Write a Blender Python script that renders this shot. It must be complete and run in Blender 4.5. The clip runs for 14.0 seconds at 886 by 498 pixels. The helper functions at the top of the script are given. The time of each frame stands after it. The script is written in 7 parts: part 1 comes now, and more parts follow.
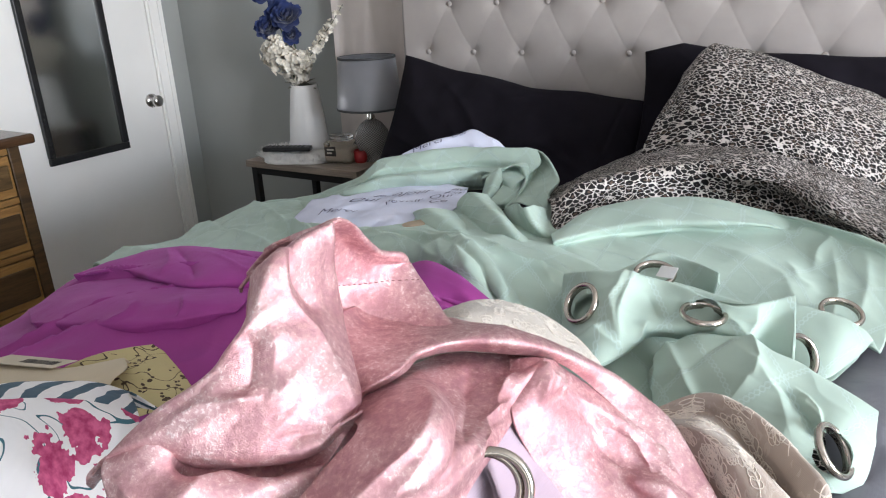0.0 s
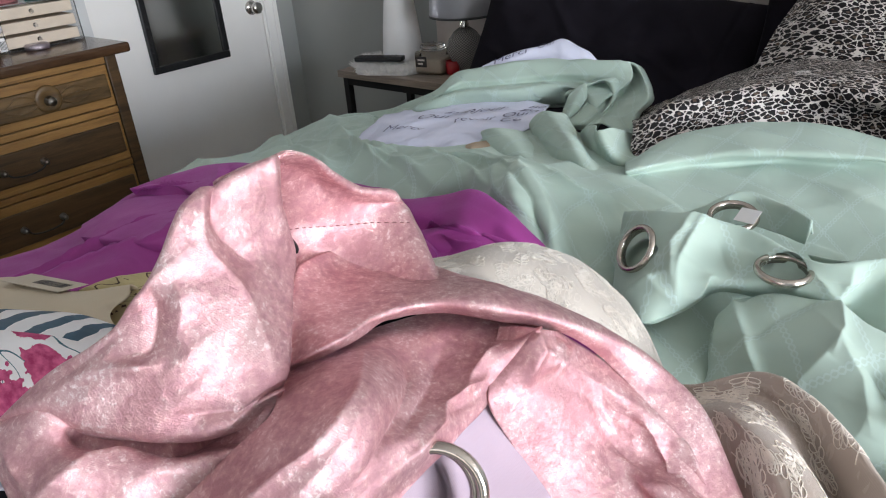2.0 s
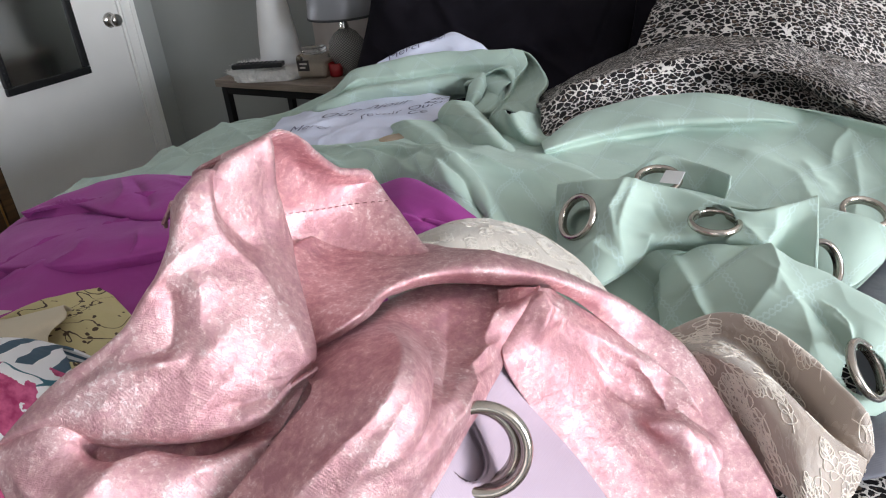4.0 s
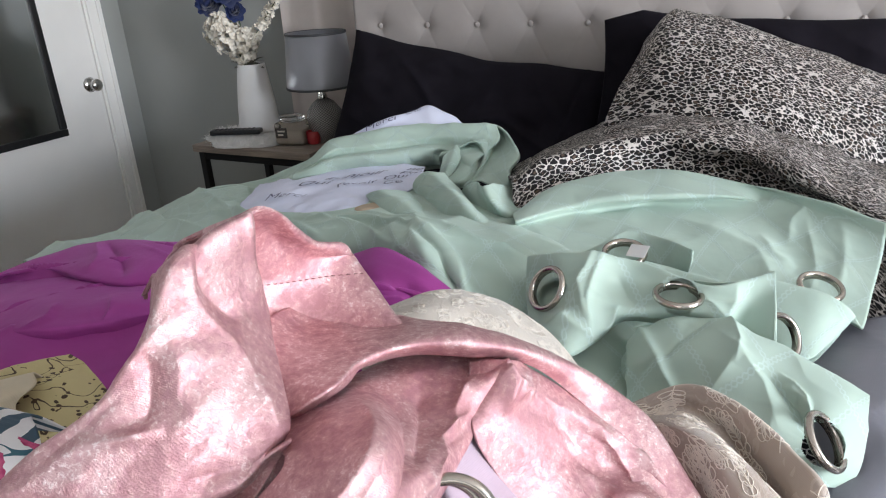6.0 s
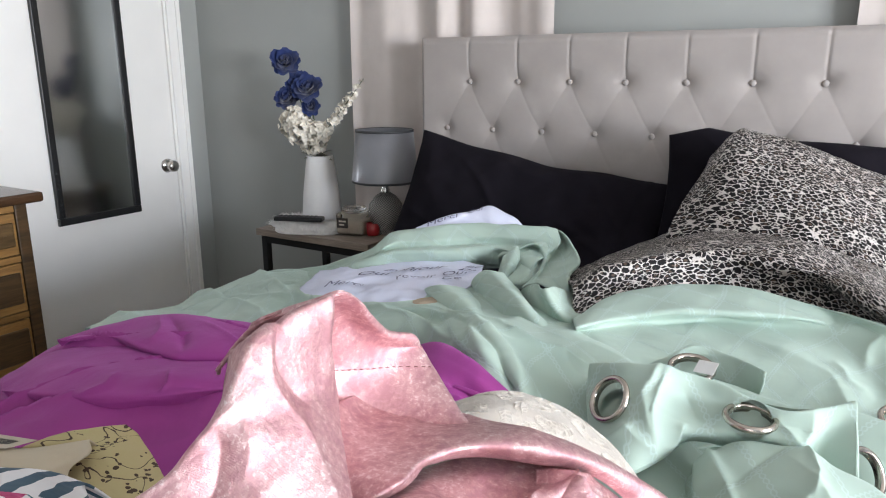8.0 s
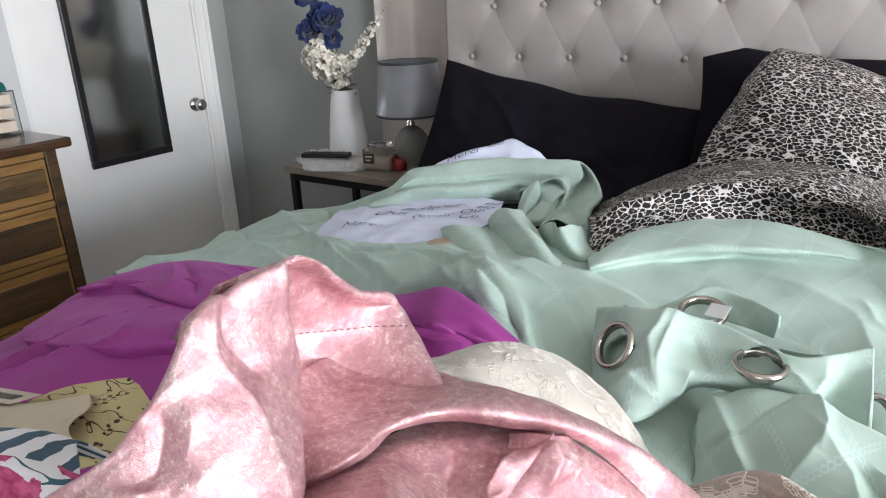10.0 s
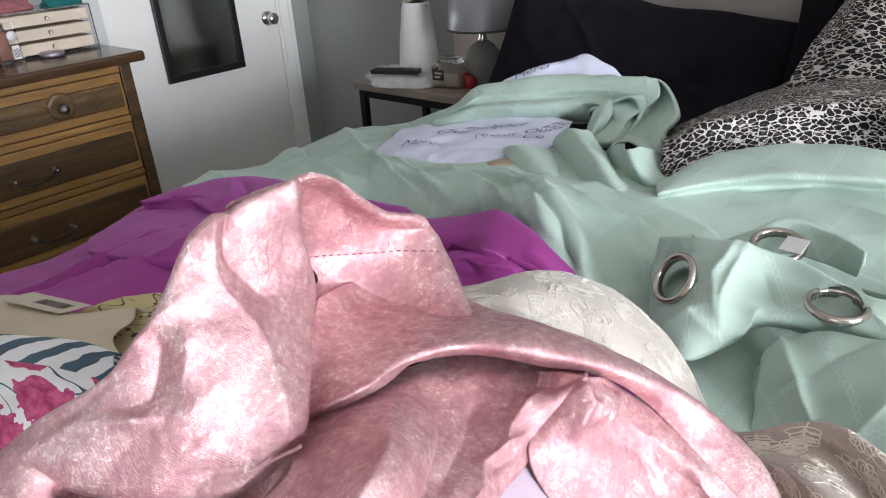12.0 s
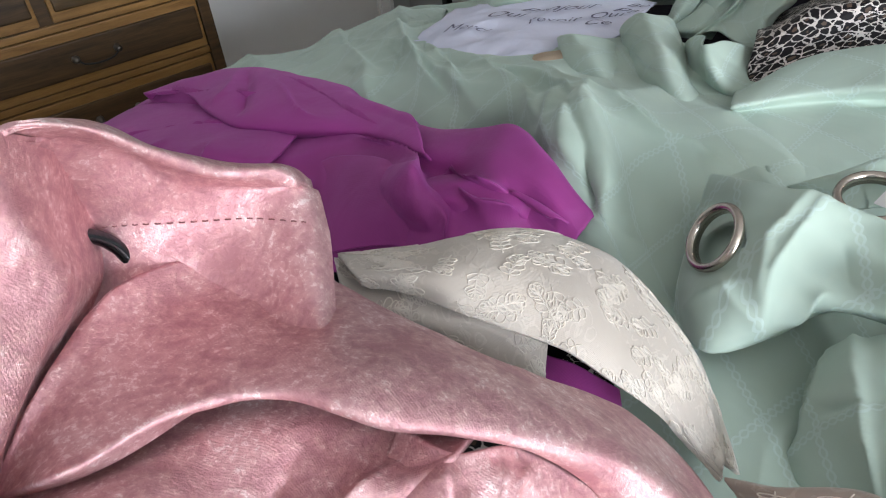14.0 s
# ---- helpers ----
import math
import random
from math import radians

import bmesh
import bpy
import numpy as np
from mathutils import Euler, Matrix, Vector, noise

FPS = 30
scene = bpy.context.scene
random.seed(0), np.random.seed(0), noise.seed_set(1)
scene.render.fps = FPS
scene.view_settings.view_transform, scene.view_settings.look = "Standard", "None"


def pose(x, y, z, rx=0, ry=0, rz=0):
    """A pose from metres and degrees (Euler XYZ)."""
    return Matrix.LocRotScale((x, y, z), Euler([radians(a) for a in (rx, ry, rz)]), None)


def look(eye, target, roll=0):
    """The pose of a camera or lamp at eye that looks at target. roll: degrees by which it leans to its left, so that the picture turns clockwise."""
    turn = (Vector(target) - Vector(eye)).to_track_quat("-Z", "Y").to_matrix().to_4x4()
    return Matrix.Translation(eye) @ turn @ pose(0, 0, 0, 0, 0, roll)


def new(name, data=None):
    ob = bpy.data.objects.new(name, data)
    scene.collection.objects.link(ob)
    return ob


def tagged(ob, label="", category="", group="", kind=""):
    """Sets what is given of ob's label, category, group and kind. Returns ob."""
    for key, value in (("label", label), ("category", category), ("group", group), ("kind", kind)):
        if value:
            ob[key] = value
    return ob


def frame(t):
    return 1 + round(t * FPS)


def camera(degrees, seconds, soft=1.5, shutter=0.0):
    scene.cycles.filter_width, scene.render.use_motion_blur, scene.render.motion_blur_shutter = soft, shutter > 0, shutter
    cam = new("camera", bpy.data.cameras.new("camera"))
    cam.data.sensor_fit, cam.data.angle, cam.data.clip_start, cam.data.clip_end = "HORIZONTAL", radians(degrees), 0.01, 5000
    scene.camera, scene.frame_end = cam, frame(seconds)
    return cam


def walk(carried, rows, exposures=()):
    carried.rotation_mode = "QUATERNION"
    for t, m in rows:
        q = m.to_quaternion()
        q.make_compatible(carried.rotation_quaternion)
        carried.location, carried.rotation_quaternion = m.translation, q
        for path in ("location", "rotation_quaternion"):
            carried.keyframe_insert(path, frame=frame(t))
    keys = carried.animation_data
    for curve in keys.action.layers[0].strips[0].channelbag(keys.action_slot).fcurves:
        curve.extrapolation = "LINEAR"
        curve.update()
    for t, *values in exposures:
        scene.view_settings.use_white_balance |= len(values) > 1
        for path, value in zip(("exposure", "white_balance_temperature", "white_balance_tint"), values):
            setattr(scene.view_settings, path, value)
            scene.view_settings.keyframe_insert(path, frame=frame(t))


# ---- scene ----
cam = camera(64.4, 14.0, 1.1)
PATH = [
    (0, (0.192, 0.301, 1.383), (-0.75, 1.919, 0.681), -2.4),
    (0.5, (0.239, 0.404, 1.34), (-0.891, 1.841, 0.528), -1.7),
    (1, (0.256, 0.441, 1.354), (-1.012, 1.708, 0.468), -2.1),
    (1.5, (0.264, 0.465, 1.345), (-1.021, 1.688, 0.423), -3.7),
    (2, (0.22, 0.452, 1.359), (-0.947, 1.798, 0.449), -4.4),
    (4.5, (0.155, 0.39, 1.341), (-0.702, 1.948, 0.425), -5.3),
    (5, (0.165, 0.397, 1.346), (-0.653, 1.985, 0.445), -5.4),
    (5.5, (0.174, 0.391, 1.356), (-0.636, 2.006, 0.499), -4.8),
    (6, (0.164, 0.38, 1.358), (-0.681, 2.026, 0.598), -3.3),
    (6.5, (0.155, 0.363, 1.355), (-0.791, 2.051, 0.849), -0.7),
    (7, (0.152, 0.354, 1.355), (-0.839, 2.036, 0.922), 0.3),
    (7.5, (0.145, 0.359, 1.358), (-0.846, 2.041, 0.926), 0.2),
    (8, (0.142, 0.372, 1.355), (-0.854, 2.036, 0.864), -0.1),
    (8.5, (0.145, 0.442, 1.342), (-0.891, 2.045, 0.743), -0.5),
    (11, (0.182, 0.422, 1.381), (-0.919, 1.929, 0.664), -3.8),
    (11.5, (0.176, 0.467, 1.364), (-0.985, 1.891, 0.575), -3.6),
    (12, (0.173, 0.481, 1.35), (-1.023, 1.823, 0.473), -3.7),
    (12.5, (0.167, 0.519, 1.345), (-1.064, 1.773, 0.39), -3.8),
    (13, (0.155, 0.591, 1.32), (-1.145, 1.698, 0.279), -5.5),
    (13.5, (0.156, 0.694, 1.305), (-1.169, 1.708, 0.201), -6.9),
    (14, (0.146, 0.703, 1.308), (-1.162, 1.69, 0.161), -6.7),
]
walk(cam, [(t, look(eye, target, roll)) for t, eye, target, roll in PATH],
     ((0, -1.0), (1.0, -1.18), (5.5, -1.25), (7.0, -0.93), (8.0, -0.9), (10.0, -0.98), (12.0, -1.06), (14, -1.28)))

# ---- light ----
world = bpy.data.worlds.new("world")
scene.world = world
world.use_nodes = True
wn = world.node_tree.nodes
sky = wn.new("ShaderNodeTexSky")
sky.sky_type, sky.sun_disc = "NISHITA", False
sky.sun_elevation, sky.sun_rotation = radians(40), radians(150)
wn["Background"].inputs["Strength"].default_value = 0.12
world.node_tree.links.new(sky.outputs[0], wn["Background"].inputs["Color"])


def window_light(name, m, w, h, power, colour):
    lamp = bpy.data.lights.new(name, "AREA")
    lamp.shape, lamp.size, lamp.size_y, lamp.energy, lamp.color = "RECTANGLE", w, h, power, colour
    ob = new(name, lamp)
    ob.matrix_world = m
    return ob


# daylight in the east window: the sky, and an added warm lamp aimed upwards as bounce from sunlit ground
window_light("window_light", look((3.55, 0.4, 1.55), (-2.8, 1.6, 0.9)), 1.6, 1.2, 450, (0.722, 0.838, 1.0))
ground_glow = window_light("window_light", look((3.55, 0.4, 1.45), (-2.8, 2.0, 3.2)), 1.6, 1.1, 92, (1.0, 0.79, 0.56))
ground_glow.data.spread = radians(125)
# weak fill for the front-facing sides, set in the added south opening
window_light("window_light", look((0.5, -1.66, 1.5), (0.3, 0, 1.3)), 1.3, 1.1, 18, (0.93, 0.95, 1.0))


# ---- materials ----
def shader(name, rough=0.6, metal=0.0, **extra):
    m = bpy.data.materials.new(name)
    m.use_nodes = True
    p = m.node_tree.nodes["Principled BSDF"]
    p.inputs["Roughness"].default_value, p.inputs["Metallic"].default_value = rough, metal
    for key, value in extra.items():
        p.inputs[key.replace("_", " ")].default_value = value
    return m, m.node_tree.nodes, m.node_tree.links, p


def coords(n, l, scale=(1, 1, 1), rot=(0, 0, 0), kind="Object"):
    tc, mp = n.new("ShaderNodeTexCoord"), n.new("ShaderNodeMapping")
    mp.inputs["Scale"].default_value, mp.inputs["Rotation"].default_value = scale, rot
    l.new(tc.outputs[kind], mp.inputs["Vector"])
    return mp.outputs[0]


def noise_tex(n, l, vec, scale, detail=4.0, rough=0.55, distort=0.0):
    t = n.new("ShaderNodeTexNoise")
    t.inputs["Scale"].default_value, t.inputs["Detail"].default_value = scale, detail
    t.inputs["Roughness"].default_value, t.inputs["Distortion"].default_value = rough, distort
    l.new(vec, t.inputs["Vector"])
    return t.outputs["Fac"]


def ramp(n, l, fac, *stops):
    r = n.new("ShaderNodeValToRGB")
    while len(r.color_ramp.elements) < len(stops):
        r.color_ramp.elements.new(0.5)
    for e, (at, c) in zip(r.color_ramp.elements, stops):
        e.position, e.color = at, (*c, 1)
    l.new(fac, r.inputs[0])
    return r.outputs[0]


def math_node(n, l, op, a, b=0.0, c=0.0):
    k = n.new("ShaderNodeMath")
    k.operation = op
    for i, v in enumerate((a, b, c)):
        if isinstance(v, (int, float)):
            k.inputs[i].default_value = v
        else:
            l.new(v, k.inputs[i])
    return k.outputs[0]


def mix(n, l, fac, a, b):
    k = n.new("ShaderNodeMix")
    k.data_type = "RGBA"
    for i, v in ((0, fac), (6, a), (7, b)):
        if isinstance(v, (int, float)):
            k.inputs[i].default_value = v
        elif isinstance(v, tuple):
            k.inputs[i].default_value = (*v, 1)
        else:
            l.new(v, k.inputs[i])
    return k.outputs[2]


def bump(n, l, p, height, strength=0.3, distance=0.002, chain=None):
    b = n.new("ShaderNodeBump")
    b.inputs["Strength"].default_value, b.inputs["Distance"].default_value = strength, distance
    l.new(height, b.inputs["Height"])
    if chain is not None:
        l.new(chain, b.inputs["Normal"])
    l.new(b.outputs[0], p.inputs["Normal"])
    return b.outputs[0]


def plain(name, base, rough=0.6, metal=0.0, var=0.12, scale=6.0, grain=0.15, grain_scale=300.0, **extra):
    """A surface with soft blotches and a fine grain."""
    m, n, l, p = shader(name, rough, metal, **extra)
    v = coords(n, l)
    big, fine = noise_tex(n, l, v, scale), noise_tex(n, l, v, grain_scale, 2.0)
    lo, hi = tuple(c * (1 - var) for c in base), tuple(min(1, c * (1 + var)) for c in base)
    l.new(ramp(n, l, big, (0.3, lo), (0.7, hi)), p.inputs["Base Color"])
    bump(n, l, p, fine, grain, 0.001)
    return m


def woven(name, base, rough=0.75, var=0.08, weave=900.0, sheen=0.3, sheen_tint=None, crease=0.25, spec=0.3):
    """Cloth: blotches, soft creases and a fine weave."""
    m, n, l, p = shader(name, rough)
    p.inputs["Sheen Weight"].default_value, p.inputs["Sheen Roughness"].default_value = sheen, 0.5
    p.inputs["Sheen Tint"].default_value = (*(sheen_tint or base), 1)
    p.inputs["Specular IOR Level"].default_value = spec
    v = coords(n, l)
    big = noise_tex(n, l, v, 9.0, 5.0)
    lo, hi = tuple(c * (1 - var) for c in base), tuple(min(1, c * (1 + var)) for c in base)
    l.new(ramp(n, l, big, (0.3, lo), (0.7, hi)), p.inputs["Base Color"])
    creases = noise_tex(n, l, v, 14.0, 3.0, 0.5, 0.6)
    b1 = bump(n, l, p, creases, crease, 0.02)
    w1, w2 = n.new("ShaderNodeTexWave"), n.new("ShaderNodeTexWave")
    for w, axis in ((w1, "X"), (w2, "Y")):
        w.bands_direction = axis
        w.inputs["Scale"].default_value = weave / 6
        l.new(v, w.inputs["Vector"])
    bump(n, l, p, math_node(n, l, "ADD", w1.outputs["Fac"], w2.outputs["Fac"]), 0.12, 0.0005, b1)
    return m


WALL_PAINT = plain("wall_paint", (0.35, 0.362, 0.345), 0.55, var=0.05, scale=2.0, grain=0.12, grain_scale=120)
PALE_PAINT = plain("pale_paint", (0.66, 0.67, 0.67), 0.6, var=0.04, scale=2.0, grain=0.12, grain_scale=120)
CEILING_PAINT = plain("ceiling_paint", (0.8, 0.79, 0.77), 0.8, var=0.03, grain=0.3, grain_scale=80)
WHITE_PAINT = plain("white_paint", (0.89, 0.875, 0.85), 0.42, var=0.03, scale=3.0, grain=0.05)
CARPET = plain("carpet", (0.32, 0.28, 0.24), 0.95, var=0.25, scale=40, grain=0.8, grain_scale=500)
BLACK_FRAME = plain("black_frame", (0.012, 0.012, 0.013), 0.35, var=0.3, grain=0.2, grain_scale=200)
BLACK_METAL = plain("black_metal", (0.015, 0.015, 0.016), 0.45, 0.3, grain=0.1)
CHROME = plain("brushed_chrome", (0.62, 0.60, 0.57), 0.22, 1.0, var=0.05, grain=0.04)
PEWTER = plain("pewter_handle", (0.32, 0.30, 0.27), 0.3, 1.0, var=0.2, scale=60, grain=0.1)
GREY_LINEN = woven("grey_linen", (0.365, 0.33, 0.312), 0.85, 0.05, 1100, 0.35, crease=0.05)
BLACK_CLOTH = woven("black_cloth", (0.010, 0.0085, 0.012), 0.95, 0.2, 1200, 0.02, (0.2, 0.19, 0.25), 0.12, 0.08)
SHEET_BLACK = BLACK_CLOTH


# ---- mesh helpers ----
def part(name, bm, material, parent=None, label="", smooth=True):
    """Links a bmesh as one mesh object under a thing."""
    bmesh.ops.recalc_face_normals(bm, faces=bm.faces)
    me = bpy.data.meshes.new(name)
    bm.to_mesh(me)
    bm.free()
    for m in (material if isinstance(material, (list, tuple)) else [material]):
        me.materials.append(m)
    me.polygons.foreach_set("use_smooth", [smooth] * len(me.polygons))
    ob = new(name, me)
    ob.parent = parent
    if label:
        ob["label"] = label
    return ob


def thing(name, label, category, at=(0, 0, 0), group="", rot=0.0):
    ob = tagged(new(name), label, category, group)
    ob.matrix_basis = pose(*at, 0, 0, rot)
    return ob


def box(bm, lo, hi, bevel=0.0, seg=2):
    r = bmesh.ops.create_cube(bm, size=1.0)
    lo, hi = Vector(lo), Vector(hi)
    for v in r["verts"]:
        v.co = Vector([lo[i] + (v.co[i] + 0.5) * (hi[i] - lo[i]) for i in range(3)])
    if bevel:
        edges = list({e for v in r["verts"] for e in v.link_edges})
        bmesh.ops.bevel(bm, geom=edges, offset=bevel, segments=seg, profile=0.6, affect="EDGES")
    return bm


def boxed(lo, hi, bevel=0.0, seg=2):
    return box(bmesh.new(), lo, hi, bevel, seg)


def grid_faces(bm, vs, closed=False):
    """Faces over rows of vertices."""
    for a, b in zip(vs, vs[1:]):
        k = len(a)
        for i in range(k if closed else k - 1):
            quad = [a[i], a[(i + 1) % k], b[(i + 1) % k], b[i]]
            try:
                bm.faces.new(quad)
            except ValueError:
                pass


def lathe(profile, n=32, bm=None, centre=(0, 0, 0)):
    """A turned shape from (radius, height) pairs."""
    bm = bm or bmesh.new()
    c = Vector(centre)
    rows = [[bm.verts.new(c + Vector((r * math.cos(2 * math.pi * i / n), r * math.sin(2 * math.pi * i / n), z))) for i in range(n)] for r, z in profile]
    grid_faces(bm, rows, True)
    return bm


def tube(bm, points, radius, n=8, taper=1.0):
    """A round tube along points."""
    pts = [Vector(p) for p in points]
    rows = []
    for i, p in enumerate(pts):
        d = (pts[min(i + 1, len(pts) - 1)] - pts[max(i - 1, 0)]).normalized()
        side = d.cross(Vector((0, 0, 1)) if abs(d.z) < 0.9 else Vector((1, 0, 0))).normalized()
        up = side.cross(d)
        r = radius * (1 + (taper - 1) * i / max(1, len(pts) - 1))
        rows.append([bm.verts.new(p + r * (side * math.cos(2 * math.pi * k / n) + up * math.sin(2 * math.pi * k / n))) for k in range(n)])
    grid_faces(bm, rows, True)
    for row in (rows[0], rows[-1]):
        bm.faces.new(row)
    return bm


def spline(points, k):
    """k points along a smooth curve through the given ones."""
    p = [Vector(q) for q in points]
    p = [p[0] * 2 - p[1]] + p + [p[-1] * 2 - p[-2]]
    out = []
    for i in range(k):
        s = i / (k - 1) * (len(p) - 3)
        j = min(int(s), len(p) - 4)
        t = s - j
        a, b, c, d = p[j:j + 4]
        out.append(0.5 * ((2 * b) + (c - a) * t + (2 * a - 5 * b + 4 * c - d) * t * t + (3 * b - a - 3 * c + d) * t ** 3))
    return out


def lay(rails, nu, nv):
    across = [spline(r, nu) for r in rails]
    cols = [spline([row[i] for row in across], nv) for i in range(nu)]
    return [[cols[i][j] for i in range(nu)] for j in range(nv)]


def folds(*lines):
    """Creases across a sheet: each a line of (u, v) points, a height, a width and +1 or -1 for one that drops off on one side, 0 for a ridge."""
    def height(u, v):
        h = 0.0
        for pts, high, wide, kind in lines:
            best, sign, along = 9.0, 1.0, 0.0
            for k, ((a, b), (c, d)) in enumerate(zip(pts, pts[1:])):
                ex, ey = c - a, d - b
                t = max(0.0, min(1.0, ((u - a) * ex + (v - b) * ey) / (ex * ex + ey * ey)))
                dx, dy = u - a - t * ex, v - b - t * ey
                r = math.hypot(dx, dy)
                if r < best:
                    best, sign, along = r, 1.0 if ex * dy - ey * dx > 0 else -1.0, (k + t) / (len(pts) - 1)
            h += high * min(1.0, 4 * along, 4 - 4 * along) * math.exp(-best / (wide if kind == 0 or sign == kind else wide * 0.18))
        return h
    return height


def cloth(bm, rails, nu, nv, ripple=0.0, ripple_scale=8.0, thick=0.0025, seed=0.0, holes=(), pleat=0.0, pleat_n=8, extra=None, keep=None):
    """A sheet of cloth lofted over guide rails, with ripples, eyelet holes and a real thickness. Its UV is in metres along the cloth."""
    rows = lay(rails, nu, nv)
    uv = bm.loops.layers.uv.verify()
    mid, side = rows[nv // 2], [r[nu // 2] for r in rows]
    us, vs = [0.0], [0.0]
    for a, b in zip(mid, mid[1:]):
        us.append(us[-1] + (b - a).length)
    for a, b in zip(side, side[1:]):
        vs.append(vs[-1] + (b - a).length)
    where = {}
    top, under = [], []
    for j in range(nv):
        ra, rb = [], []
        for i in range(nu):
            du = rows[j][min(i + 1, nu - 1)] - rows[j][max(i - 1, 0)]
            dv = rows[min(j + 1, nv - 1)][i] - rows[max(j - 1, 0)][i]
            nrm = dv.cross(du)
            nrm = nrm.normalized() if nrm.length > 1e-9 else Vector((0, 0, 1))
            p = rows[j][i]
            if ripple:
                q = p * ripple_scale + Vector((seed, seed * 1.7, 0))
                k = noise.noise(q) + 0.5 * noise.noise(q * 2.3)
                sharp = 1 - abs(noise.noise(q * 0.9 + Vector((3, 1, seed)))) * 2
                p = p + nrm * ripple * (k + 0.5 * max(0, sharp) ** 3)
            if pleat:
                p = p + nrm * pleat * math.sin(i / nu * 2 * math.pi * pleat_n + 2 * noise.noise(Vector((j * 0.05, seed, 0))))
            if extra:
                p = p + nrm * extra(i / (nu - 1), j / (nv - 1))
            a, b = bm.verts.new(p), bm.verts.new(p - nrm * thick)
            if keep is not None:
                keep[(i, j)] = (p, nrm, us[i], vs[j])
            where[a] = where[b] = (us[i] + seed, vs[j] + seed)
            ra.append(a), rb.append(b)
        top.append(ra), under.append(rb)
    before = set(bm.faces)
    grid_faces(bm, top), grid_faces(bm, under)
    for a, b in ((top[0], under[0]), (top[-1], under[-1]), ([r[0] for r in top], [r[0] for r in under]), ([r[-1] for r in top], [r[-1] for r in under])):
        grid_faces(bm, [a, b])
    made = [f for f in bm.faces if f not in before]
    if holes:
        gone = [f for f in made if any((f.calc_center_median() - Vector(c)).length < r for c, r in holes)]
        made = [f for f in made if f not in set(gone)]
        bmesh.ops.delete(bm, geom=gone, context="FACES")
    for f in made:
        for loop in f.loops:
            loop[uv].uv = where[loop.vert]
    return bm


# ---- room ----
X0, X1, Y0, Y1, TOP = -2.8, 3.6, -1.7, 2.9, 2.44
DOOR = (1.867, 2.705, 2.04)


def structure(name, bm, material, label, smooth=False, category=""):
    return tagged(part(name, bm, material, None, label, smooth), label, category or name.split("_")[0], "", "structure")


structure("floor", boxed((X0 - 0.2, Y0 - 0.2, -0.1), (X1 + 0.2, Y1 + 0.2, 0)), CARPET, "beige carpeted bedroom floor")
structure("ceiling", boxed((X0 - 0.2, Y0 - 0.2, TOP), (X1 + 0.2, Y1 + 0.2, TOP + 0.1)), CEILING_PAINT, "off-white painted ceiling of the bedroom")
structure("wall_north", boxed((X0 - 0.12, Y1, 0), (X1 + 0.12, Y1 + 0.12, TOP)), WALL_PAINT, "grey painted wall behind the bed", category="wall")
bm = bmesh.new()
box(bm, (X0 - 0.12, Y0, 0), (X0, DOOR[0] - 0.02, TOP))
box(bm, (X0 - 0.12, DOOR[0] - 0.02, DOOR[2] + 0.02), (X0, DOOR[1] + 0.02, TOP))
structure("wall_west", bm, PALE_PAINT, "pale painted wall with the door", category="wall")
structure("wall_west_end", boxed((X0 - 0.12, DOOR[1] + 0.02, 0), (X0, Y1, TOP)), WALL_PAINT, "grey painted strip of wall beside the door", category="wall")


def wall_with_window(name, along, fixed, lo, hi, a, b, z0, z1, label):
    bm = bmesh.new()
    def slab(p, q, zl, zh):
        if along == "y":
            box(bm, (fixed, p, zl), (fixed + 0.12, q, zh))
        else:
            box(bm, (p, fixed - 0.12, zl), (q, fixed, zh))
    slab(lo, a, 0, TOP), slab(b, hi, 0, TOP), slab(a, b, 0, z0), slab(a, b, z1, TOP)
    return structure(name, bm, WALL_PAINT, label, category="wall")


wall_with_window("wall_east", "y", X1, Y0, Y1, -0.4, 1.4, 0.85, 2.15, "grey painted wall with a window")
# the south window is added, only to give the fill lamp an opening
wall_with_window("wall_south", "x", Y0, X0, X1, -0.3, 1.3, 0.85, 2.1, "unseen grey wall at the bed's foot with an added window opening")


def window(name, along, fixed, a, b, z0, z1):
    w = tagged(new(name), "white window frame letting daylight in", "window", "", "structure")
    for i, (p, q, zl, zh) in enumerate(((a, a + 0.04, z0, z1), (b - 0.04, b, z0, z1), (a + 0.04, b - 0.04, z0, z0 + 0.04), (a + 0.04, b - 0.04, z1 - 0.04, z1), ((a + b) / 2 - 0.015, (a + b) / 2 + 0.015, z0 + 0.04, z1 - 0.04))):
        lo, hi = ((fixed + 0.03, p, zl), (fixed + 0.08, q, zh)) if along == "y" else ((p, fixed - 0.08, zl), (q, fixed - 0.03, zh))
        part("window_frame", boxed(lo, hi, 0.004), WHITE_PAINT, w)


window("window_1", "y", X1, -0.4, 1.4, 0.85, 2.15)
window("fill_window", "x", Y0, -0.3, 1.3, 0.85, 2.1)

# door, jamb and casing
door = tagged(new("door_1"), "white painted flat door, closed, with a brushed knob", "door", "", "structure")
part("door_panel", boxed((X0 - 0.045, DOOR[0], 0.01), (X0 - 0.008, DOOR[1], DOOR[2]), 0.003), WHITE_PAINT, door)
knob = lathe([(0.0, 0.0), (0.033, 0.0), (0.034, 0.006), (0.022, 0.010), (0.013, 0.016), (0.012, 0.030), (0.024, 0.036), (0.029, 0.046), (0.027, 0.058), (0.016, 0.064), (0.0, 0.065)])
bmesh.ops.transform(knob, matrix=Matrix.Translation((X0 - 0.008, 2.648, 0.905)) @ Matrix.Rotation(radians(90), 4, "Y"), verts=knob.verts)
part("door_knob", knob, CHROME, door, "brushed metal door knob")
casing = tagged(new("trim_door"), "white moulded door casing", "trim", "", "structure")
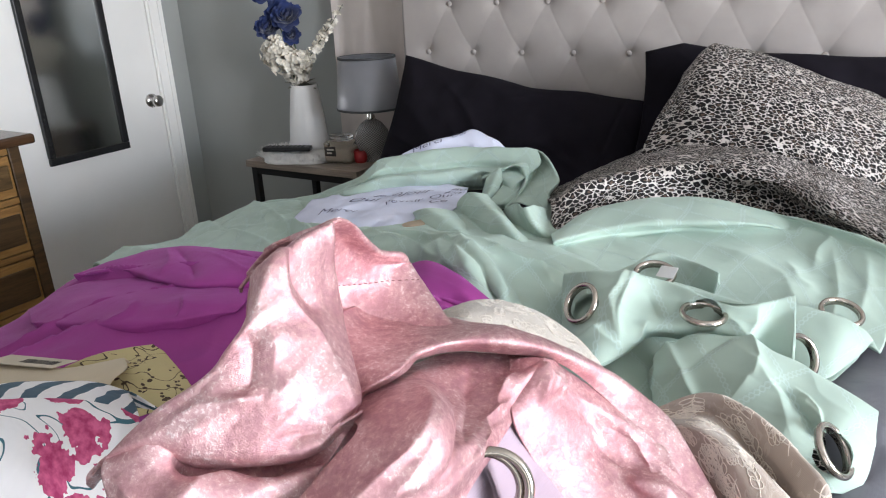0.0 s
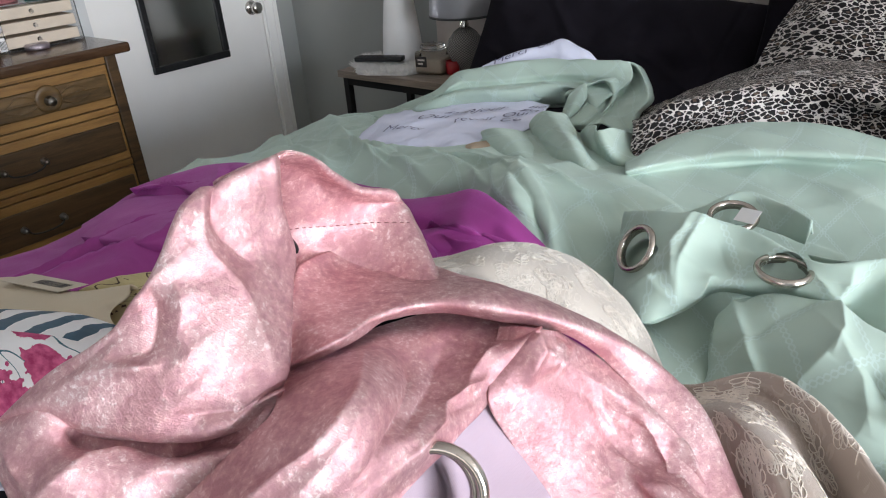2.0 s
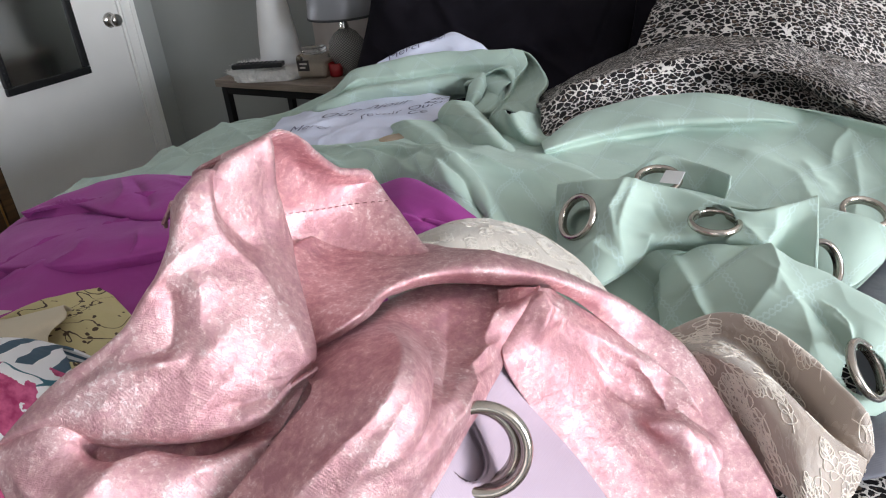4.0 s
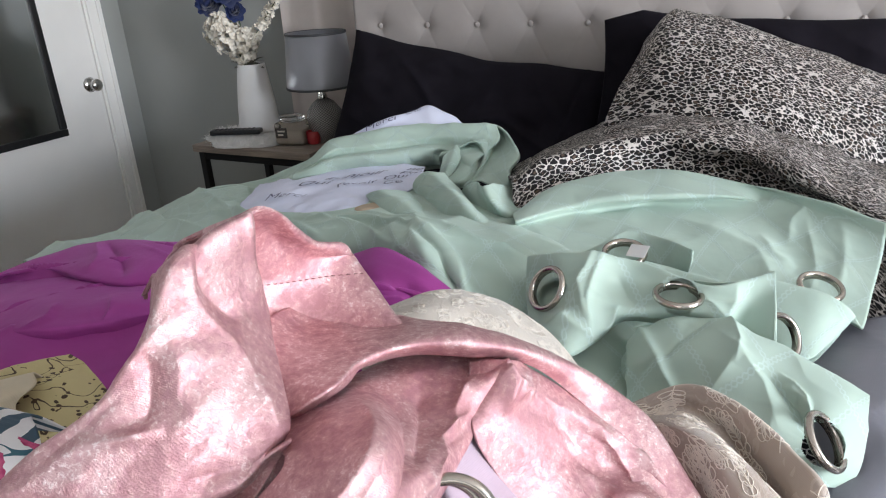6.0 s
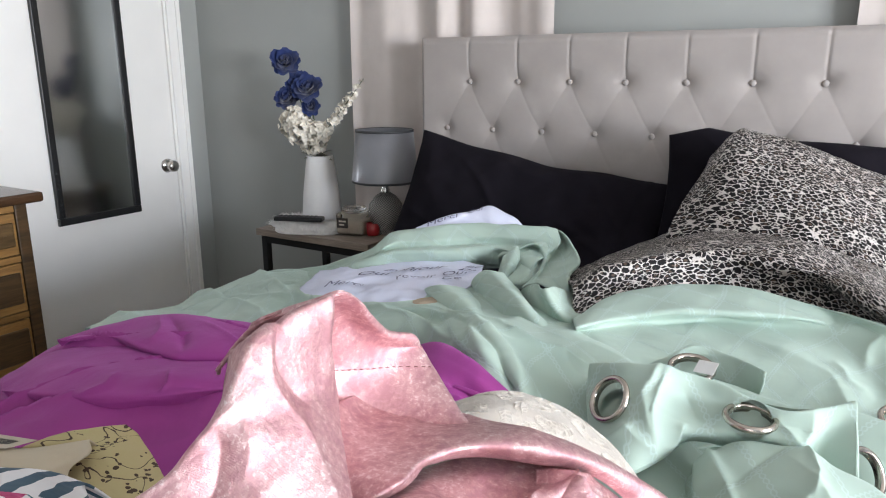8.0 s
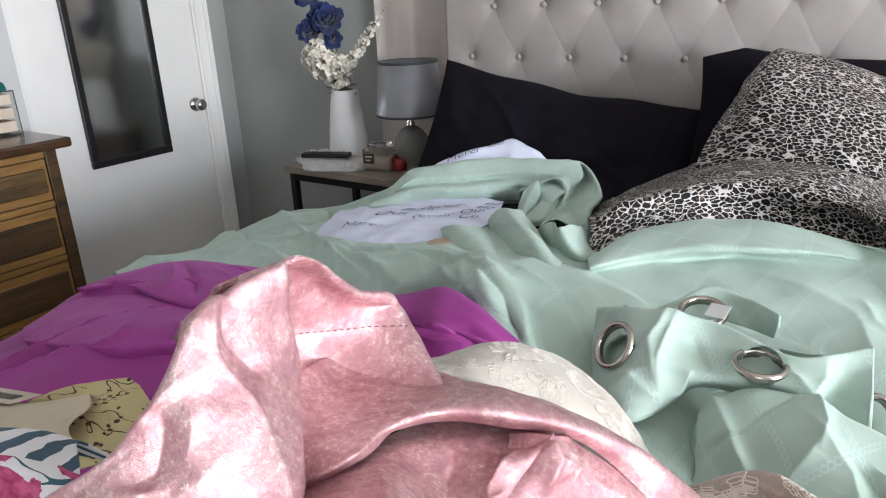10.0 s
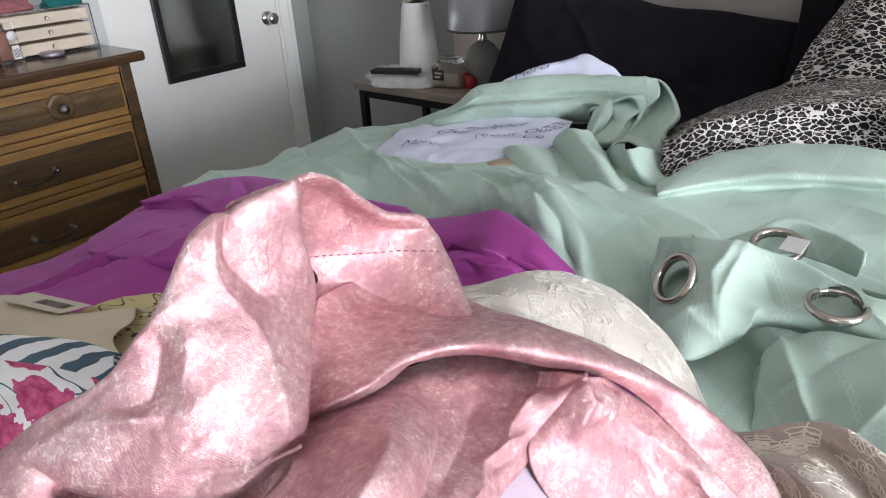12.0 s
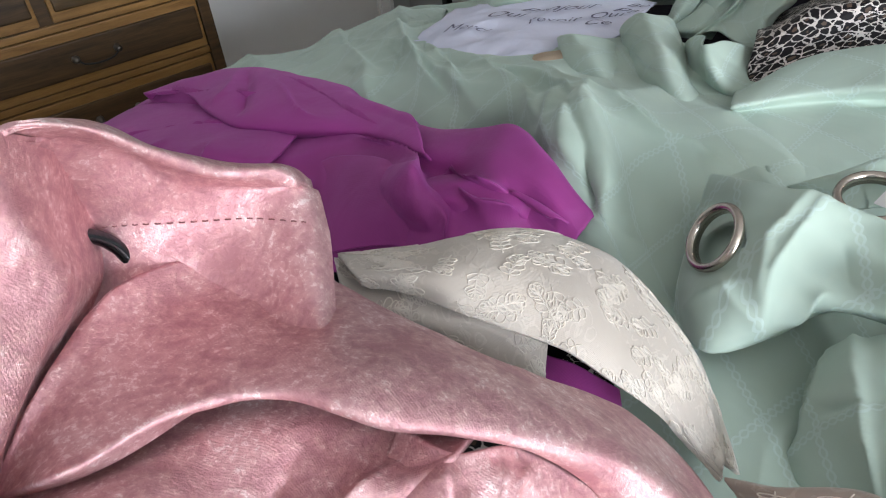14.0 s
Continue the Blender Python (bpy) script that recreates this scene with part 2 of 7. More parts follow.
for y0, y1 in ((DOOR[1] + 0.012, DOOR[1] + 0.08),):
    bm = boxed((X0 + 0.001, y0, 0), (X0 + 0.012, y1, DOOR[2] + 0.012), 0.003)
    box(bm, (X0 + 0.0125, y0 + (0.045 if y0 > 2 else 0), 0), (X0 + 0.021, y1 - (0 if y0 > 2 else 0.045), DOOR[2] + 0.012), 0.003)
    part("casing_side", bm, WHITE_PAINT, casing, smooth=False)
part("casing_head", boxed((X0 + 0.001, DOOR[0] - 0.01, DOOR[2] + 0.0125), (X0 + 0.018, DOOR[1] + 0.08, DOOR[2] + 0.11), 0.003), WHITE_PAINT, casing, smooth=False)
for y0, y1 in ((DOOR[1] + 0.002, DOOR[1] + 0.02), (DOOR[0] - 0.02, DOOR[0] - 0.002)):
    part("door_jamb", boxed((X0 - 0.11, y0, 0), (X0 + 0.0005, y1, DOOR[2] + 0.01)), WHITE_PAINT, casing, smooth=False)
tagged(part("baseboard", boxed((X0 + 0.05, Y1 - 0.014, 0), (X1, Y1 - 0.001, 0.09), 0.003), WHITE_PAINT), "white baseboard along the wall", "baseboard", "", "structure")

# mirror on the door
mirror_mat = shader("mirror_glass", 0.13, 1.0)[0]
mirror_mat.node_tree.nodes["Principled BSDF"].inputs["Base Color"].default_value = (0.62, 0.64, 0.64, 1)
mir = thing("door_mirror", "tall narrow mirror in a black frame on the door", "mirror", (X0 - 0.006, 2.267, 0.706))
W, H, F = 0.203, 1.22, 0.032
part("mirror_pane", boxed((0.002, -W + F - 0.004, F - 0.004), (0.008, W - F + 0.004, H - F + 0.004)), mirror_mat, mir, "slightly hazy mirror glass", False)
for lo, hi in (((0.0, -W, 0), (0.018, W, F)), ((0.0, -W, H - F), (0.018, W, H)), ((0.0, -W, F), (0.017, -W + F, H - F)), ((0.0, W - F, F), (0.017, W, H - F))):
    part("frame_rail", boxed(lo, hi, 0.005), BLACK_FRAME, mir, smooth=False)
for k in range(9):
    part("frame_stud", lathe([(0.0, 0.0), (0.005, 0.001), (0.006, 0.003), (0.003, 0.005), (0.0, 0.0055)], 10), BLACK_FRAME, mir).matrix_basis = pose(0.016, -W + F / 2, 0.05 + k * 0.022, 0, 90, 0)

# ---- bed ----
bed = thing("bed", "wide bed with a grey tufted upholstered headboard", "bed")
HBX0, HBX1, HBZ = -1.336, 0.664, 1.475
buttons = [(-1.124 + 0.191 * k, 1.318) for k in range(-1, 10)] + [(-1.2195 + 0.191 * k, 1.148) for k in range(-1, 11)] + [(-1.124 + 0.191 * k, 0.978) for k in range(-1, 10)]
buttons = [b for b in buttons if HBX0 + 0.05 < b[0] < HBX1 - 0.05]
creases = [((x, 1.318), (x, HBZ)) for x, z in buttons if z == 1.318]
creases += [(a, b) for a in buttons for b in buttons if abs(abs(a[0] - b[0]) - 0.0955) < 0.004 and 0.1 < a[1] - b[1] < 0.2]
ca = np.array([c[0] for c in creases])
cb = np.array([c[1] for c in creases])
bt = np.array(buttons)
nx, nz = 560, 230
bm = bmesh.new()
rows = []
for j in range(nz + 1):
    row = []
    for i in range(nx + 1):
        x, z = HBX0 + (HBX1 - HBX0) * i / nx, 0.55 + (HBZ - 0.55) * j / nz
        p = np.array((x, z))
        t = np.clip(((p - ca) * (cb - ca)).sum(1) / ((cb - ca) ** 2).sum(1), 0, 1)
        dc = np.sqrt(((ca + (cb - ca) * t[:, None] - p) ** 2).sum(1)).min()
        db = np.sqrt(((bt - p) ** 2).sum(1)).min()
        edge = min(x - HBX0, HBX1 - x, HBZ - z)
        y = 2.665 + (0.0014 if z < 1.318 else 0.005) * math.exp(-dc / 0.0035) + 0.022 * math.exp(-(db / 0.032) ** 1.3) + 0.03 * max(0, 1 - edge / 0.03) ** 2.5
        row.append(bm.verts.new((x, y, z)))
    rows.append(row)
grid_faces(bm, rows)
back = [[bm.verts.new((v.co.x, 2.77, v.co.z)) for v in r] for r in (rows[0], rows[-1])]
grid_faces(bm, [rows[-1], back[1]]), grid_faces(bm, [rows[0], back[0]]), grid_faces(bm, back)
grid_faces(bm, [[r[0] for r in rows], [bm.verts.new((HBX0, 2.77, r[0].co.z)) for r in rows]])
grid_faces(bm, [[r[-1] for r in rows], [bm.verts.new((HBX1, 2.77, r[0].co.z)) for r in rows]])
headboard = part("headboard", bm, GREY_LINEN, bed, "grey linen headboard with deep diamond tufting")
for x, z in buttons:
    part("button", lathe([(0.0, 0.0075), (0.005, 0.007), (0.0092, 0.004), (0.0102, 0.0)], 14), GREY_LINEN, headboard).matrix_basis = pose(x, 2.682, z, 90, 0, 0)
for x in (HBX0 + 0.1, HBX1 - 0.1):
    part("headboard_leg", boxed((x - 0.03, 2.70, 0), (x + 0.03, 2.75, 0.56)), BLACK_METAL, bed, smooth=False)
part("bed_base", boxed((-1.30, 0.47, 0.1), (0.63, 2.655, 0.40), 0.03), GREY_LINEN, bed)
for x in (-1.2, 0.53):
    for y in (0.6, 2.5):
        part("bed_foot", boxed((x - 0.03, y - 0.03, 0), (x + 0.03, y + 0.03, 0.1)), BLACK_METAL, bed, smooth=False)
part("mattress", boxed((-1.31, 0.46, 0.40), (0.64, 2.655, 0.735), 0.06, 4), SHEET_BLACK, bed, "thick mattress under a dark sheet")


def rail(*points):
    return points


# guide rails of the draped cloths, and centres and facings of the eyelets
GROMMET_A = ((-0.091, 1.164, 0.96), (-0.51, -0.66, 0.55))
GROMMET_B = ((-0.019, 1.279, 0.972), (0.04, -0.24, 0.97))
GROMMET_C = ((0.066, 1.193, 0.962), (0.03, -0.07, 1))
GROMMET_D = ((0.227, 1.367, 0.92), (0.16, -0.25, 0.96))
GROMMET_E = ((0.133, 1.236, 0.935), (0.75, -0.46, 0.47))
GROMMET_F = ((0.185, 1.207, 0.92), (0.75, -0.43, 0.5))
GROMMET_G = ((0.23, 1.032, 0.908), (0.77, -0.14, 0.63))
GROMMET_H = ((0.005, 0.68, 1.036), (0.41, -0.83, 0.38))
GROMMET_J = ((-0.004, 0.685, 1.03), (0.39, -0.86, 0.33))
GROMMET_I = ((-0.201, 0.732, 1.104), (0.96, 0.13, 0.24))
PINK_HOOD = [
    rail((-0.226, 0.679, 1.151), (-0.212, 0.675, 1.165), (-0.199, 0.686, 1.175), (-0.197, 0.709, 1.179), (-0.195, 0.732, 1.18), (-0.189, 0.746, 1.182), (-0.207, 0.762, 1.165), (-0.232, 0.774, 1.149)),
    rail((-0.196, 0.666, 1.174), (-0.165, 0.652, 1.196), (-0.161, 0.669, 1.204), (-0.158, 0.694, 1.208), (-0.155, 0.711, 1.209), (-0.154, 0.722, 1.208), (-0.178, 0.741, 1.19), (-0.214, 0.76, 1.171)),
    rail((-0.184, 0.641, 1.14), (-0.157, 0.618, 1.163), (-0.146, 0.641, 1.178), (-0.149, 0.672, 1.175), (-0.151, 0.701, 1.173), (-0.155, 0.721, 1.168), (-0.182, 0.737, 1.152), (-0.217, 0.754, 1.133)),
    rail((-0.186, 0.624, 1.126), (-0.163, 0.602, 1.15), (-0.142, 0.626, 1.163), (-0.141, 0.657, 1.157), (-0.145, 0.688, 1.15), (-0.153, 0.722, 1.137), (-0.172, 0.731, 1.123), (-0.203, 0.744, 1.104)),
    rail((-0.193, 0.605, 1.11), (-0.171, 0.588, 1.136), (-0.141, 0.613, 1.148), (-0.127, 0.64, 1.143), (-0.128, 0.669, 1.136), (-0.129, 0.694, 1.121), (-0.147, 0.7, 1.109), (-0.177, 0.714, 1.092)),
    rail((-0.217, 0.567, 1.084), (-0.198, 0.555, 1.111), (-0.151, 0.583, 1.119), (-0.118, 0.605, 1.115), (-0.099, 0.634, 1.115), (-0.088, 0.654, 1.104), (-0.105, 0.66, 1.094), (-0.129, 0.671, 1.079)),
    rail((-0.232, 0.538, 1.069), (-0.212, 0.529, 1.093), (-0.18, 0.548, 1.101), (-0.143, 0.566, 1.091), (-0.09, 0.607, 1.088), (-0.088, 0.646, 1.094), (-0.106, 0.654, 1.08), (-0.125, 0.662, 1.068)),
    rail((-0.246, 0.533, 1.052), (-0.237, 0.528, 1.067), (-0.21, 0.551, 1.075), (-0.172, 0.573, 1.066), (-0.117, 0.616, 1.064), (-0.112, 0.655, 1.062), (-0.122, 0.664, 1.056), (-0.136, 0.67, 1.05)),
]
PINK_RIM = [
    rail((-0.259, 0.721, 1.147), (-0.225, 0.74, 1.16), (-0.222, 0.766, 1.162), (-0.223, 0.793, 1.145), (-0.224, 0.821, 1.122), (-0.214, 0.847, 1.103), (-0.204, 0.87, 1.097), (-0.202, 0.873, 1.086)),
    rail((-0.229, 0.712, 1.172), (-0.194, 0.728, 1.186), (-0.183, 0.745, 1.196), (-0.19, 0.771, 1.182), (-0.191, 0.794, 1.16), (-0.193, 0.825, 1.138), (-0.188, 0.854, 1.125), (-0.194, 0.868, 1.107)),
    rail((-0.207, 0.709, 1.187), (-0.171, 0.723, 1.2), (-0.159, 0.736, 1.206), (-0.164, 0.758, 1.195), (-0.168, 0.782, 1.174), (-0.173, 0.811, 1.151), (-0.17, 0.841, 1.138), (-0.178, 0.859, 1.119)),
    rail((-0.214, 0.708, 1.181), (-0.182, 0.726, 1.195), (-0.167, 0.738, 1.2), (-0.168, 0.761, 1.188), (-0.168, 0.782, 1.167), (-0.169, 0.81, 1.146), (-0.165, 0.839, 1.136), (-0.17, 0.855, 1.12)),
    rail((-0.229, 0.714, 1.17), (-0.194, 0.73, 1.183), (-0.183, 0.746, 1.186), (-0.187, 0.773, 1.168), (-0.18, 0.79, 1.154), (-0.175, 0.818, 1.137), (-0.165, 0.842, 1.128), (-0.171, 0.857, 1.115)),
    rail((-0.255, 0.718, 1.133), (-0.224, 0.74, 1.146), (-0.206, 0.75, 1.149), (-0.195, 0.771, 1.144), (-0.187, 0.793, 1.137), (-0.179, 0.823, 1.128), (-0.165, 0.846, 1.124), (-0.168, 0.858, 1.114)),
    rail((-0.261, 0.714, 1.102), (-0.233, 0.738, 1.114), (-0.215, 0.751, 1.119), (-0.198, 0.77, 1.12), (-0.186, 0.796, 1.114), (-0.169, 0.818, 1.111), (-0.144, 0.835, 1.109), (-0.148, 0.849, 1.101)),
    rail((-0.249, 0.7, 1.068), (-0.215, 0.721, 1.084), (-0.202, 0.739, 1.091), (-0.185, 0.761, 1.098), (-0.17, 0.786, 1.093), (-0.147, 0.803, 1.091), (-0.112, 0.815, 1.094), (-0.115, 0.828, 1.087)),
    rail((-0.239, 0.692, 1.056), (-0.197, 0.708, 1.074), (-0.187, 0.73, 1.084), (-0.168, 0.751, 1.087), (-0.152, 0.776, 1.082), (-0.125, 0.788, 1.081), (-0.086, 0.801, 1.086), (-0.085, 0.812, 1.08)),
]
PINK_RIDGE = [
    rail((-0.171, 0.726, 1.106), (-0.18, 0.749, 1.109), (-0.183, 0.791, 1.101), (-0.16, 0.828, 1.088), (-0.125, 0.847, 1.073), (-0.054, 0.874, 1.052), (-0.011, 0.933, 1.001), (0.047, 0.942, 0.963), (0.102, 0.91, 0.936), (0.144, 0.866, 0.908)),
    rail((-0.133, 0.691, 1.105), (-0.151, 0.727, 1.102), (-0.159, 0.777, 1.092), (-0.129, 0.812, 1.085), (-0.075, 0.828, 1.085), (-0.019, 0.865, 1.061), (0.024, 0.909, 1.014), (0.082, 0.905, 0.979), (0.131, 0.865, 0.941), (0.167, 0.831, 0.912)),
    rail((-0.117, 0.664, 1.086), (-0.1, 0.696, 1.104), (-0.104, 0.743, 1.099), (-0.084, 0.781, 1.097), (-0.038, 0.81, 1.095), (0.002, 0.859, 1.059), (0.042, 0.895, 1.018), (0.089, 0.894, 0.987), (0.139, 0.852, 0.948), (0.174, 0.817, 0.921)),
    rail((-0.114, 0.662, 1.085), (-0.082, 0.689, 1.106), (-0.086, 0.733, 1.1), (-0.066, 0.77, 1.097), (-0.024, 0.796, 1.092), (0.003, 0.842, 1.062), (0.032, 0.878, 1.02), (0.076, 0.875, 0.989), (0.121, 0.831, 0.949), (0.159, 0.796, 0.922)),
    rail((-0.115, 0.663, 1.082), (-0.085, 0.701, 1.094), (-0.097, 0.751, 1.084), (-0.072, 0.786, 1.079), (-0.03, 0.809, 1.074), (-0.004, 0.846, 1.05), (0.024, 0.872, 1.014), (0.064, 0.863, 0.985), (0.104, 0.815, 0.945), (0.141, 0.777, 0.918)),
]
PINK_FRONT = [
    rail((-0.113, 0.653, 1.082), (-0.1, 0.701, 1.084), (-0.112, 0.757, 1.07), (-0.087, 0.801, 1.065), (-0.037, 0.821, 1.064), (-0.018, 0.835, 1.06)),
    rail((-0.076, 0.632, 1.094), (-0.065, 0.668, 1.102), (-0.066, 0.705, 1.089), (-0.061, 0.757, 1.071), (-0.032, 0.78, 1.063), (-0.006, 0.807, 1.075)),
    rail((-0.08, 0.604, 1.083), (-0.035, 0.626, 1.105), (-0.022, 0.657, 1.102), (-0.028, 0.705, 1.077), (-0.025, 0.742, 1.057), (-0.014, 0.777, 1.053)),
    rail((-0.09, 0.575, 1.065), (-0.038, 0.599, 1.088), (-0.009, 0.625, 1.095), (-0.006, 0.662, 1.082), (-0.011, 0.707, 1.061), (-0.013, 0.756, 1.042)),
    rail((-0.103, 0.547, 1.046), (-0.049, 0.572, 1.067), (-0.017, 0.598, 1.076), (-0.003, 0.625, 1.074), (0.001, 0.659, 1.069), (-0.006, 0.706, 1.046)),
    rail((-0.112, 0.52, 1.028), (-0.06, 0.545, 1.045), (-0.029, 0.568, 1.053), (-0.013, 0.59, 1.051), (-0.005, 0.61, 1.05), (-0, 0.644, 1.049)),
    rail((-0.124, 0.484, 1.007), (-0.077, 0.515, 1.017), (-0.04, 0.54, 1.024), (-0.018, 0.563, 1.027), (-0.009, 0.583, 1.029), (-0.005, 0.607, 1.03)),
]
PINK_SIDE = [
    rail((-0.039, 0.807, 1.07), (-0.008, 0.813, 1.073), (-0.005, 0.847, 1.049), (0.023, 0.873, 1.014), (0.065, 0.869, 0.987)),
    rail((-0.023, 0.775, 1.055), (0, 0.795, 1.064), (0.007, 0.831, 1.039), (0.037, 0.856, 1.008), (0.079, 0.863, 0.977)),
    rail((-0.012, 0.755, 1.042), (0.006, 0.785, 1.038), (0.021, 0.819, 1.021), (0.051, 0.852, 0.987), (0.096, 0.859, 0.968)),
    rail((0.001, 0.765, 1.002), (0.022, 0.79, 1.003), (0.041, 0.821, 0.988), (0.071, 0.845, 0.965), (0.116, 0.848, 0.955)),
    rail((0.025, 0.764, 0.974), (0.05, 0.787, 0.973), (0.068, 0.819, 0.962), (0.1, 0.82, 0.96), (0.131, 0.839, 0.945)),
    rail((0.055, 0.758, 0.95), (0.08, 0.78, 0.95), (0.095, 0.801, 0.943), (0.12, 0.811, 0.943), (0.147, 0.831, 0.924)),
    rail((0.089, 0.748, 0.929), (0.111, 0.769, 0.928), (0.127, 0.786, 0.926), (0.145, 0.799, 0.924), (0.161, 0.821, 0.905)),
]
PINK_LOW = [
    rail((-0.214, 0.531, 1.089), (-0.183, 0.546, 1.101), (-0.154, 0.566, 1.086), (-0.117, 0.596, 1.079), (-0.079, 0.643, 1.1)),
    rail((-0.208, 0.522, 1.085), (-0.175, 0.544, 1.093), (-0.168, 0.568, 1.071), (-0.134, 0.6, 1.061), (-0.09, 0.638, 1.082)),
    rail((-0.196, 0.516, 1.071), (-0.167, 0.538, 1.083), (-0.151, 0.561, 1.072), (-0.125, 0.592, 1.062), (-0.094, 0.621, 1.07)),
    rail((-0.176, 0.51, 1.049), (-0.141, 0.535, 1.071), (-0.122, 0.564, 1.075), (-0.105, 0.588, 1.071), (-0.093, 0.608, 1.069)),
    rail((-0.166, 0.493, 1.035), (-0.14, 0.52, 1.055), (-0.118, 0.549, 1.067), (-0.105, 0.574, 1.06), (-0.097, 0.588, 1.055)),
    rail((-0.164, 0.474, 1.027), (-0.134, 0.497, 1.039), (-0.118, 0.527, 1.046), (-0.11, 0.55, 1.043), (-0.107, 0.562, 1.041)),
    rail((-0.161, 0.449, 1.008), (-0.136, 0.474, 1.021), (-0.123, 0.499, 1.023), (-0.118, 0.519, 1.019), (-0.116, 0.532, 1.02)),
]
PINK_HOLLOW = [
    rail((-0.197, 0.682, 1.055), (-0.166, 0.706, 1.055), (-0.147, 0.743, 1.055)),
    rail((-0.18, 0.661, 1.035), (-0.147, 0.688, 1.035), (-0.116, 0.722, 1.035)),
    rail((-0.179, 0.642, 1), (-0.143, 0.667, 1), (-0.107, 0.698, 1)),
]
PINK_LINING = [
    rail((-0.026, 0.757, 1.044), (-0.02, 0.765, 1.041), (-0.014, 0.783, 1.029)),
    rail((-0.013, 0.68, 1.051), (-0.004, 0.724, 1.021), (0.011, 0.799, 0.982)),
    rail((-0.015, 0.626, 1.034), (0.01, 0.682, 1.009), (0.045, 0.788, 0.953)),
    rail((-0.022, 0.591, 1.008), (0.024, 0.656, 0.982), (0.085, 0.774, 0.926)),
]
GREEN_BASE = [
    rail((-1.273, 1.736, 0.8), (-1.068, 1.707, 0.84), (-0.898, 1.751, 0.865), (-0.736, 1.789, 0.88), (-0.553, 1.71, 0.9), (-0.401, 1.645, 0.91), (-0.28, 1.613, 0.905), (-0.15, 1.60, 0.885)),
    rail((-1.181, 1.54, 0.82), (-0.893, 1.473, 0.875), (-0.661, 1.414, 0.9), (-0.526, 1.449, 0.915), (-0.389, 1.395, 0.935), (-0.291, 1.39, 0.935), (-0.213, 1.422, 0.925), (-0.08, 1.44, 0.9)),
    rail((-1.137, 1.366, 0.83), (-0.818, 1.309, 0.875), (-0.598, 1.296, 0.905), (-0.458, 1.32, 0.925), (-0.343, 1.283, 0.957), (-0.261, 1.301, 0.93), (-0.169, 1.326, 0.912), (-0.04, 1.34, 0.895)),
    rail((-1.122, 1.184, 0.82), (-0.808, 1.169, 0.835), (-0.583, 1.185, 0.85), (-0.468, 1.282, 0.87), (-0.264, 1.193, 0.95), (-0.199, 1.2, 0.92), (-0.123, 1.196, 0.9), (0.0, 1.22, 0.875)),
    rail((-1.105, 1.053, 0.8), (-0.691, 1.03, 0.82), (-0.477, 1.059, 0.83), (-0.368, 1.16, 0.84), (-0.227, 1.152, 0.9), (-0.139, 1.135, 0.9), (-0.079, 1.134, 0.88), (0.02, 1.15, 0.855)),
]
GREEN_LEFT = [
    rail((-1.447, 1.308, 0.45), (-1.399, 1.387, 0.45), (-1.351, 1.482, 0.45), (-1.348, 1.665, 0.45), (-1.319, 1.752, 0.45), (-1.118, 1.727, 0.45)),
    rail((-1.427, 1.3, 0.68), (-1.379, 1.379, 0.68), (-1.331, 1.474, 0.68), (-1.328, 1.657, 0.68), (-1.299, 1.744, 0.68), (-1.098, 1.719, 0.68)),
    rail((-1.397, 1.288, 0.76), (-1.349, 1.367, 0.77), (-1.301, 1.462, 0.78), (-1.298, 1.645, 0.79), (-1.269, 1.732, 0.8), (-1.068, 1.707, 0.84)),
    rail((-1.141, 1.172, 0.82), (-1.107, 1.253, 0.825), (-1.069, 1.325, 0.835), (-1.089, 1.473, 0.835), (-1.068, 1.572, 0.84), (-0.989, 1.638, 0.85)),
    rail((-1.021, 1.152, 0.84), (-0.987, 1.233, 0.845), (-0.949, 1.305, 0.855), (-0.969, 1.453, 0.855), (-0.948, 1.552, 0.86), (-0.869, 1.618, 0.87)),
]
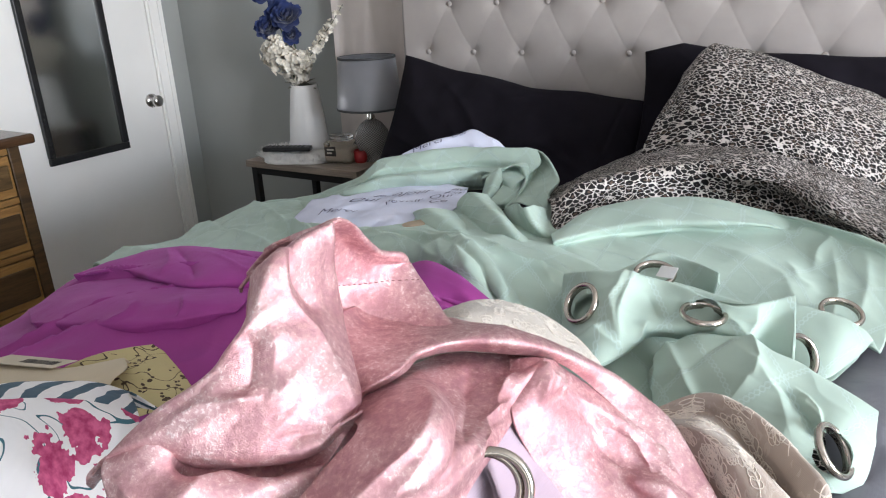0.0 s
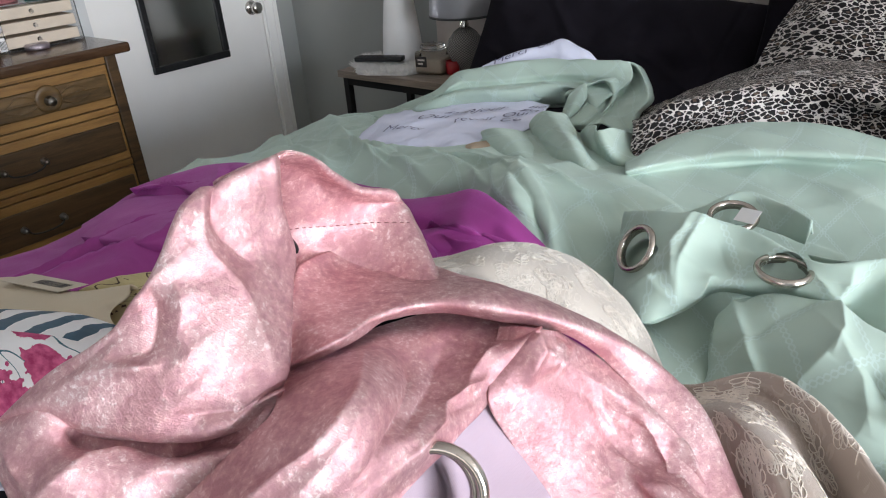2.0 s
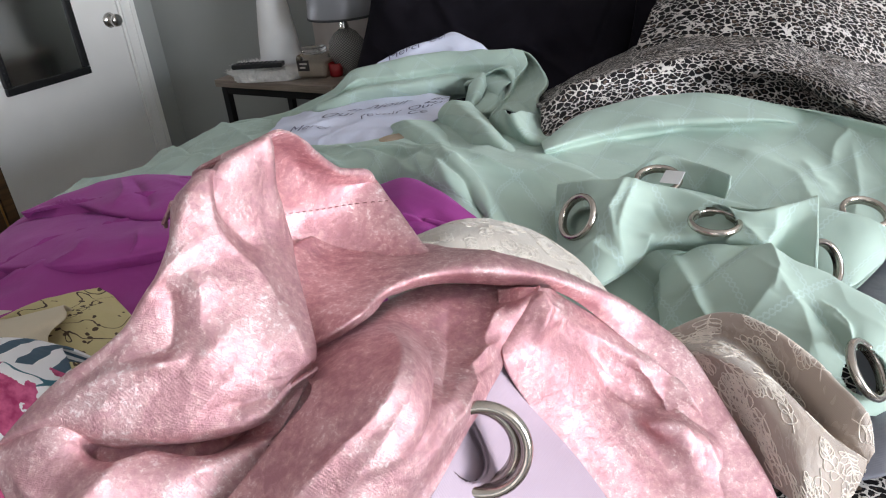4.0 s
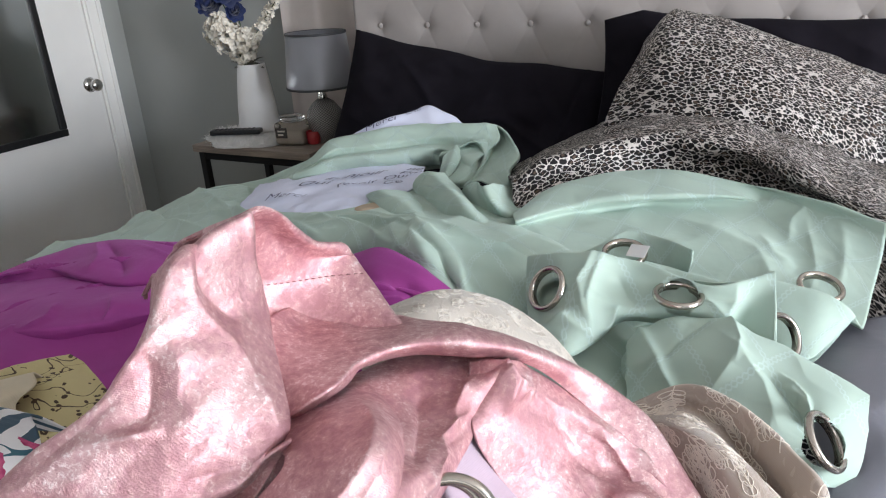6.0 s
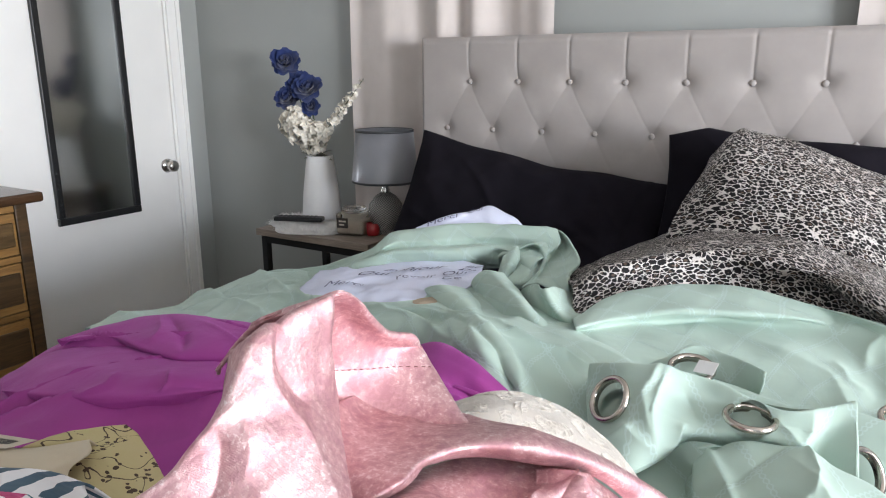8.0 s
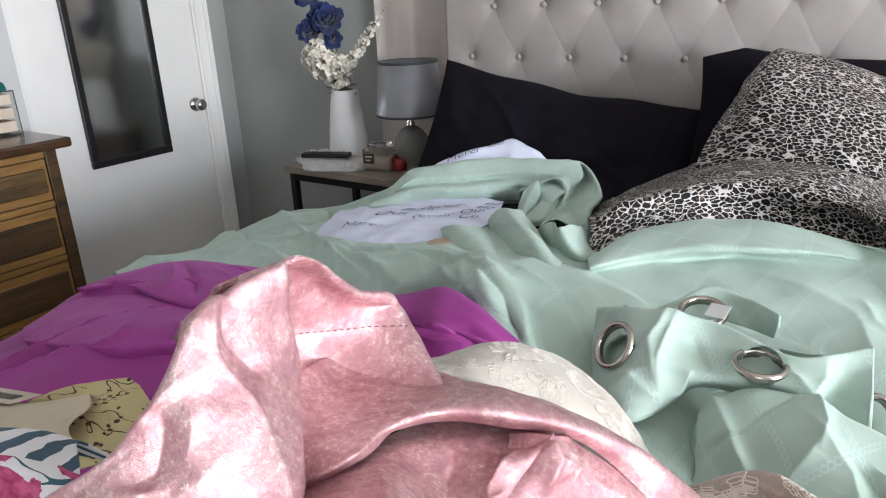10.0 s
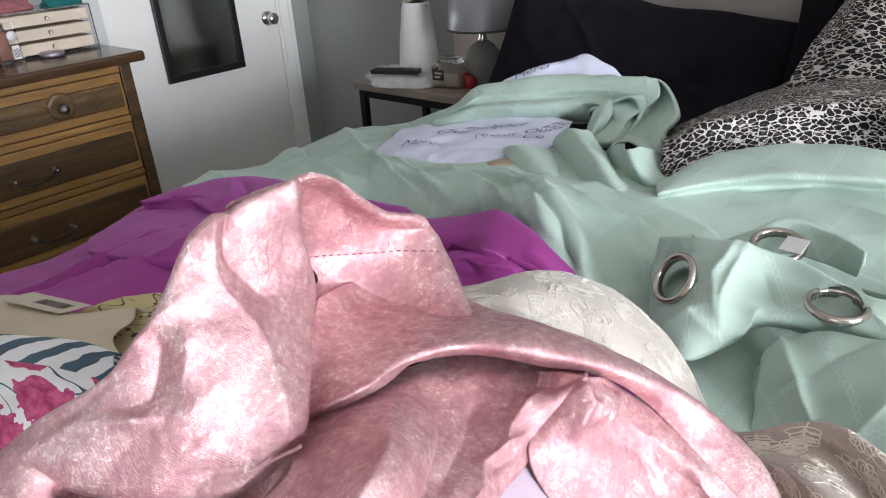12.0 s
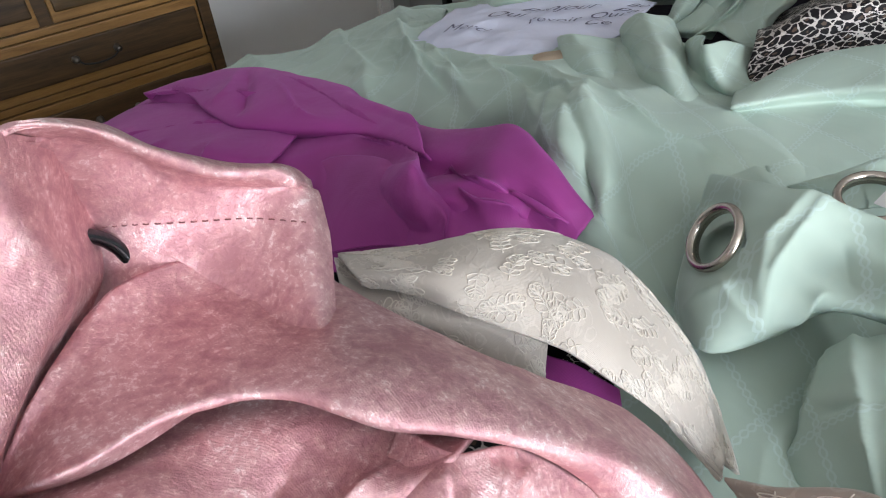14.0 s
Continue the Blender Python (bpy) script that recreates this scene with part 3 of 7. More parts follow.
GREEN_ROLL = [
    rail((-1.27, 1.815, 0.67), (-1.102, 1.861, 0.7), (-0.928, 1.875, 0.77), (-0.891, 1.926, 0.81), (-0.794, 1.953, 0.83), (-0.679, 2.019, 0.84), (-0.538, 2.024, 0.845), (-0.495, 2.053, 0.84)),
    rail((-1.27, 1.745, 0.8), (-1.102, 1.791, 0.83), (-0.928, 1.805, 0.9), (-0.891, 1.856, 0.94), (-0.794, 1.883, 0.96), (-0.679, 1.949, 0.97), (-0.538, 1.954, 0.975), (-0.495, 1.983, 0.97)),
    rail((-1.219, 1.716, 0.81), (-1.055, 1.759, 0.84), (-0.899, 1.758, 0.905), (-0.845, 1.794, 0.94), (-0.763, 1.834, 0.945), (-0.651, 1.897, 0.955), (-0.535, 1.914, 0.96), (-0.458, 1.924, 0.955)),
    rail((-1.2, 1.715, 0.81), (-1.032, 1.745, 0.842), (-0.905, 1.745, 0.894), (-0.842, 1.79, 0.921), (-0.748, 1.832, 0.928), (-0.648, 1.9, 0.934), (-0.555, 1.905, 0.938), (-0.47, 1.885, 0.935)),
    rail((-1.18, 1.707, 0.815), (-1.005, 1.723, 0.85), (-0.905, 1.714, 0.895), (-0.824, 1.747, 0.925), (-0.717, 1.786, 0.935), (-0.631, 1.858, 0.938), (-0.563, 1.861, 0.935), (-0.477, 1.817, 0.925)),
    rail((-1.169, 1.707, 0.815), (-0.998, 1.715, 0.85), (-0.895, 1.701, 0.885), (-0.809, 1.749, 0.905), (-0.703, 1.788, 0.915), (-0.627, 1.851, 0.92), (-0.572, 1.872, 0.92), (-0.48, 1.794, 0.91)),
    rail((-1.142, 1.699, 0.815), (-0.982, 1.707, 0.85), (-0.888, 1.713, 0.87), (-0.786, 1.764, 0.88), (-0.692, 1.825, 0.885), (-0.624, 1.876, 0.89), (-0.552, 1.856, 0.895), (-0.453, 1.764, 0.895)),
]
GREEN_LOOP = [
    rail((-0.724, 2.219, 0.865), (-0.62, 2.296, 0.89), (-0.475, 2.085, 0.87), (-0.448, 1.946, 0.86), (-0.377, 1.809, 0.85)),
    rail((-0.599, 1.953, 0.937), (-0.51, 2.016, 0.965), (-0.38, 1.842, 0.945), (-0.374, 1.768, 0.922), (-0.337, 1.703, 0.895)),
    rail((-0.59, 1.912, 0.933), (-0.496, 2.001, 0.952), (-0.427, 1.89, 0.936), (-0.413, 1.791, 0.918), (-0.392, 1.715, 0.905)),
    rail((-0.589, 1.885, 0.927), (-0.5, 1.989, 0.945), (-0.474, 1.934, 0.928), (-0.47, 1.868, 0.91), (-0.443, 1.74, 0.903)),
    rail((-0.582, 1.841, 0.923), (-0.507, 1.878, 0.957), (-0.475, 1.866, 0.936), (-0.461, 1.814, 0.916), (-0.447, 1.685, 0.908)),
    rail((-0.596, 1.871, 0.895), (-0.547, 1.943, 0.925), (-0.518, 1.933, 0.905), (-0.501, 1.874, 0.89), (-0.463, 1.732, 0.885)),
]
GREEN_PLEAT_ONE = [
    rail((-0.558, 1.815, 0.932), (-0.55, 1.787, 0.915), (-0.545, 1.758, 0.893)),
    rail((-0.545, 1.863, 0.947), (-0.528, 1.787, 0.925), (-0.52, 1.734, 0.903)),
    rail((-0.521, 1.832, 0.925), (-0.52, 1.797, 0.91), (-0.523, 1.764, 0.888)),
]
GREEN_PLEAT_TWO = [
    rail((-0.529, 1.846, 0.915), (-0.529, 1.821, 0.903), (-0.529, 1.777, 0.888)),
    rail((-0.52, 1.881, 0.938), (-0.518, 1.838, 0.92), (-0.518, 1.781, 0.898)),
    rail((-0.513, 1.863, 0.912), (-0.515, 1.833, 0.902), (-0.524, 1.791, 0.885)),
]
GREEN_PLEAT_THREE = [
    rail((-0.533, 1.918, 0.928), (-0.523, 1.933, 0.932), (-0.498, 1.915, 0.922)),
    rail((-0.513, 1.815, 0.915), (-0.489, 1.826, 0.92), (-0.477, 1.858, 0.91)),
    rail((-0.517, 1.745, 0.898), (-0.479, 1.755, 0.9), (-0.463, 1.807, 0.9)),
    rail((-0.52, 1.741, 0.88), (-0.482, 1.753, 0.88), (-0.46, 1.767, 0.88)),
]
GREEN_FOLD_LEFT = [
    rail((-0.636, 1.603, 0.885), (-0.528, 1.49, 0.883), (-0.443, 1.476, 0.883), (-0.327, 1.452, 0.883)),
    rail((-0.606, 1.554, 0.916), (-0.507, 1.458, 0.915), (-0.414, 1.433, 0.91), (-0.308, 1.421, 0.9)),
    rail((-0.557, 1.528, 0.938), (-0.476, 1.474, 0.936), (-0.406, 1.431, 0.926), (-0.3, 1.417, 0.908)),
    rail((-0.522, 1.563, 0.926), (-0.461, 1.509, 0.922), (-0.418, 1.474, 0.915), (-0.302, 1.437, 0.905)),
    rail((-0.529, 1.625, 0.892), (-0.473, 1.557, 0.887), (-0.437, 1.531, 0.885), (-0.319, 1.496, 0.883)),
]
GREEN_FOLD_MIDDLE = [
    rail((-0.536, 1.646, 0.885), (-0.473, 1.559, 0.884), (-0.405, 1.495, 0.884), (-0.29, 1.447, 0.883)),
    rail((-0.528, 1.61, 0.926), (-0.483, 1.571, 0.917), (-0.394, 1.482, 0.906), (-0.28, 1.431, 0.894)),
    rail((-0.514, 1.629, 0.947), (-0.433, 1.536, 0.942), (-0.351, 1.451, 0.93), (-0.263, 1.419, 0.904)),
    rail((-0.488, 1.629, 0.952), (-0.391, 1.52, 0.952), (-0.326, 1.449, 0.946), (-0.252, 1.416, 0.911)),
    rail((-0.492, 1.682, 0.932), (-0.403, 1.587, 0.926), (-0.341, 1.515, 0.92), (-0.25, 1.45, 0.9)),
    rail((-0.517, 1.751, 0.887), (-0.418, 1.633, 0.885), (-0.358, 1.574, 0.884), (-0.256, 1.495, 0.88)),
]
GREEN_FOLD_PEAK = [
    rail((-0.447, 1.668, 0.9), (-0.421, 1.636, 0.89), (-0.377, 1.578, 0.884), (-0.322, 1.53, 0.88)),
    rail((-0.406, 1.609, 0.936), (-0.372, 1.568, 0.925), (-0.343, 1.537, 0.911), (-0.301, 1.508, 0.898)),
    rail((-0.376, 1.597, 0.95), (-0.353, 1.559, 0.94), (-0.32, 1.525, 0.922), (-0.283, 1.513, 0.902)),
    rail((-0.332, 1.525, 0.966), (-0.312, 1.509, 0.95), (-0.285, 1.504, 0.926), (-0.265, 1.521, 0.904)),
    rail((-0.336, 1.587, 0.952), (-0.309, 1.552, 0.936), (-0.278, 1.538, 0.92), (-0.25, 1.539, 0.914)),
    rail((-0.328, 1.655, 0.922), (-0.309, 1.634, 0.911), (-0.287, 1.606, 0.906), (-0.258, 1.582, 0.907)),
    rail((-0.349, 1.731, 0.88), (-0.329, 1.704, 0.875), (-0.301, 1.661, 0.875), (-0.272, 1.64, 0.875)),
]
GREEN_RIGHT = [
    rail((-0.272, 1.563, 0.875), (-0.229, 1.643, 0.9), (-0.157, 1.707, 0.915), (-0.09, 1.733, 0.922), (0, 1.724, 0.927), (0.114, 1.689, 0.927), (0.216, 1.644, 0.922), (0.31, 1.59, 0.912)),
    rail((-0.272, 1.513, 0.925), (-0.229, 1.593, 0.95), (-0.157, 1.657, 0.965), (-0.09, 1.683, 0.972), (0, 1.674, 0.977), (0.114, 1.639, 0.977), (0.216, 1.594, 0.972), (0.31, 1.54, 0.962)),
    rail((-0.237, 1.435, 0.94), (-0.185, 1.517, 0.945), (-0.103, 1.563, 0.955), (-0.005, 1.592, 0.96), (0.1, 1.616, 0.96), (0.169, 1.61, 0.958), (0.226, 1.582, 0.952), (0.309, 1.522, 0.945)),
    rail((-0.238, 1.448, 0.925), (-0.175, 1.517, 0.925), (-0.095, 1.572, 0.932), (-0.005, 1.602, 0.935), (0.103, 1.601, 0.94), (0.172, 1.572, 0.94), (0.228, 1.542, 0.936), (0.305, 1.483, 0.925)),
    rail((-0.181, 1.396, 0.92), (-0.112, 1.449, 0.92), (-0.037, 1.478, 0.925), (0.037, 1.507, 0.925), (0.121, 1.5, 0.925), (0.185, 1.491, 0.92), (0.231, 1.459, 0.915), (0.293, 1.408, 0.905)),
    rail((-0.12, 1.332, 0.91), (-0.059, 1.379, 0.91), (0.003, 1.405, 0.91), (0.066, 1.42, 0.91), (0.129, 1.419, 0.908), (0.182, 1.399, 0.905), (0.229, 1.374, 0.9), (0.28, 1.327, 0.89)),
    rail((-0.062, 1.261, 0.895), (-0.014, 1.293, 0.895), (0.034, 1.324, 0.895), (0.093, 1.34, 0.895), (0.144, 1.337, 0.89), (0.187, 1.318, 0.888), (0.228, 1.311, 0.885), (0.267, 1.351, 0.895)),
    rail((-0.02, 1.217, 0.88), (0.023, 1.263, 0.88), (0.071, 1.285, 0.88), (0.122, 1.278, 0.878), (0.165, 1.257, 0.875), (0.198, 1.248, 0.873), (0.225, 1.251, 0.872), (0.254, 1.312, 0.88)),
]
GREEN_BAND = [
    rail((-0.145, 1.268, 0.936), (-0.093, 1.245, 0.957), (-0.038, 1.25, 0.957), (0.007, 1.257, 0.955), (0.062, 1.237, 0.95), (0.105, 1.229, 0.948), (0.143, 1.246, 0.955), (0.169, 1.261, 0.962)),
    rail((-0.145, 1.243, 0.966), (-0.093, 1.22, 0.987), (-0.038, 1.225, 0.987), (0.007, 1.232, 0.985), (0.062, 1.212, 0.98), (0.105, 1.204, 0.978), (0.143, 1.221, 0.985), (0.169, 1.236, 0.992)),
    rail((-0.139, 1.219, 0.944), (-0.089, 1.194, 0.965), (-0.037, 1.205, 0.97), (0.009, 1.212, 0.968), (0.064, 1.202, 0.962), (0.107, 1.202, 0.96), (0.144, 1.218, 0.962), (0.173, 1.217, 0.97)),
    rail((-0.127, 1.185, 0.932), (-0.079, 1.156, 0.948), (-0.033, 1.178, 0.955), (0.01, 1.188, 0.952), (0.064, 1.188, 0.946), (0.105, 1.196, 0.945), (0.143, 1.209, 0.94), (0.177, 1.187, 0.945)),
    rail((-0.112, 1.15, 0.918), (-0.063, 1.118, 0.93), (-0.026, 1.147, 0.94), (0.007, 1.171, 0.938), (0.061, 1.194, 0.93), (0.102, 1.203, 0.93), (0.142, 1.197, 0.925), (0.18, 1.153, 0.925)),
    rail((-0.101, 1.129, 0.898), (-0.047, 1.089, 0.912), (-0.02, 1.134, 0.915), (0.002, 1.183, 0.922), (0.056, 1.207, 0.915), (0.099, 1.218, 0.91), (0.14, 1.202, 0.905), (0.181, 1.168, 0.9)),
]
GREEN_FLAP = [
    rail((-0.093, 1.314, 0.925), (-0.062, 1.333, 0.94), (-0.027, 1.368, 0.955), (0.022, 1.354, 0.955), (0.069, 1.304, 0.963)),
    rail((-0.093, 1.284, 0.955), (-0.062, 1.303, 0.97), (-0.027, 1.338, 0.985), (0.022, 1.324, 0.985), (0.069, 1.274, 0.993)),
    rail((-0.085, 1.284, 0.95), (-0.051, 1.291, 0.965), (-0.019, 1.32, 0.973), (0.025, 1.311, 0.972), (0.068, 1.274, 0.975)),
    rail((-0.074, 1.274, 0.94), (-0.043, 1.278, 0.95), (-0.011, 1.304, 0.955), (0.028, 1.299, 0.955), (0.065, 1.283, 0.955)),
]
GREEN_TURN = [
    rail((0.169, 1.236, 0.992), (0.143, 1.232, 0.98), (0.111, 1.245, 0.965), (0.076, 1.262, 0.955)),
    rail((0.176, 1.203, 0.955), (0.156, 1.228, 0.94), (0.131, 1.242, 0.93), (0.103, 1.261, 0.925)),
    rail((0.18, 1.153, 0.925), (0.165, 1.186, 0.91), (0.145, 1.218, 0.905), (0.123, 1.252, 0.9)),
]
GREEN_POCKET = [
    rail((0.162, 1.361, 0.915), (0.196, 1.357, 0.915), (0.231, 1.349, 0.912), (0.257, 1.336, 0.905), (0.268, 1.329, 0.898)),
    rail((0.157, 1.339, 0.935), (0.195, 1.334, 0.934), (0.229, 1.329, 0.93), (0.255, 1.323, 0.92), (0.268, 1.321, 0.908)),
    rail((0.162, 1.288, 0.912), (0.195, 1.29, 0.915), (0.224, 1.288, 0.912), (0.247, 1.301, 0.905), (0.263, 1.315, 0.9)),
    rail((0.172, 1.233, 0.885), (0.197, 1.226, 0.889), (0.218, 1.227, 0.887), (0.237, 1.262, 0.888), (0.259, 1.314, 0.892)),
]
GREEN_TAIL = [
    rail((-0.004, 1.205, 0.845), (0.047, 1.196, 0.905), (0.108, 1.199, 0.92), (0.155, 1.18, 0.92), (0.198, 1.164, 0.912), (0.237, 1.146, 0.902), (0.27, 1.138, 0.892)),
    rail((-0.006, 1.175, 0.85), (0.044, 1.166, 0.93), (0.108, 1.169, 0.95), (0.155, 1.15, 0.95), (0.198, 1.134, 0.942), (0.237, 1.116, 0.932), (0.27, 1.108, 0.922)),
    rail((-0.008, 1.15, 0.842), (0.043, 1.118, 0.918), (0.11, 1.109, 0.94), (0.157, 1.096, 0.938), (0.201, 1.083, 0.93), (0.234, 1.063, 0.922), (0.269, 1.085, 0.905)),
    rail((-0.006, 1.13, 0.838), (0.043, 1.097, 0.893), (0.11, 1.081, 0.91), (0.157, 1.059, 0.912), (0.203, 1.043, 0.905), (0.231, 1.022, 0.9), (0.267, 1.049, 0.882)),
    rail((0.0, 1.10, 0.83), (0.052, 1.068, 0.86), (0.117, 1.047, 0.875), (0.163, 1.023, 0.875), (0.207, 1.015, 0.872), (0.23, 1.014, 0.87), (0.258, 1.031, 0.862)),
]
SCRIPT_UPPER = [
    rail((-0.853, 1.959, 0.89), (-0.825, 2.023, 0.908), (-0.758, 2.094, 0.925), (-0.723, 2.132, 0.935), (-0.663, 2.117, 0.92), (-0.609, 2.118, 0.89)),
    rail((-0.853, 1.899, 0.95), (-0.825, 1.963, 0.968), (-0.758, 2.034, 0.985), (-0.723, 2.072, 0.995), (-0.663, 2.057, 0.98), (-0.609, 2.058, 0.95)),
    rail((-0.841, 1.881, 0.935), (-0.798, 1.933, 0.95), (-0.729, 1.995, 0.962), (-0.682, 2.008, 0.968), (-0.64, 2.021, 0.955), (-0.594, 2.033, 0.935)),
    rail((-0.83, 1.872, 0.9), (-0.784, 1.925, 0.91), (-0.705, 1.963, 0.92), (-0.676, 2.003, 0.92), (-0.641, 2.026, 0.915), (-0.606, 2.058, 0.905)),
]
SCRIPT_LOWER = [
    rail((-0.997, 1.671, 0.87), (-0.899, 1.729, 0.885), (-0.797, 1.78, 0.895), (-0.708, 1.825, 0.9), (-0.619, 1.837, 0.9)),
    rail((-0.904, 1.482, 0.876), (-0.848, 1.575, 0.895), (-0.75, 1.638, 0.905), (-0.662, 1.694, 0.91), (-0.574, 1.736, 0.91)),
    rail((-0.814, 1.457, 0.885), (-0.745, 1.495, 0.9), (-0.669, 1.544, 0.912), (-0.608, 1.593, 0.915), (-0.548, 1.649, 0.91)),
    rail((-0.732, 1.45, 0.89), (-0.657, 1.446, 0.902), (-0.583, 1.446, 0.908), (-0.583, 1.508, 0.908), (-0.566, 1.581, 0.9)),
]
TAN_BUMP = [
    rail((-0.619, 1.47, 0.898), (-0.58, 1.482, 0.918), (-0.547, 1.538, 0.915)),
    rail((-0.604, 1.451, 0.897), (-0.554, 1.453, 0.917), (-0.511, 1.51, 0.915)),
    rail((-0.601, 1.462, 0.88), (-0.552, 1.459, 0.89), (-0.504, 1.519, 0.89)),
]
PURPLE = [
    rail((-1.094, 0.731, 0.74), (-1.083, 0.911, 0.755), (-1.109, 1.077, 0.775), (-1.063, 1.131, 0.79), (-0.984, 1.203, 0.81), (-0.863, 1.243, 0.815), (-0.705, 1.238, 0.815), (-0.563, 1.229, 0.83), (-0.468, 1.237, 0.847), (-0.392, 1.245, 0.857), (-0.304, 1.215, 0.85), (-0.239, 1.2, 0.82)),
    rail((-1.074, 0.701, 0.84), (-1.063, 0.881, 0.841), (-1.089, 1.047, 0.861), (-1.043, 1.101, 0.876), (-0.964, 1.173, 0.896), (-0.843, 1.213, 0.901), (-0.685, 1.208, 0.901), (-0.543, 1.199, 0.916), (-0.448, 1.207, 0.933), (-0.372, 1.215, 0.957), (-0.284, 1.185, 0.95), (-0.219, 1.17, 0.92)),
    rail((-0.972, 0.681, 0.865), (-0.954, 0.843, 0.866), (-0.948, 0.99, 0.886), (-0.903, 1.052, 0.891), (-0.825, 1.106, 0.911), (-0.713, 1.139, 0.916), (-0.592, 1.14, 0.921), (-0.477, 1.144, 0.931), (-0.395, 1.152, 0.944), (-0.334, 1.162, 0.96), (-0.27, 1.15, 0.952), (-0.217, 1.148, 0.92)),
    rail((-0.902, 0.664, 0.875), (-0.866, 0.81, 0.876), (-0.824, 0.918, 0.896), (-0.812, 0.997, 0.891), (-0.751, 1.053, 0.898), (-0.662, 1.107, 0.906), (-0.541, 1.116, 0.916), (-0.437, 1.123, 0.916), (-0.376, 1.134, 0.921), (-0.315, 1.128, 0.942), (-0.271, 1.137, 0.93), (-0.221, 1.136, 0.905)),
    rail((-0.806, 0.64, 0.885), (-0.786, 0.777, 0.89), (-0.733, 0.853, 0.905), (-0.714, 0.929, 0.905), (-0.66, 0.99, 0.91), (-0.592, 1.05, 0.91), (-0.492, 1.078, 0.915), (-0.379, 1.067, 0.93), (-0.345, 1.096, 0.92), (-0.296, 1.103, 0.925), (-0.268, 1.122, 0.91), (-0.221, 1.119, 0.89)),
    rail((-0.699, 0.616, 0.87), (-0.679, 0.733, 0.87), (-0.644, 0.8, 0.875), (-0.622, 0.868, 0.875), (-0.59, 0.936, 0.88), (-0.534, 0.997, 0.88), (-0.435, 1.032, 0.89), (-0.36, 1.049, 0.9), (-0.324, 1.07, 0.895), (-0.28, 1.081, 0.89), (-0.238, 1.081, 0.875), (-0.192, 1.072, 0.86)),
    rail((-0.6, 0.579, 0.85), (-0.564, 0.678, 0.85), (-0.567, 0.753, 0.85), (-0.543, 0.815, 0.85), (-0.507, 0.872, 0.85), (-0.468, 0.94, 0.855), (-0.403, 0.997, 0.86), (-0.343, 1.027, 0.86), (-0.295, 1.034, 0.86), (-0.249, 1.041, 0.86), (-0.201, 1.03, 0.85), (-0.146, 1.005, 0.84)),
]
CREAM = [
    rail((-0.239, 0.929, 0.975), (-0.203, 0.965, 0.98), (-0.181, 0.995, 0.985), (-0.165, 1.03, 0.98), (-0.142, 1.059, 0.97), (-0.109, 1.078, 0.955), (-0.07, 1.073, 0.94), (-0.04, 1.068, 0.922), (-0.011, 1.055, 0.9), (0.018, 1.039, 0.87)),
    rail((-0.239, 0.899, 1.015), (-0.203, 0.935, 1.02), (-0.181, 0.965, 1.025), (-0.165, 1, 1.02), (-0.142, 1.029, 1.01), (-0.109, 1.048, 0.995), (-0.07, 1.043, 0.98), (-0.04, 1.038, 0.962), (-0.011, 1.025, 0.94), (0.018, 1.009, 0.91)),
    rail((-0.207, 0.885, 1.03), (-0.169, 0.91, 1.035), (-0.144, 0.929, 1.04), (-0.128, 0.953, 1.035), (-0.11, 0.976, 1.025), (-0.083, 0.993, 1.01), (-0.054, 0.996, 0.99), (-0.028, 0.997, 0.97), (-0.006, 0.997, 0.942), (0.02, 1.005, 0.905)),
    rail((-0.19, 0.882, 1.03), (-0.158, 0.901, 1.034), (-0.129, 0.912, 1.036), (-0.111, 0.931, 1.03), (-0.09, 0.952, 1.02), (-0.067, 0.966, 1.008), (-0.041, 0.973, 0.988), (-0.023, 0.981, 0.968), (-0.006, 0.992, 0.938), (0.021, 1.003, 0.902)),
    rail((-0.191, 0.886, 1.02), (-0.16, 0.901, 1.022), (-0.127, 0.907, 1.024), (-0.104, 0.919, 1.018), (-0.079, 0.937, 1.008), (-0.061, 0.948, 1), (-0.037, 0.962, 0.98), (-0.021, 0.976, 0.96), (-0.008, 0.992, 0.932), (0.02, 1.002, 0.9)),
]
CREAM_UNDER = [
    rail((-0.254, 0.901, 1.005), (-0.204, 0.919, 1.012), (-0.168, 0.931, 1.014), (-0.135, 0.942, 1.01), (-0.106, 0.952, 0.998), (-0.095, 0.964, 0.985)),
    rail((-0.216, 0.882, 1.012), (-0.171, 0.899, 1.016), (-0.139, 0.911, 1.014), (-0.115, 0.928, 1.006), (-0.098, 0.946, 0.992), (-0.089, 0.957, 0.98)),
    rail((-0.191, 0.87, 1.01), (-0.159, 0.889, 1.012), (-0.13, 0.907, 1.005), (-0.111, 0.926, 0.995), (-0.093, 0.939, 0.985), (-0.083, 0.948, 0.97)),
    rail((-0.193, 0.88, 0.985), (-0.162, 0.897, 0.985), (-0.133, 0.912, 0.98), (-0.108, 0.924, 0.975), (-0.093, 0.935, 0.968), (-0.08, 0.946, 0.955)),
    rail((-0.177, 0.884, 0.96), (-0.148, 0.896, 0.96), (-0.117, 0.91, 0.955), (-0.102, 0.921, 0.95), (-0.087, 0.933, 0.945), (-0.078, 0.946, 0.935)),
]
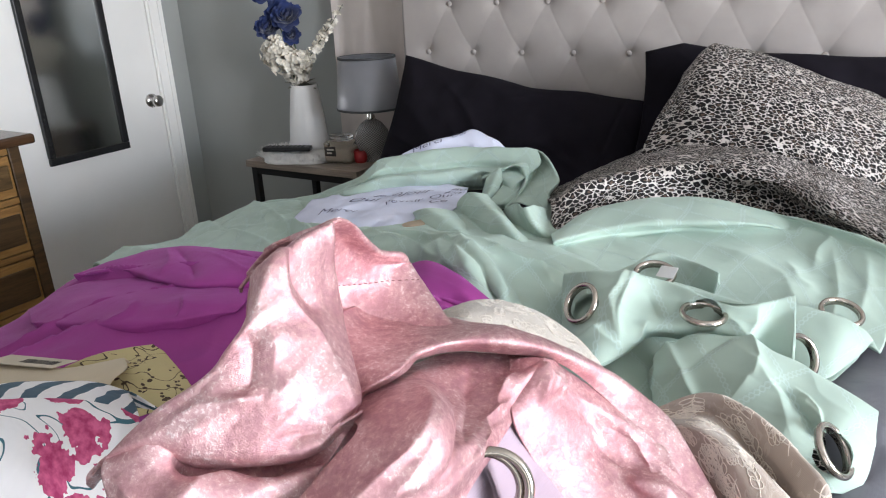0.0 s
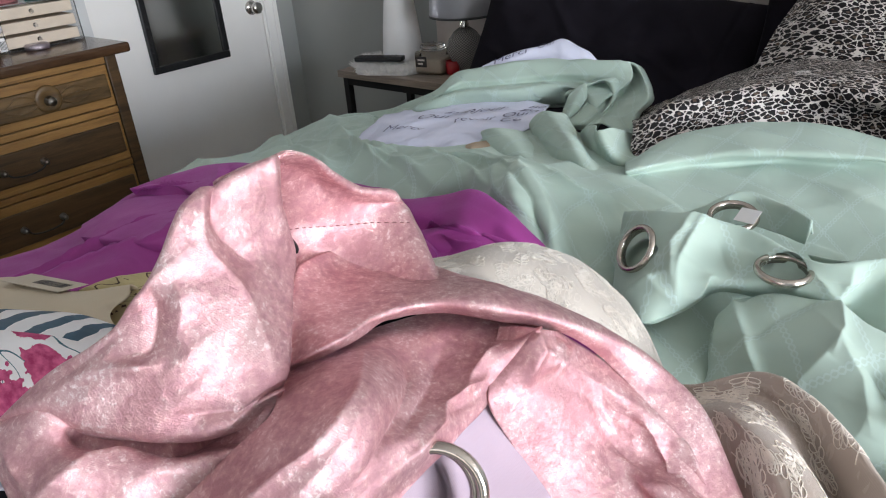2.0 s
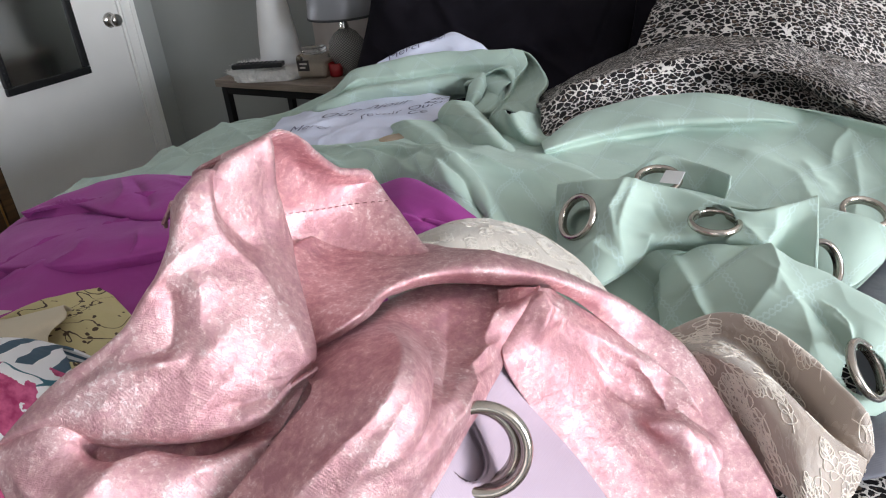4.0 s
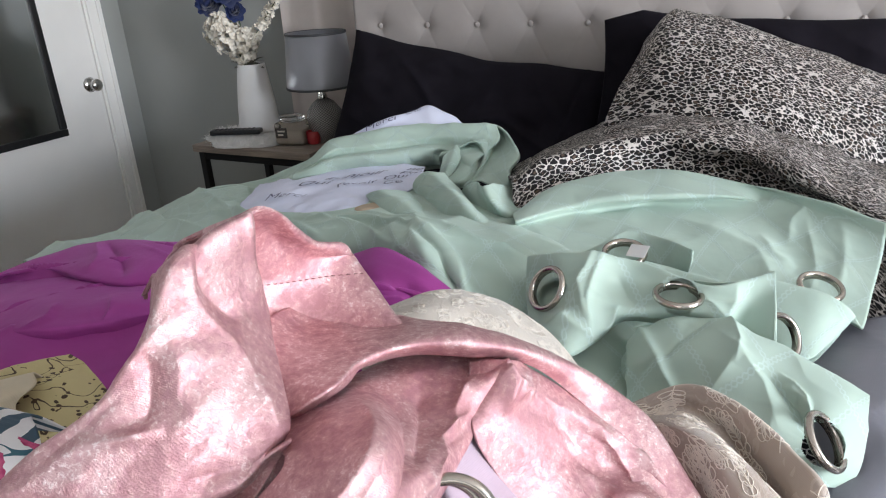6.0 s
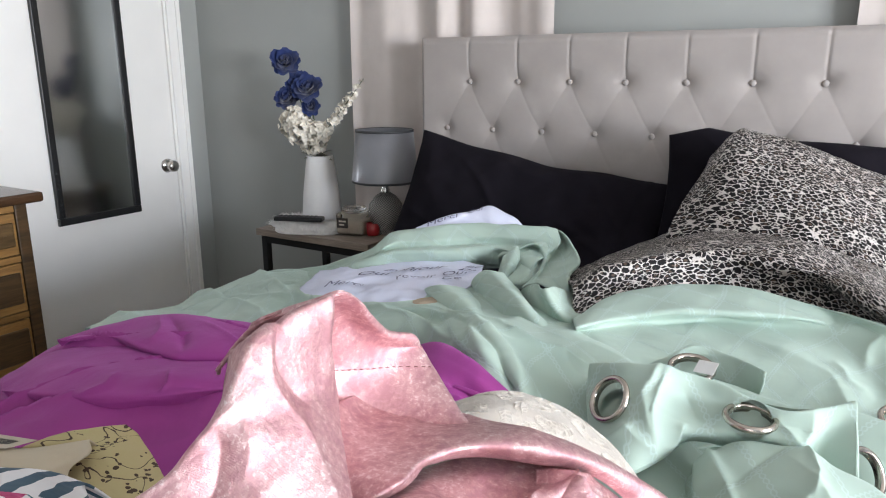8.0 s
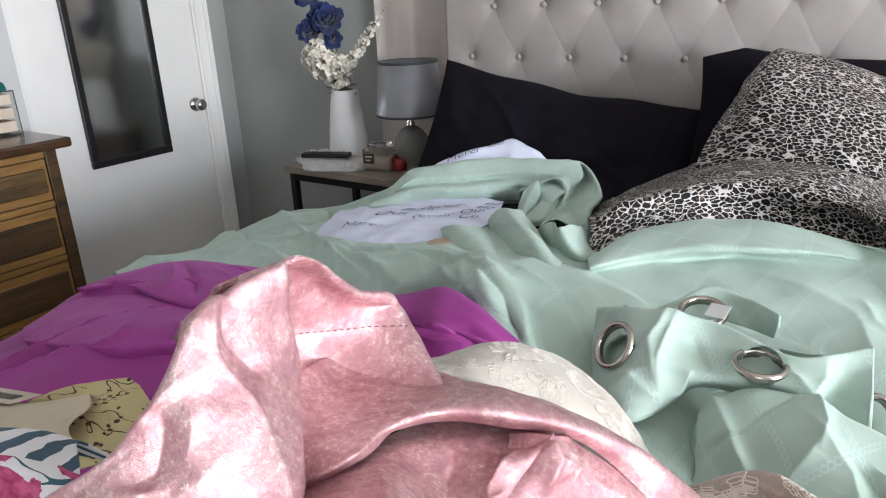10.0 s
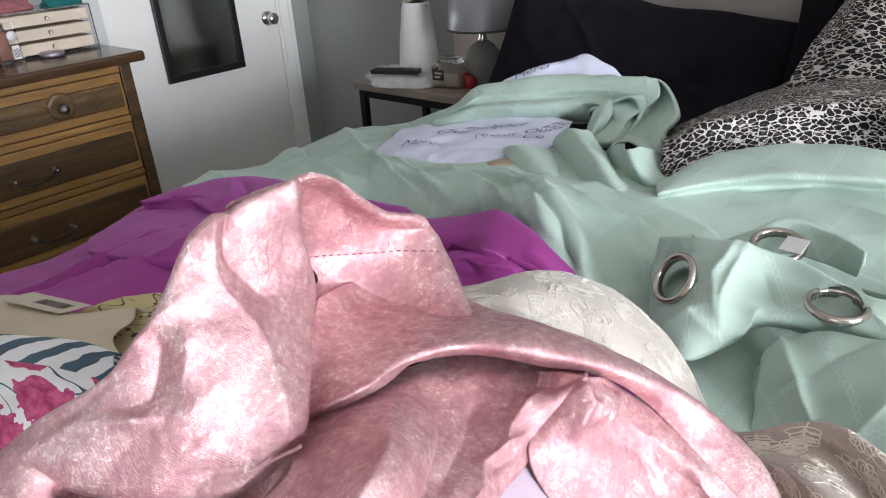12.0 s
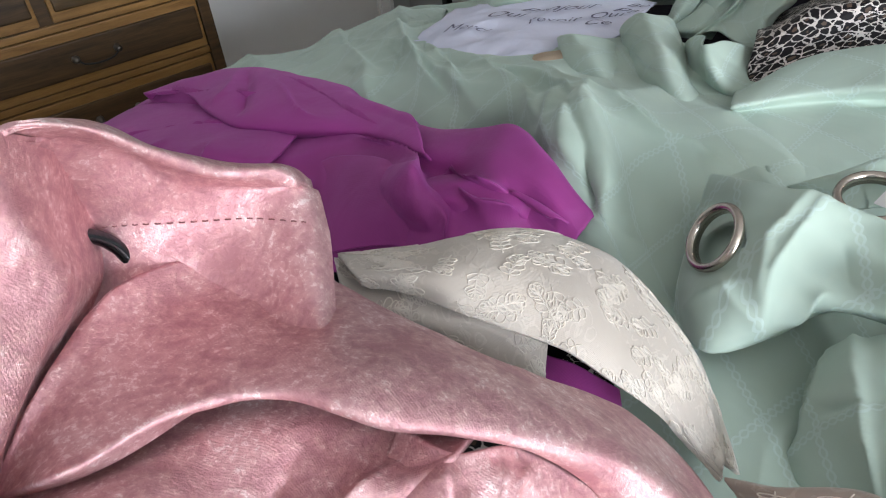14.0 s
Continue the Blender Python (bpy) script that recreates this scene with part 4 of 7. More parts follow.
TAUPE = [
    rail((0.027, 1.023, 0.878), (0.051, 1.027, 0.89), (0.099, 1.042, 0.915), (0.142, 1.022, 0.922), (0.175, 1, 0.917), (0.202, 0.976, 0.91), (0.224, 0.952, 0.902), (0.234, 0.94, 0.875)),
    rail((0.027, 0.993, 0.918), (0.051, 0.997, 0.93), (0.099, 1.012, 0.955), (0.142, 0.992, 0.962), (0.175, 0.97, 0.957), (0.202, 0.946, 0.95), (0.224, 0.922, 0.942), (0.234, 0.91, 0.915)),
    rail((0.037, 0.988, 0.918), (0.061, 0.992, 0.93), (0.104, 0.999, 0.95), (0.143, 0.982, 0.95), (0.171, 0.96, 0.937), (0.196, 0.933, 0.927), (0.216, 0.908, 0.93), (0.232, 0.904, 0.91)),
    rail((0.047, 0.981, 0.918), (0.07, 0.985, 0.93), (0.107, 0.99, 0.94), (0.141, 0.977, 0.932), (0.165, 0.958, 0.915), (0.189, 0.936, 0.905), (0.208, 0.907, 0.92), (0.231, 0.905, 0.905)),
    rail((0.057, 0.947, 0.936), (0.08, 0.95, 0.948), (0.106, 0.927, 0.966), (0.137, 0.911, 0.97), (0.165, 0.896, 0.965), (0.184, 0.881, 0.957), (0.205, 0.875, 0.942), (0.228, 0.888, 0.922)),
    rail((0.065, 0.931, 0.933), (0.087, 0.934, 0.945), (0.114, 0.913, 0.962), (0.144, 0.884, 0.972), (0.169, 0.869, 0.968), (0.187, 0.858, 0.958), (0.203, 0.856, 0.944), (0.226, 0.877, 0.915)),
    rail((0.085, 0.896, 0.923), (0.106, 0.899, 0.935), (0.13, 0.887, 0.945), (0.153, 0.862, 0.955), (0.172, 0.848, 0.95), (0.187, 0.84, 0.94), (0.203, 0.842, 0.92), (0.221, 0.867, 0.89)),
    rail((0.12, 0.868, 0.888), (0.139, 0.872, 0.9), (0.158, 0.855, 0.91), (0.176, 0.837, 0.915), (0.188, 0.829, 0.91), (0.198, 0.825, 0.9), (0.209, 0.831, 0.88), (0.221, 0.843, 0.86)),
]
FLORAL = [
    rail((-0.632, 0.533, 0.97), (-0.576, 0.594, 0.98), (-0.527, 0.631, 0.985), (-0.478, 0.66, 0.985), (-0.438, 0.686, 0.98), (-0.416, 0.716, 0.96)),
    rail((-0.632, 0.503, 1.01), (-0.576, 0.564, 1.02), (-0.527, 0.601, 1.025), (-0.478, 0.63, 1.025), (-0.438, 0.656, 1.02), (-0.416, 0.686, 1)),
    rail((-0.548, 0.494, 1.025), (-0.497, 0.549, 1.035), (-0.454, 0.581, 1.04), (-0.411, 0.603, 1.04), (-0.382, 0.626, 1.03), (-0.365, 0.657, 1)),
    rail((-0.495, 0.483, 1.02), (-0.445, 0.535, 1.03), (-0.413, 0.563, 1.035), (-0.385, 0.584, 1.03), (-0.371, 0.605, 1.01), (-0.339, 0.629, 0.98)),
    rail((-0.448, 0.468, 1), (-0.395, 0.516, 1.01), (-0.379, 0.542, 1.015), (-0.371, 0.562, 1.005), (-0.358, 0.579, 0.98), (-0.316, 0.6, 0.95)),
    rail((-0.426, 0.45, 0.96), (-0.367, 0.496, 0.97), (-0.365, 0.522, 0.97), (-0.345, 0.54, 0.96), (-0.319, 0.554, 0.94), (-0.268, 0.572, 0.92)),
]
BEIGE = [
    rail((-0.787, 0.638, 0.925), (-0.719, 0.704, 0.932), (-0.653, 0.73, 0.935), (-0.588, 0.74, 0.935), (-0.53, 0.78, 0.944)),
    rail((-0.787, 0.618, 0.955), (-0.719, 0.684, 0.962), (-0.653, 0.71, 0.965), (-0.588, 0.72, 0.965), (-0.53, 0.76, 0.974)),
    rail((-0.71, 0.601, 0.968), (-0.635, 0.658, 0.975), (-0.573, 0.687, 0.98), (-0.524, 0.708, 0.982), (-0.495, 0.739, 0.982)),
    rail((-0.656, 0.585, 0.965), (-0.586, 0.639, 0.972), (-0.535, 0.67, 0.976), (-0.506, 0.691, 0.976), (-0.495, 0.714, 0.97)),
    rail((-0.634, 0.57, 0.94), (-0.567, 0.625, 0.95), (-0.522, 0.657, 0.95), (-0.503, 0.683, 0.95), (-0.486, 0.715, 0.945)),
]
YELLOW = [
    rail((-0.633, 0.722, 0.945), (-0.592, 0.757, 0.962), (-0.562, 0.781, 0.968), (-0.543, 0.812, 0.965)),
    rail((-0.608, 0.73, 0.945), (-0.567, 0.755, 0.96), (-0.542, 0.777, 0.962), (-0.525, 0.814, 0.955)),
    rail((-0.555, 0.718, 0.945), (-0.52, 0.745, 0.955), (-0.499, 0.766, 0.955), (-0.491, 0.805, 0.945)),
    rail((-0.491, 0.689, 0.93), (-0.46, 0.718, 0.94), (-0.44, 0.745, 0.94), (-0.429, 0.782, 0.93)),
]
STRIPED = [
    rail((-0.37, 0.504, 0.96), (-0.345, 0.534, 0.96), (-0.315, 0.551, 0.96), (-0.299, 0.557, 0.945)),
    rail((-0.37, 0.474, 1), (-0.345, 0.504, 1), (-0.315, 0.521, 1), (-0.299, 0.527, 0.985)),
    rail((-0.312, 0.465, 1.01), (-0.277, 0.492, 1.015), (-0.254, 0.507, 1.01), (-0.254, 0.516, 0.99)),
    rail((-0.273, 0.45, 0.99), (-0.245, 0.476, 0.99), (-0.236, 0.49, 0.985), (-0.25, 0.503, 0.965)),
    rail((-0.26, 0.431, 0.96), (-0.229, 0.459, 0.96), (-0.238, 0.476, 0.95), (-0.252, 0.496, 0.94)),
]
SATIN = [
    rail((0.217, 1.363, 0.865), (0.27, 1.375, 0.875), (0.336, 1.41, 0.88), (0.418, 1.458, 0.88)),
    rail((0.218, 1.254, 0.865), (0.27, 1.244, 0.88), (0.329, 1.266, 0.885), (0.41, 1.327, 0.88)),
    rail((0.225, 1.13, 0.865), (0.271, 1.126, 0.878), (0.325, 1.162, 0.88), (0.404, 1.221, 0.88)),
    rail((0.231, 1.02, 0.86), (0.268, 1.025, 0.87), (0.317, 1.066, 0.875), (0.395, 1.13, 0.875)),
    rail((0.224, 0.947, 0.845), (0.26, 0.966, 0.85), (0.302, 1.01, 0.855), (0.39, 1.084, 0.86)),
]
LEOPARD_COVER = [
    rail((-0.484, 2.037, 0.84), (-0.416, 2.218, 0.87), (-0.319, 2.377, 0.90), (-0.193, 2.445, 0.94), (-0.045, 2.445, 0.96), (0.085, 2.324, 0.96), (0.217, 2.108, 0.95), (0.415, 1.848, 0.93)),
    rail((-0.378, 1.775, 0.90), (-0.312, 1.878, 0.93), (-0.222, 1.967, 0.965), (-0.118, 2, 0.995), (-0, 1.988, 1.01), (0.101, 1.937, 1), (0.209, 1.763, 0.98), (0.378, 1.603, 0.95)),
    rail((-0.318, 1.632, 0.945), (-0.26, 1.712, 0.975), (-0.18, 1.799, 0.99), (-0.088, 1.837, 1), (0.019, 1.825, 1), (0.11, 1.785, 0.99), (0.209, 1.676, 0.965), (0.369, 1.518, 0.93)),
    rail((-0.284, 1.56, 0.92), (-0.238, 1.69, 0.925), (-0.158, 1.768, 0.935), (-0.069, 1.822, 0.935), (0.024, 1.834, 0.935), (0.114, 1.825, 0.93), (0.215, 1.743, 0.925), (0.367, 1.473, 0.9)),
    rail((-0.257, 1.555, 0.86), (-0.185, 1.598, 0.86), (-0.103, 1.648, 0.86), (-0.008, 1.673, 0.86), (0.088, 1.643, 0.86), (0.159, 1.56, 0.86), (0.247, 1.487, 0.86), (0.384, 1.356, 0.85)),
]
LEOPARD_PILLOW = [
    rail((-0.212, 2.42, 1.075), (-0.15, 2.42, 1.143), (-0.099, 2.42, 1.139), (0.01, 2.42, 1.111), (0.128, 2.42, 1.066), (0.212, 2.42, 1.039), (0.389, 2.42, 0.977)),
    rail((-0.212, 2.36, 1.135), (-0.15, 2.36, 1.203), (-0.099, 2.36, 1.199), (0.01, 2.36, 1.171), (0.128, 2.36, 1.126), (0.212, 2.36, 1.099), (0.389, 2.36, 1.037)),
    rail((-0.21, 2.27, 1.095), (-0.152, 2.24, 1.145), (-0.065, 2.23, 1.145), (0.037, 2.22, 1.126), (0.146, 2.22, 1.088), (0.238, 2.22, 1.058), (0.393, 2.24, 0.995)),
    rail((-0.245, 2.2, 1.027), (-0.142, 2.15, 1.059), (-0.039, 2.13, 1.065), (0.063, 2.12, 1.057), (0.165, 2.12, 1.029), (0.254, 2.13, 0.988), (0.405, 2.16, 0.916)),
    rail((-0.267, 2.14, 0.939), (-0.136, 2.08, 0.981), (-0.017, 2.05, 0.995), (0.086, 2.04, 0.991), (0.184, 2.03, 0.964), (0.272, 2.04, 0.902), (0.418, 2.08, 0.819)),
]
GREEN_UNDER = [
    rail((-0.338, 1.509, 0.9), (-0.22, 1.451, 0.9), (-0.124, 1.423, 0.915), (-0.037, 1.398, 0.90), (0.088, 1.39, 0.88)),
    rail((-0.241, 1.325, 0.9), (-0.156, 1.294, 0.91), (-0.085, 1.284, 0.905), (-0.011, 1.278, 0.885), (0.101, 1.278, 0.875)),
    rail((-0.166, 1.18, 0.895), (-0.098, 1.169, 0.885), (-0.038, 1.171, 0.885), (0.017, 1.182, 0.88), (0.115, 1.168, 0.865)),
    rail((-0.11, 1.073, 0.88), (-0.048, 1.079, 0.88), (0.001, 1.103, 0.875), (0.052, 1.11, 0.865), (0.132, 1.081, 0.855)),
    rail((-0.068, 0.975, 0.86), (-0.007, 0.985, 0.86), (0.042, 1.009, 0.855), (0.093, 1.023, 0.85), (0.153, 0.994, 0.845)),
]
PINK_LINING_BACK = [
    rail((-0.026, 0.732, 1.044), (-0.022, 0.767, 1.025), (-0.009, 0.797, 1.003)),
    rail((-0.018, 0.659, 1.051), (-0.01, 0.719, 1.016), (0.007, 0.79, 0.972)),
    rail((-0.027, 0.615, 1.031), (0.003, 0.683, 0.999), (0.04, 0.781, 0.944)),
    rail((-0.028, 0.582, 1.001), (0.018, 0.655, 0.973), (0.086, 0.767, 0.915)),
]
PURPLE_TAIL = [
    rail((-0.139, 0.959, 0.955), (-0.106, 0.97, 0.955), (-0.084, 0.982, 0.95), (-0.06, 0.999, 0.93)),
    rail((-0.113, 0.943, 0.95), (-0.091, 0.957, 0.95), (-0.067, 0.968, 0.94), (-0.045, 0.985, 0.92)),
    rail((-0.093, 0.944, 0.925), (-0.069, 0.953, 0.925), (-0.047, 0.962, 0.915), (-0.029, 0.984, 0.89)),
    rail((-0.072, 0.944, 0.9), (-0.049, 0.953, 0.9), (-0.029, 0.965, 0.89), (-0.015, 0.98, 0.87)),
]
GREEN_BAND_BACK = [
    rail((-0.145, 1.28, 0.928), (-0.093, 1.257, 0.949), (-0.038, 1.262, 0.949), (0.007, 1.269, 0.947), (0.062, 1.249, 0.942), (0.105, 1.241, 0.94), (0.143, 1.258, 0.947), (0.169, 1.273, 0.954)),
    rail((-0.145, 1.255, 0.958), (-0.093, 1.232, 0.979), (-0.038, 1.237, 0.979), (0.007, 1.244, 0.977), (0.062, 1.224, 0.972), (0.105, 1.216, 0.97), (0.143, 1.233, 0.977), (0.169, 1.248, 0.984)),
    rail((-0.139, 1.231, 0.936), (-0.089, 1.206, 0.957), (-0.037, 1.217, 0.962), (0.009, 1.224, 0.96), (0.064, 1.214, 0.954), (0.107, 1.214, 0.952), (0.144, 1.23, 0.954), (0.173, 1.229, 0.962)),
    rail((-0.127, 1.197, 0.924), (-0.079, 1.168, 0.94), (-0.033, 1.19, 0.947), (0.01, 1.2, 0.944), (0.064, 1.2, 0.938), (0.105, 1.208, 0.937), (0.143, 1.221, 0.932), (0.177, 1.199, 0.937)),
    rail((-0.112, 1.162, 0.91), (-0.063, 1.13, 0.922), (-0.026, 1.159, 0.932), (0.007, 1.183, 0.93), (0.061, 1.206, 0.922), (0.102, 1.215, 0.922), (0.142, 1.209, 0.917), (0.18, 1.165, 0.917)),
    rail((-0.101, 1.141, 0.89), (-0.047, 1.101, 0.904), (-0.02, 1.146, 0.907), (0.002, 1.195, 0.914), (0.056, 1.219, 0.907), (0.099, 1.23, 0.902), (0.14, 1.214, 0.897), (0.181, 1.18, 0.892)),
]
PURPLE_FLAP = [
    rail((-1.032, 1.068, 0.815), (-1.007, 1.128, 0.825), (-0.954, 1.184, 0.838), (-0.899, 1.215, 0.845), (-0.823, 1.24, 0.845), (-0.721, 1.263, 0.842), (-0.667, 1.247, 0.844), (-0.527, 1.237, 0.859)),
    rail((-1.032, 1.018, 0.895), (-1.007, 1.078, 0.905), (-0.954, 1.134, 0.918), (-0.899, 1.165, 0.925), (-0.823, 1.19, 0.925), (-0.721, 1.213, 0.922), (-0.667, 1.197, 0.924), (-0.527, 1.187, 0.939)),
    rail((-1.009, 1.02, 0.9), (-0.943, 1.052, 0.915), (-0.862, 1.078, 0.93), (-0.79, 1.09, 0.938), (-0.722, 1.107, 0.938), (-0.657, 1.123, 0.936), (-0.581, 1.158, 0.937), (-0.468, 1.153, 0.947)),
    rail((-1.013, 1.043, 0.9), (-0.912, 1.047, 0.915), (-0.822, 1.036, 0.922), (-0.747, 1.037, 0.925), (-0.71, 1.049, 0.926), (-0.637, 1.085, 0.928), (-0.544, 1.13, 0.933), (-0.43, 1.126, 0.942)),
    rail((-1.013, 1.055, 0.878), (-0.912, 1.059, 0.893), (-0.822, 1.048, 0.9), (-0.747, 1.049, 0.903), (-0.71, 1.061, 0.904), (-0.637, 1.097, 0.906), (-0.544, 1.142, 0.911), (-0.43, 1.138, 0.92)),
]
PURPLE_MIDDLE = [
    rail((-1.007, 0.907, 0.875), (-1.011, 0.965, 0.885), (-0.994, 1.025, 0.89), (-0.93, 1.08, 0.895), (-0.803, 1.096, 0.9), (-0.695, 1.133, 0.905)),
    rail((-0.956, 0.882, 0.89), (-0.908, 0.917, 0.908), (-0.827, 0.941, 0.922), (-0.74, 0.965, 0.928), (-0.674, 0.993, 0.928), (-0.606, 1.038, 0.922)),
    rail((-0.929, 0.867, 0.893), (-0.81, 0.878, 0.915), (-0.736, 0.899, 0.922), (-0.683, 0.932, 0.922), (-0.644, 0.967, 0.92), (-0.6, 1.01, 0.915)),
    rail((-0.921, 0.863, 0.89), (-0.796, 0.869, 0.91), (-0.715, 0.893, 0.915), (-0.673, 0.924, 0.915), (-0.644, 0.957, 0.912), (-0.609, 1.007, 0.907)),
    rail((-0.921, 0.873, 0.868), (-0.796, 0.879, 0.888), (-0.715, 0.903, 0.893), (-0.673, 0.934, 0.893), (-0.644, 0.967, 0.89), (-0.609, 1.017, 0.885)),
]
PURPLE_PLEAT = [
    rail((-0.567, 1.058, 0.906), (-0.531, 1.028, 0.889), (-0.496, 0.998, 0.871), (-0.468, 0.973, 0.858)),
    rail((-0.549, 1.076, 0.917), (-0.51, 1.048, 0.902), (-0.476, 1.016, 0.884), (-0.448, 0.991, 0.866)),
    rail((-0.503, 1.087, 0.93), (-0.452, 1.061, 0.93), (-0.417, 1.036, 0.914), (-0.402, 1.014, 0.885)),
    rail((-0.46, 1.094, 0.936), (-0.409, 1.067, 0.944), (-0.38, 1.048, 0.93), (-0.374, 1.032, 0.891)),
    rail((-0.44, 1.091, 0.933), (-0.393, 1.067, 0.937), (-0.368, 1.051, 0.921), (-0.364, 1.036, 0.886)),
    rail((-0.438, 1.093, 0.916), (-0.383, 1.065, 0.918), (-0.365, 1.055, 0.899), (-0.357, 1.037, 0.873)),
]
PURPLE_LAYER = [
    rail((-0.423, 1.107, 0.921), (-0.506, 1.227, 0.849), (-0.321, 1.137, 0.938), (-0.343, 1.227, 0.856)),
    rail((-0.391, 1.089, 0.934), (-0.365, 1.123, 0.939), (-0.304, 1.127, 0.945), (-0.258, 1.139, 0.928)),
    rail((-0.358, 1.08, 0.935), (-0.32, 1.109, 0.945), (-0.277, 1.131, 0.939), (-0.23, 1.141, 0.924)),
    rail((-0.348, 1.079, 0.924), (-0.306, 1.1, 0.933), (-0.272, 1.127, 0.925), (-0.297, 1.214, 0.848)),
    rail((-0.351, 1.078, 0.91), (-0.313, 1.104, 0.912), (-0.274, 1.129, 0.907), (-0.231, 1.14, 0.907)),
]
# crease lines over the cloths: points in (u, v), height, width, kind
GREEN_BASE_CREASES = [
    ([(0.28, 0.21), (0.38, 0.38), (0.52, 0.61)], 0.016, 0.05, 1),
    ([(0.56, 0.43), (0.59, 0.67), (0.6, 0.89)], -0.014, 0.02, 0),
    ([(0.56, 0.34), (0.62, 0.64), (0.63, 0.86)], 0.01, 0.035, 0),
    ([(0.55, 0.4), (0.56, 0.62), (0.57, 0.76)], 0.014, 0.045, -1),
    ([(0.09, 0.21), (0.16, 0.33), (0.19, 0.52)], -0.012, 0.025, 0),
    ([(0.15, 0.22), (0.25, 0.3), (0.33, 0.49)], 0.012, 0.04, 1),
    ([(0.13, 0.41), (0.2, 0.35), (0.33, 0.31)], 0.008, 0.03, 1),
    ([(0, 0.32), (0.154, 0.3), (0.274, 0.4), (0.386, 0.6)], 0.016, 0.03, 0),
    ([(0.009, 0.25), (0.24, 0.4), (0.351, 0.6)], -0.01, 0.03, 0),
    ([(0.514, 0.32), (0.591, 0.66), (0.591, 0.94)], -0.012, 0.02, 0),
    ([(0.48, 0.35), (0.549, 0.7), (0.549, 0.92)], 0.012, 0.03, 0),
    ([(0.326, 0.24), (0.48, 0.31), (0.643, 0.31), (0.763, 0.39)], 0.012, 0.03, 0),
    ([(0, 0.66), (0.051, 0.6), (0.154, 0.61)], 0.008, 0.03, 0),
]
GREEN_RIGHT_CREASES = [
    ([(0.5, 0.34), (0.61, 0.3), (0.86, 0.08)], -0.007, 0.02, 0),
    ([(0.18, 0.44), (0.31, 0.42), (0.45, 0.38)], -0.008, 0.02, 0),
    ([(0.62, 0.52), (0.66, 0.61), (0.75, 0.64)], 0.006, 0.03, 0),
    ([(0.84, 0.16), (0.75, 0.4), (0.71, 0.55)], 0.007, 0.03, 0),
    ([(0.9, 0.24), (0.92, 0.5), (0.91, 0.66)], 0.006, 0.03, 0),
]
GREEN_TAIL_CREASES = [
    ([(0.45, 0.42), (0.39, 0.69), (0.35, 0.9)], 0.008, 0.05, 0),
    ([(0.5, 0.46), (0.68, 0.59), (0.72, 0.7), (0.71, 0.91)], -0.013, 0.05, 0),
    ([(0.62, 0.51), (0.75, 0.55)], 0.006, 0.03, 0),
    ([(0.08, 0.35), (0.09, 0.7), (0.12, 0.91)], -0.01, 0.03, 0),
    ([(0.35, 0.08), (0.45, 0.39), (0.44, 0.54)], 0.008, 0.03, 0),
]
GREEN_BAND_CREASES = [
    ([(0.3, 0.11), (0.26, 0.64), (0.25, 1.0)], 0.01, 0.03, 0),
    ([(0.2, 0.69), (0.11, 0.78), (0.04, 0.96)], 0.006, 0.03, 0),
    ([(0.36, 0.38), (0.45, 0.69)], -0.005, 0.03, 0),
    ([(0.66, 0.28), (0.74, 0.55), (0.84, 0.76)], 0.005, 0.04, 0),
    ([(0.15, 0.66), (0.2, 0.81), (0.28, 1.0)], 0.006, 0.03, 0),
]
PINK_FRONT_CREASES = [
    ([(0.44, 0.06), (0.55, 0.25), (0.56, 0.38), (0.49, 0.62)], -0.008, 0.05, 0),
    ([(0.35, 0.11), (0.34, 0.3), (0.24, 0.49), (0.16, 0.7)], 0.008, 0.06, 0),
    ([(0.94, 0.31), (0.74, 0.39), (0.82, 0.65)], 0.006, 0.04, 0),
]
PINK_SIDE_CREASES = [
    ([(0.51, 0.65), (0.71, 0.64), (0.82, 0.69)], 0.009, 0.05, 0),
    ([(0.66, 0.21), (0.66, 0.41), (0.39, 0.65)], -0.008, 0.05, 0),
    ([(0.3, 0.12), (0.34, 0.26)], 0.007, 0.02, 0),
    ([(0.54, 0.04), (0.42, 0.25)], 0.006, 0.02, 0),
    ([(0.91, 0.0), (1.0, 0.21), (0.99, 0.54)], 0.006, 0.05, 0),
]
PINK_HOOD_CREASES = [
    ([(0.288, 0.05), (0.362, 0.25), (0.475, 0.362), (0.56, 0.47)], -0.006, 0.035, 0),
    ([(0.225, 0.038), (0.362, 0.338), (0.5, 0.55), (0.61, 0.67), (0.70, 0.80)], 0.006, 0.05, 0),
    ([(0.188, 0.312), (0.262, 0.575), (0.3, 0.65), (0.312, 0.7)], -0.010, 0.05, 0),
    ([(0.275, 0.425), (0.35, 0.625), (0.462, 0.712)], 0.006, 0.05, 0),
    ([(0.2, 0.7), (0.262, 0.7), (0.362, 0.7)], 0.006, 0.05, 0),
    ([(0.475, 0.8), (0.562, 0.8), (0.688, 0.875)], -0.010, 0.06, 0),
]


# ---- cloth materials ----
def uv_map(n, l, scale=(1, 1, 1), rot=0.0):
    return coords(n, l, scale, (0, 0, rot), "UV")


def wave(n, l, vec, scale, distort=0.0, direction="X", detail=2.0, dscale=1.0, profile="SIN"):
    w = n.new("ShaderNodeTexWave")
    w.bands_direction, w.wave_profile = direction, profile
    for key, value in (("Scale", scale), ("Distortion", distort), ("Detail", detail), ("Detail Scale", dscale)):
        w.inputs[key].default_value = value
    l.new(vec, w.inputs["Vector"])
    return w.outputs["Fac"]


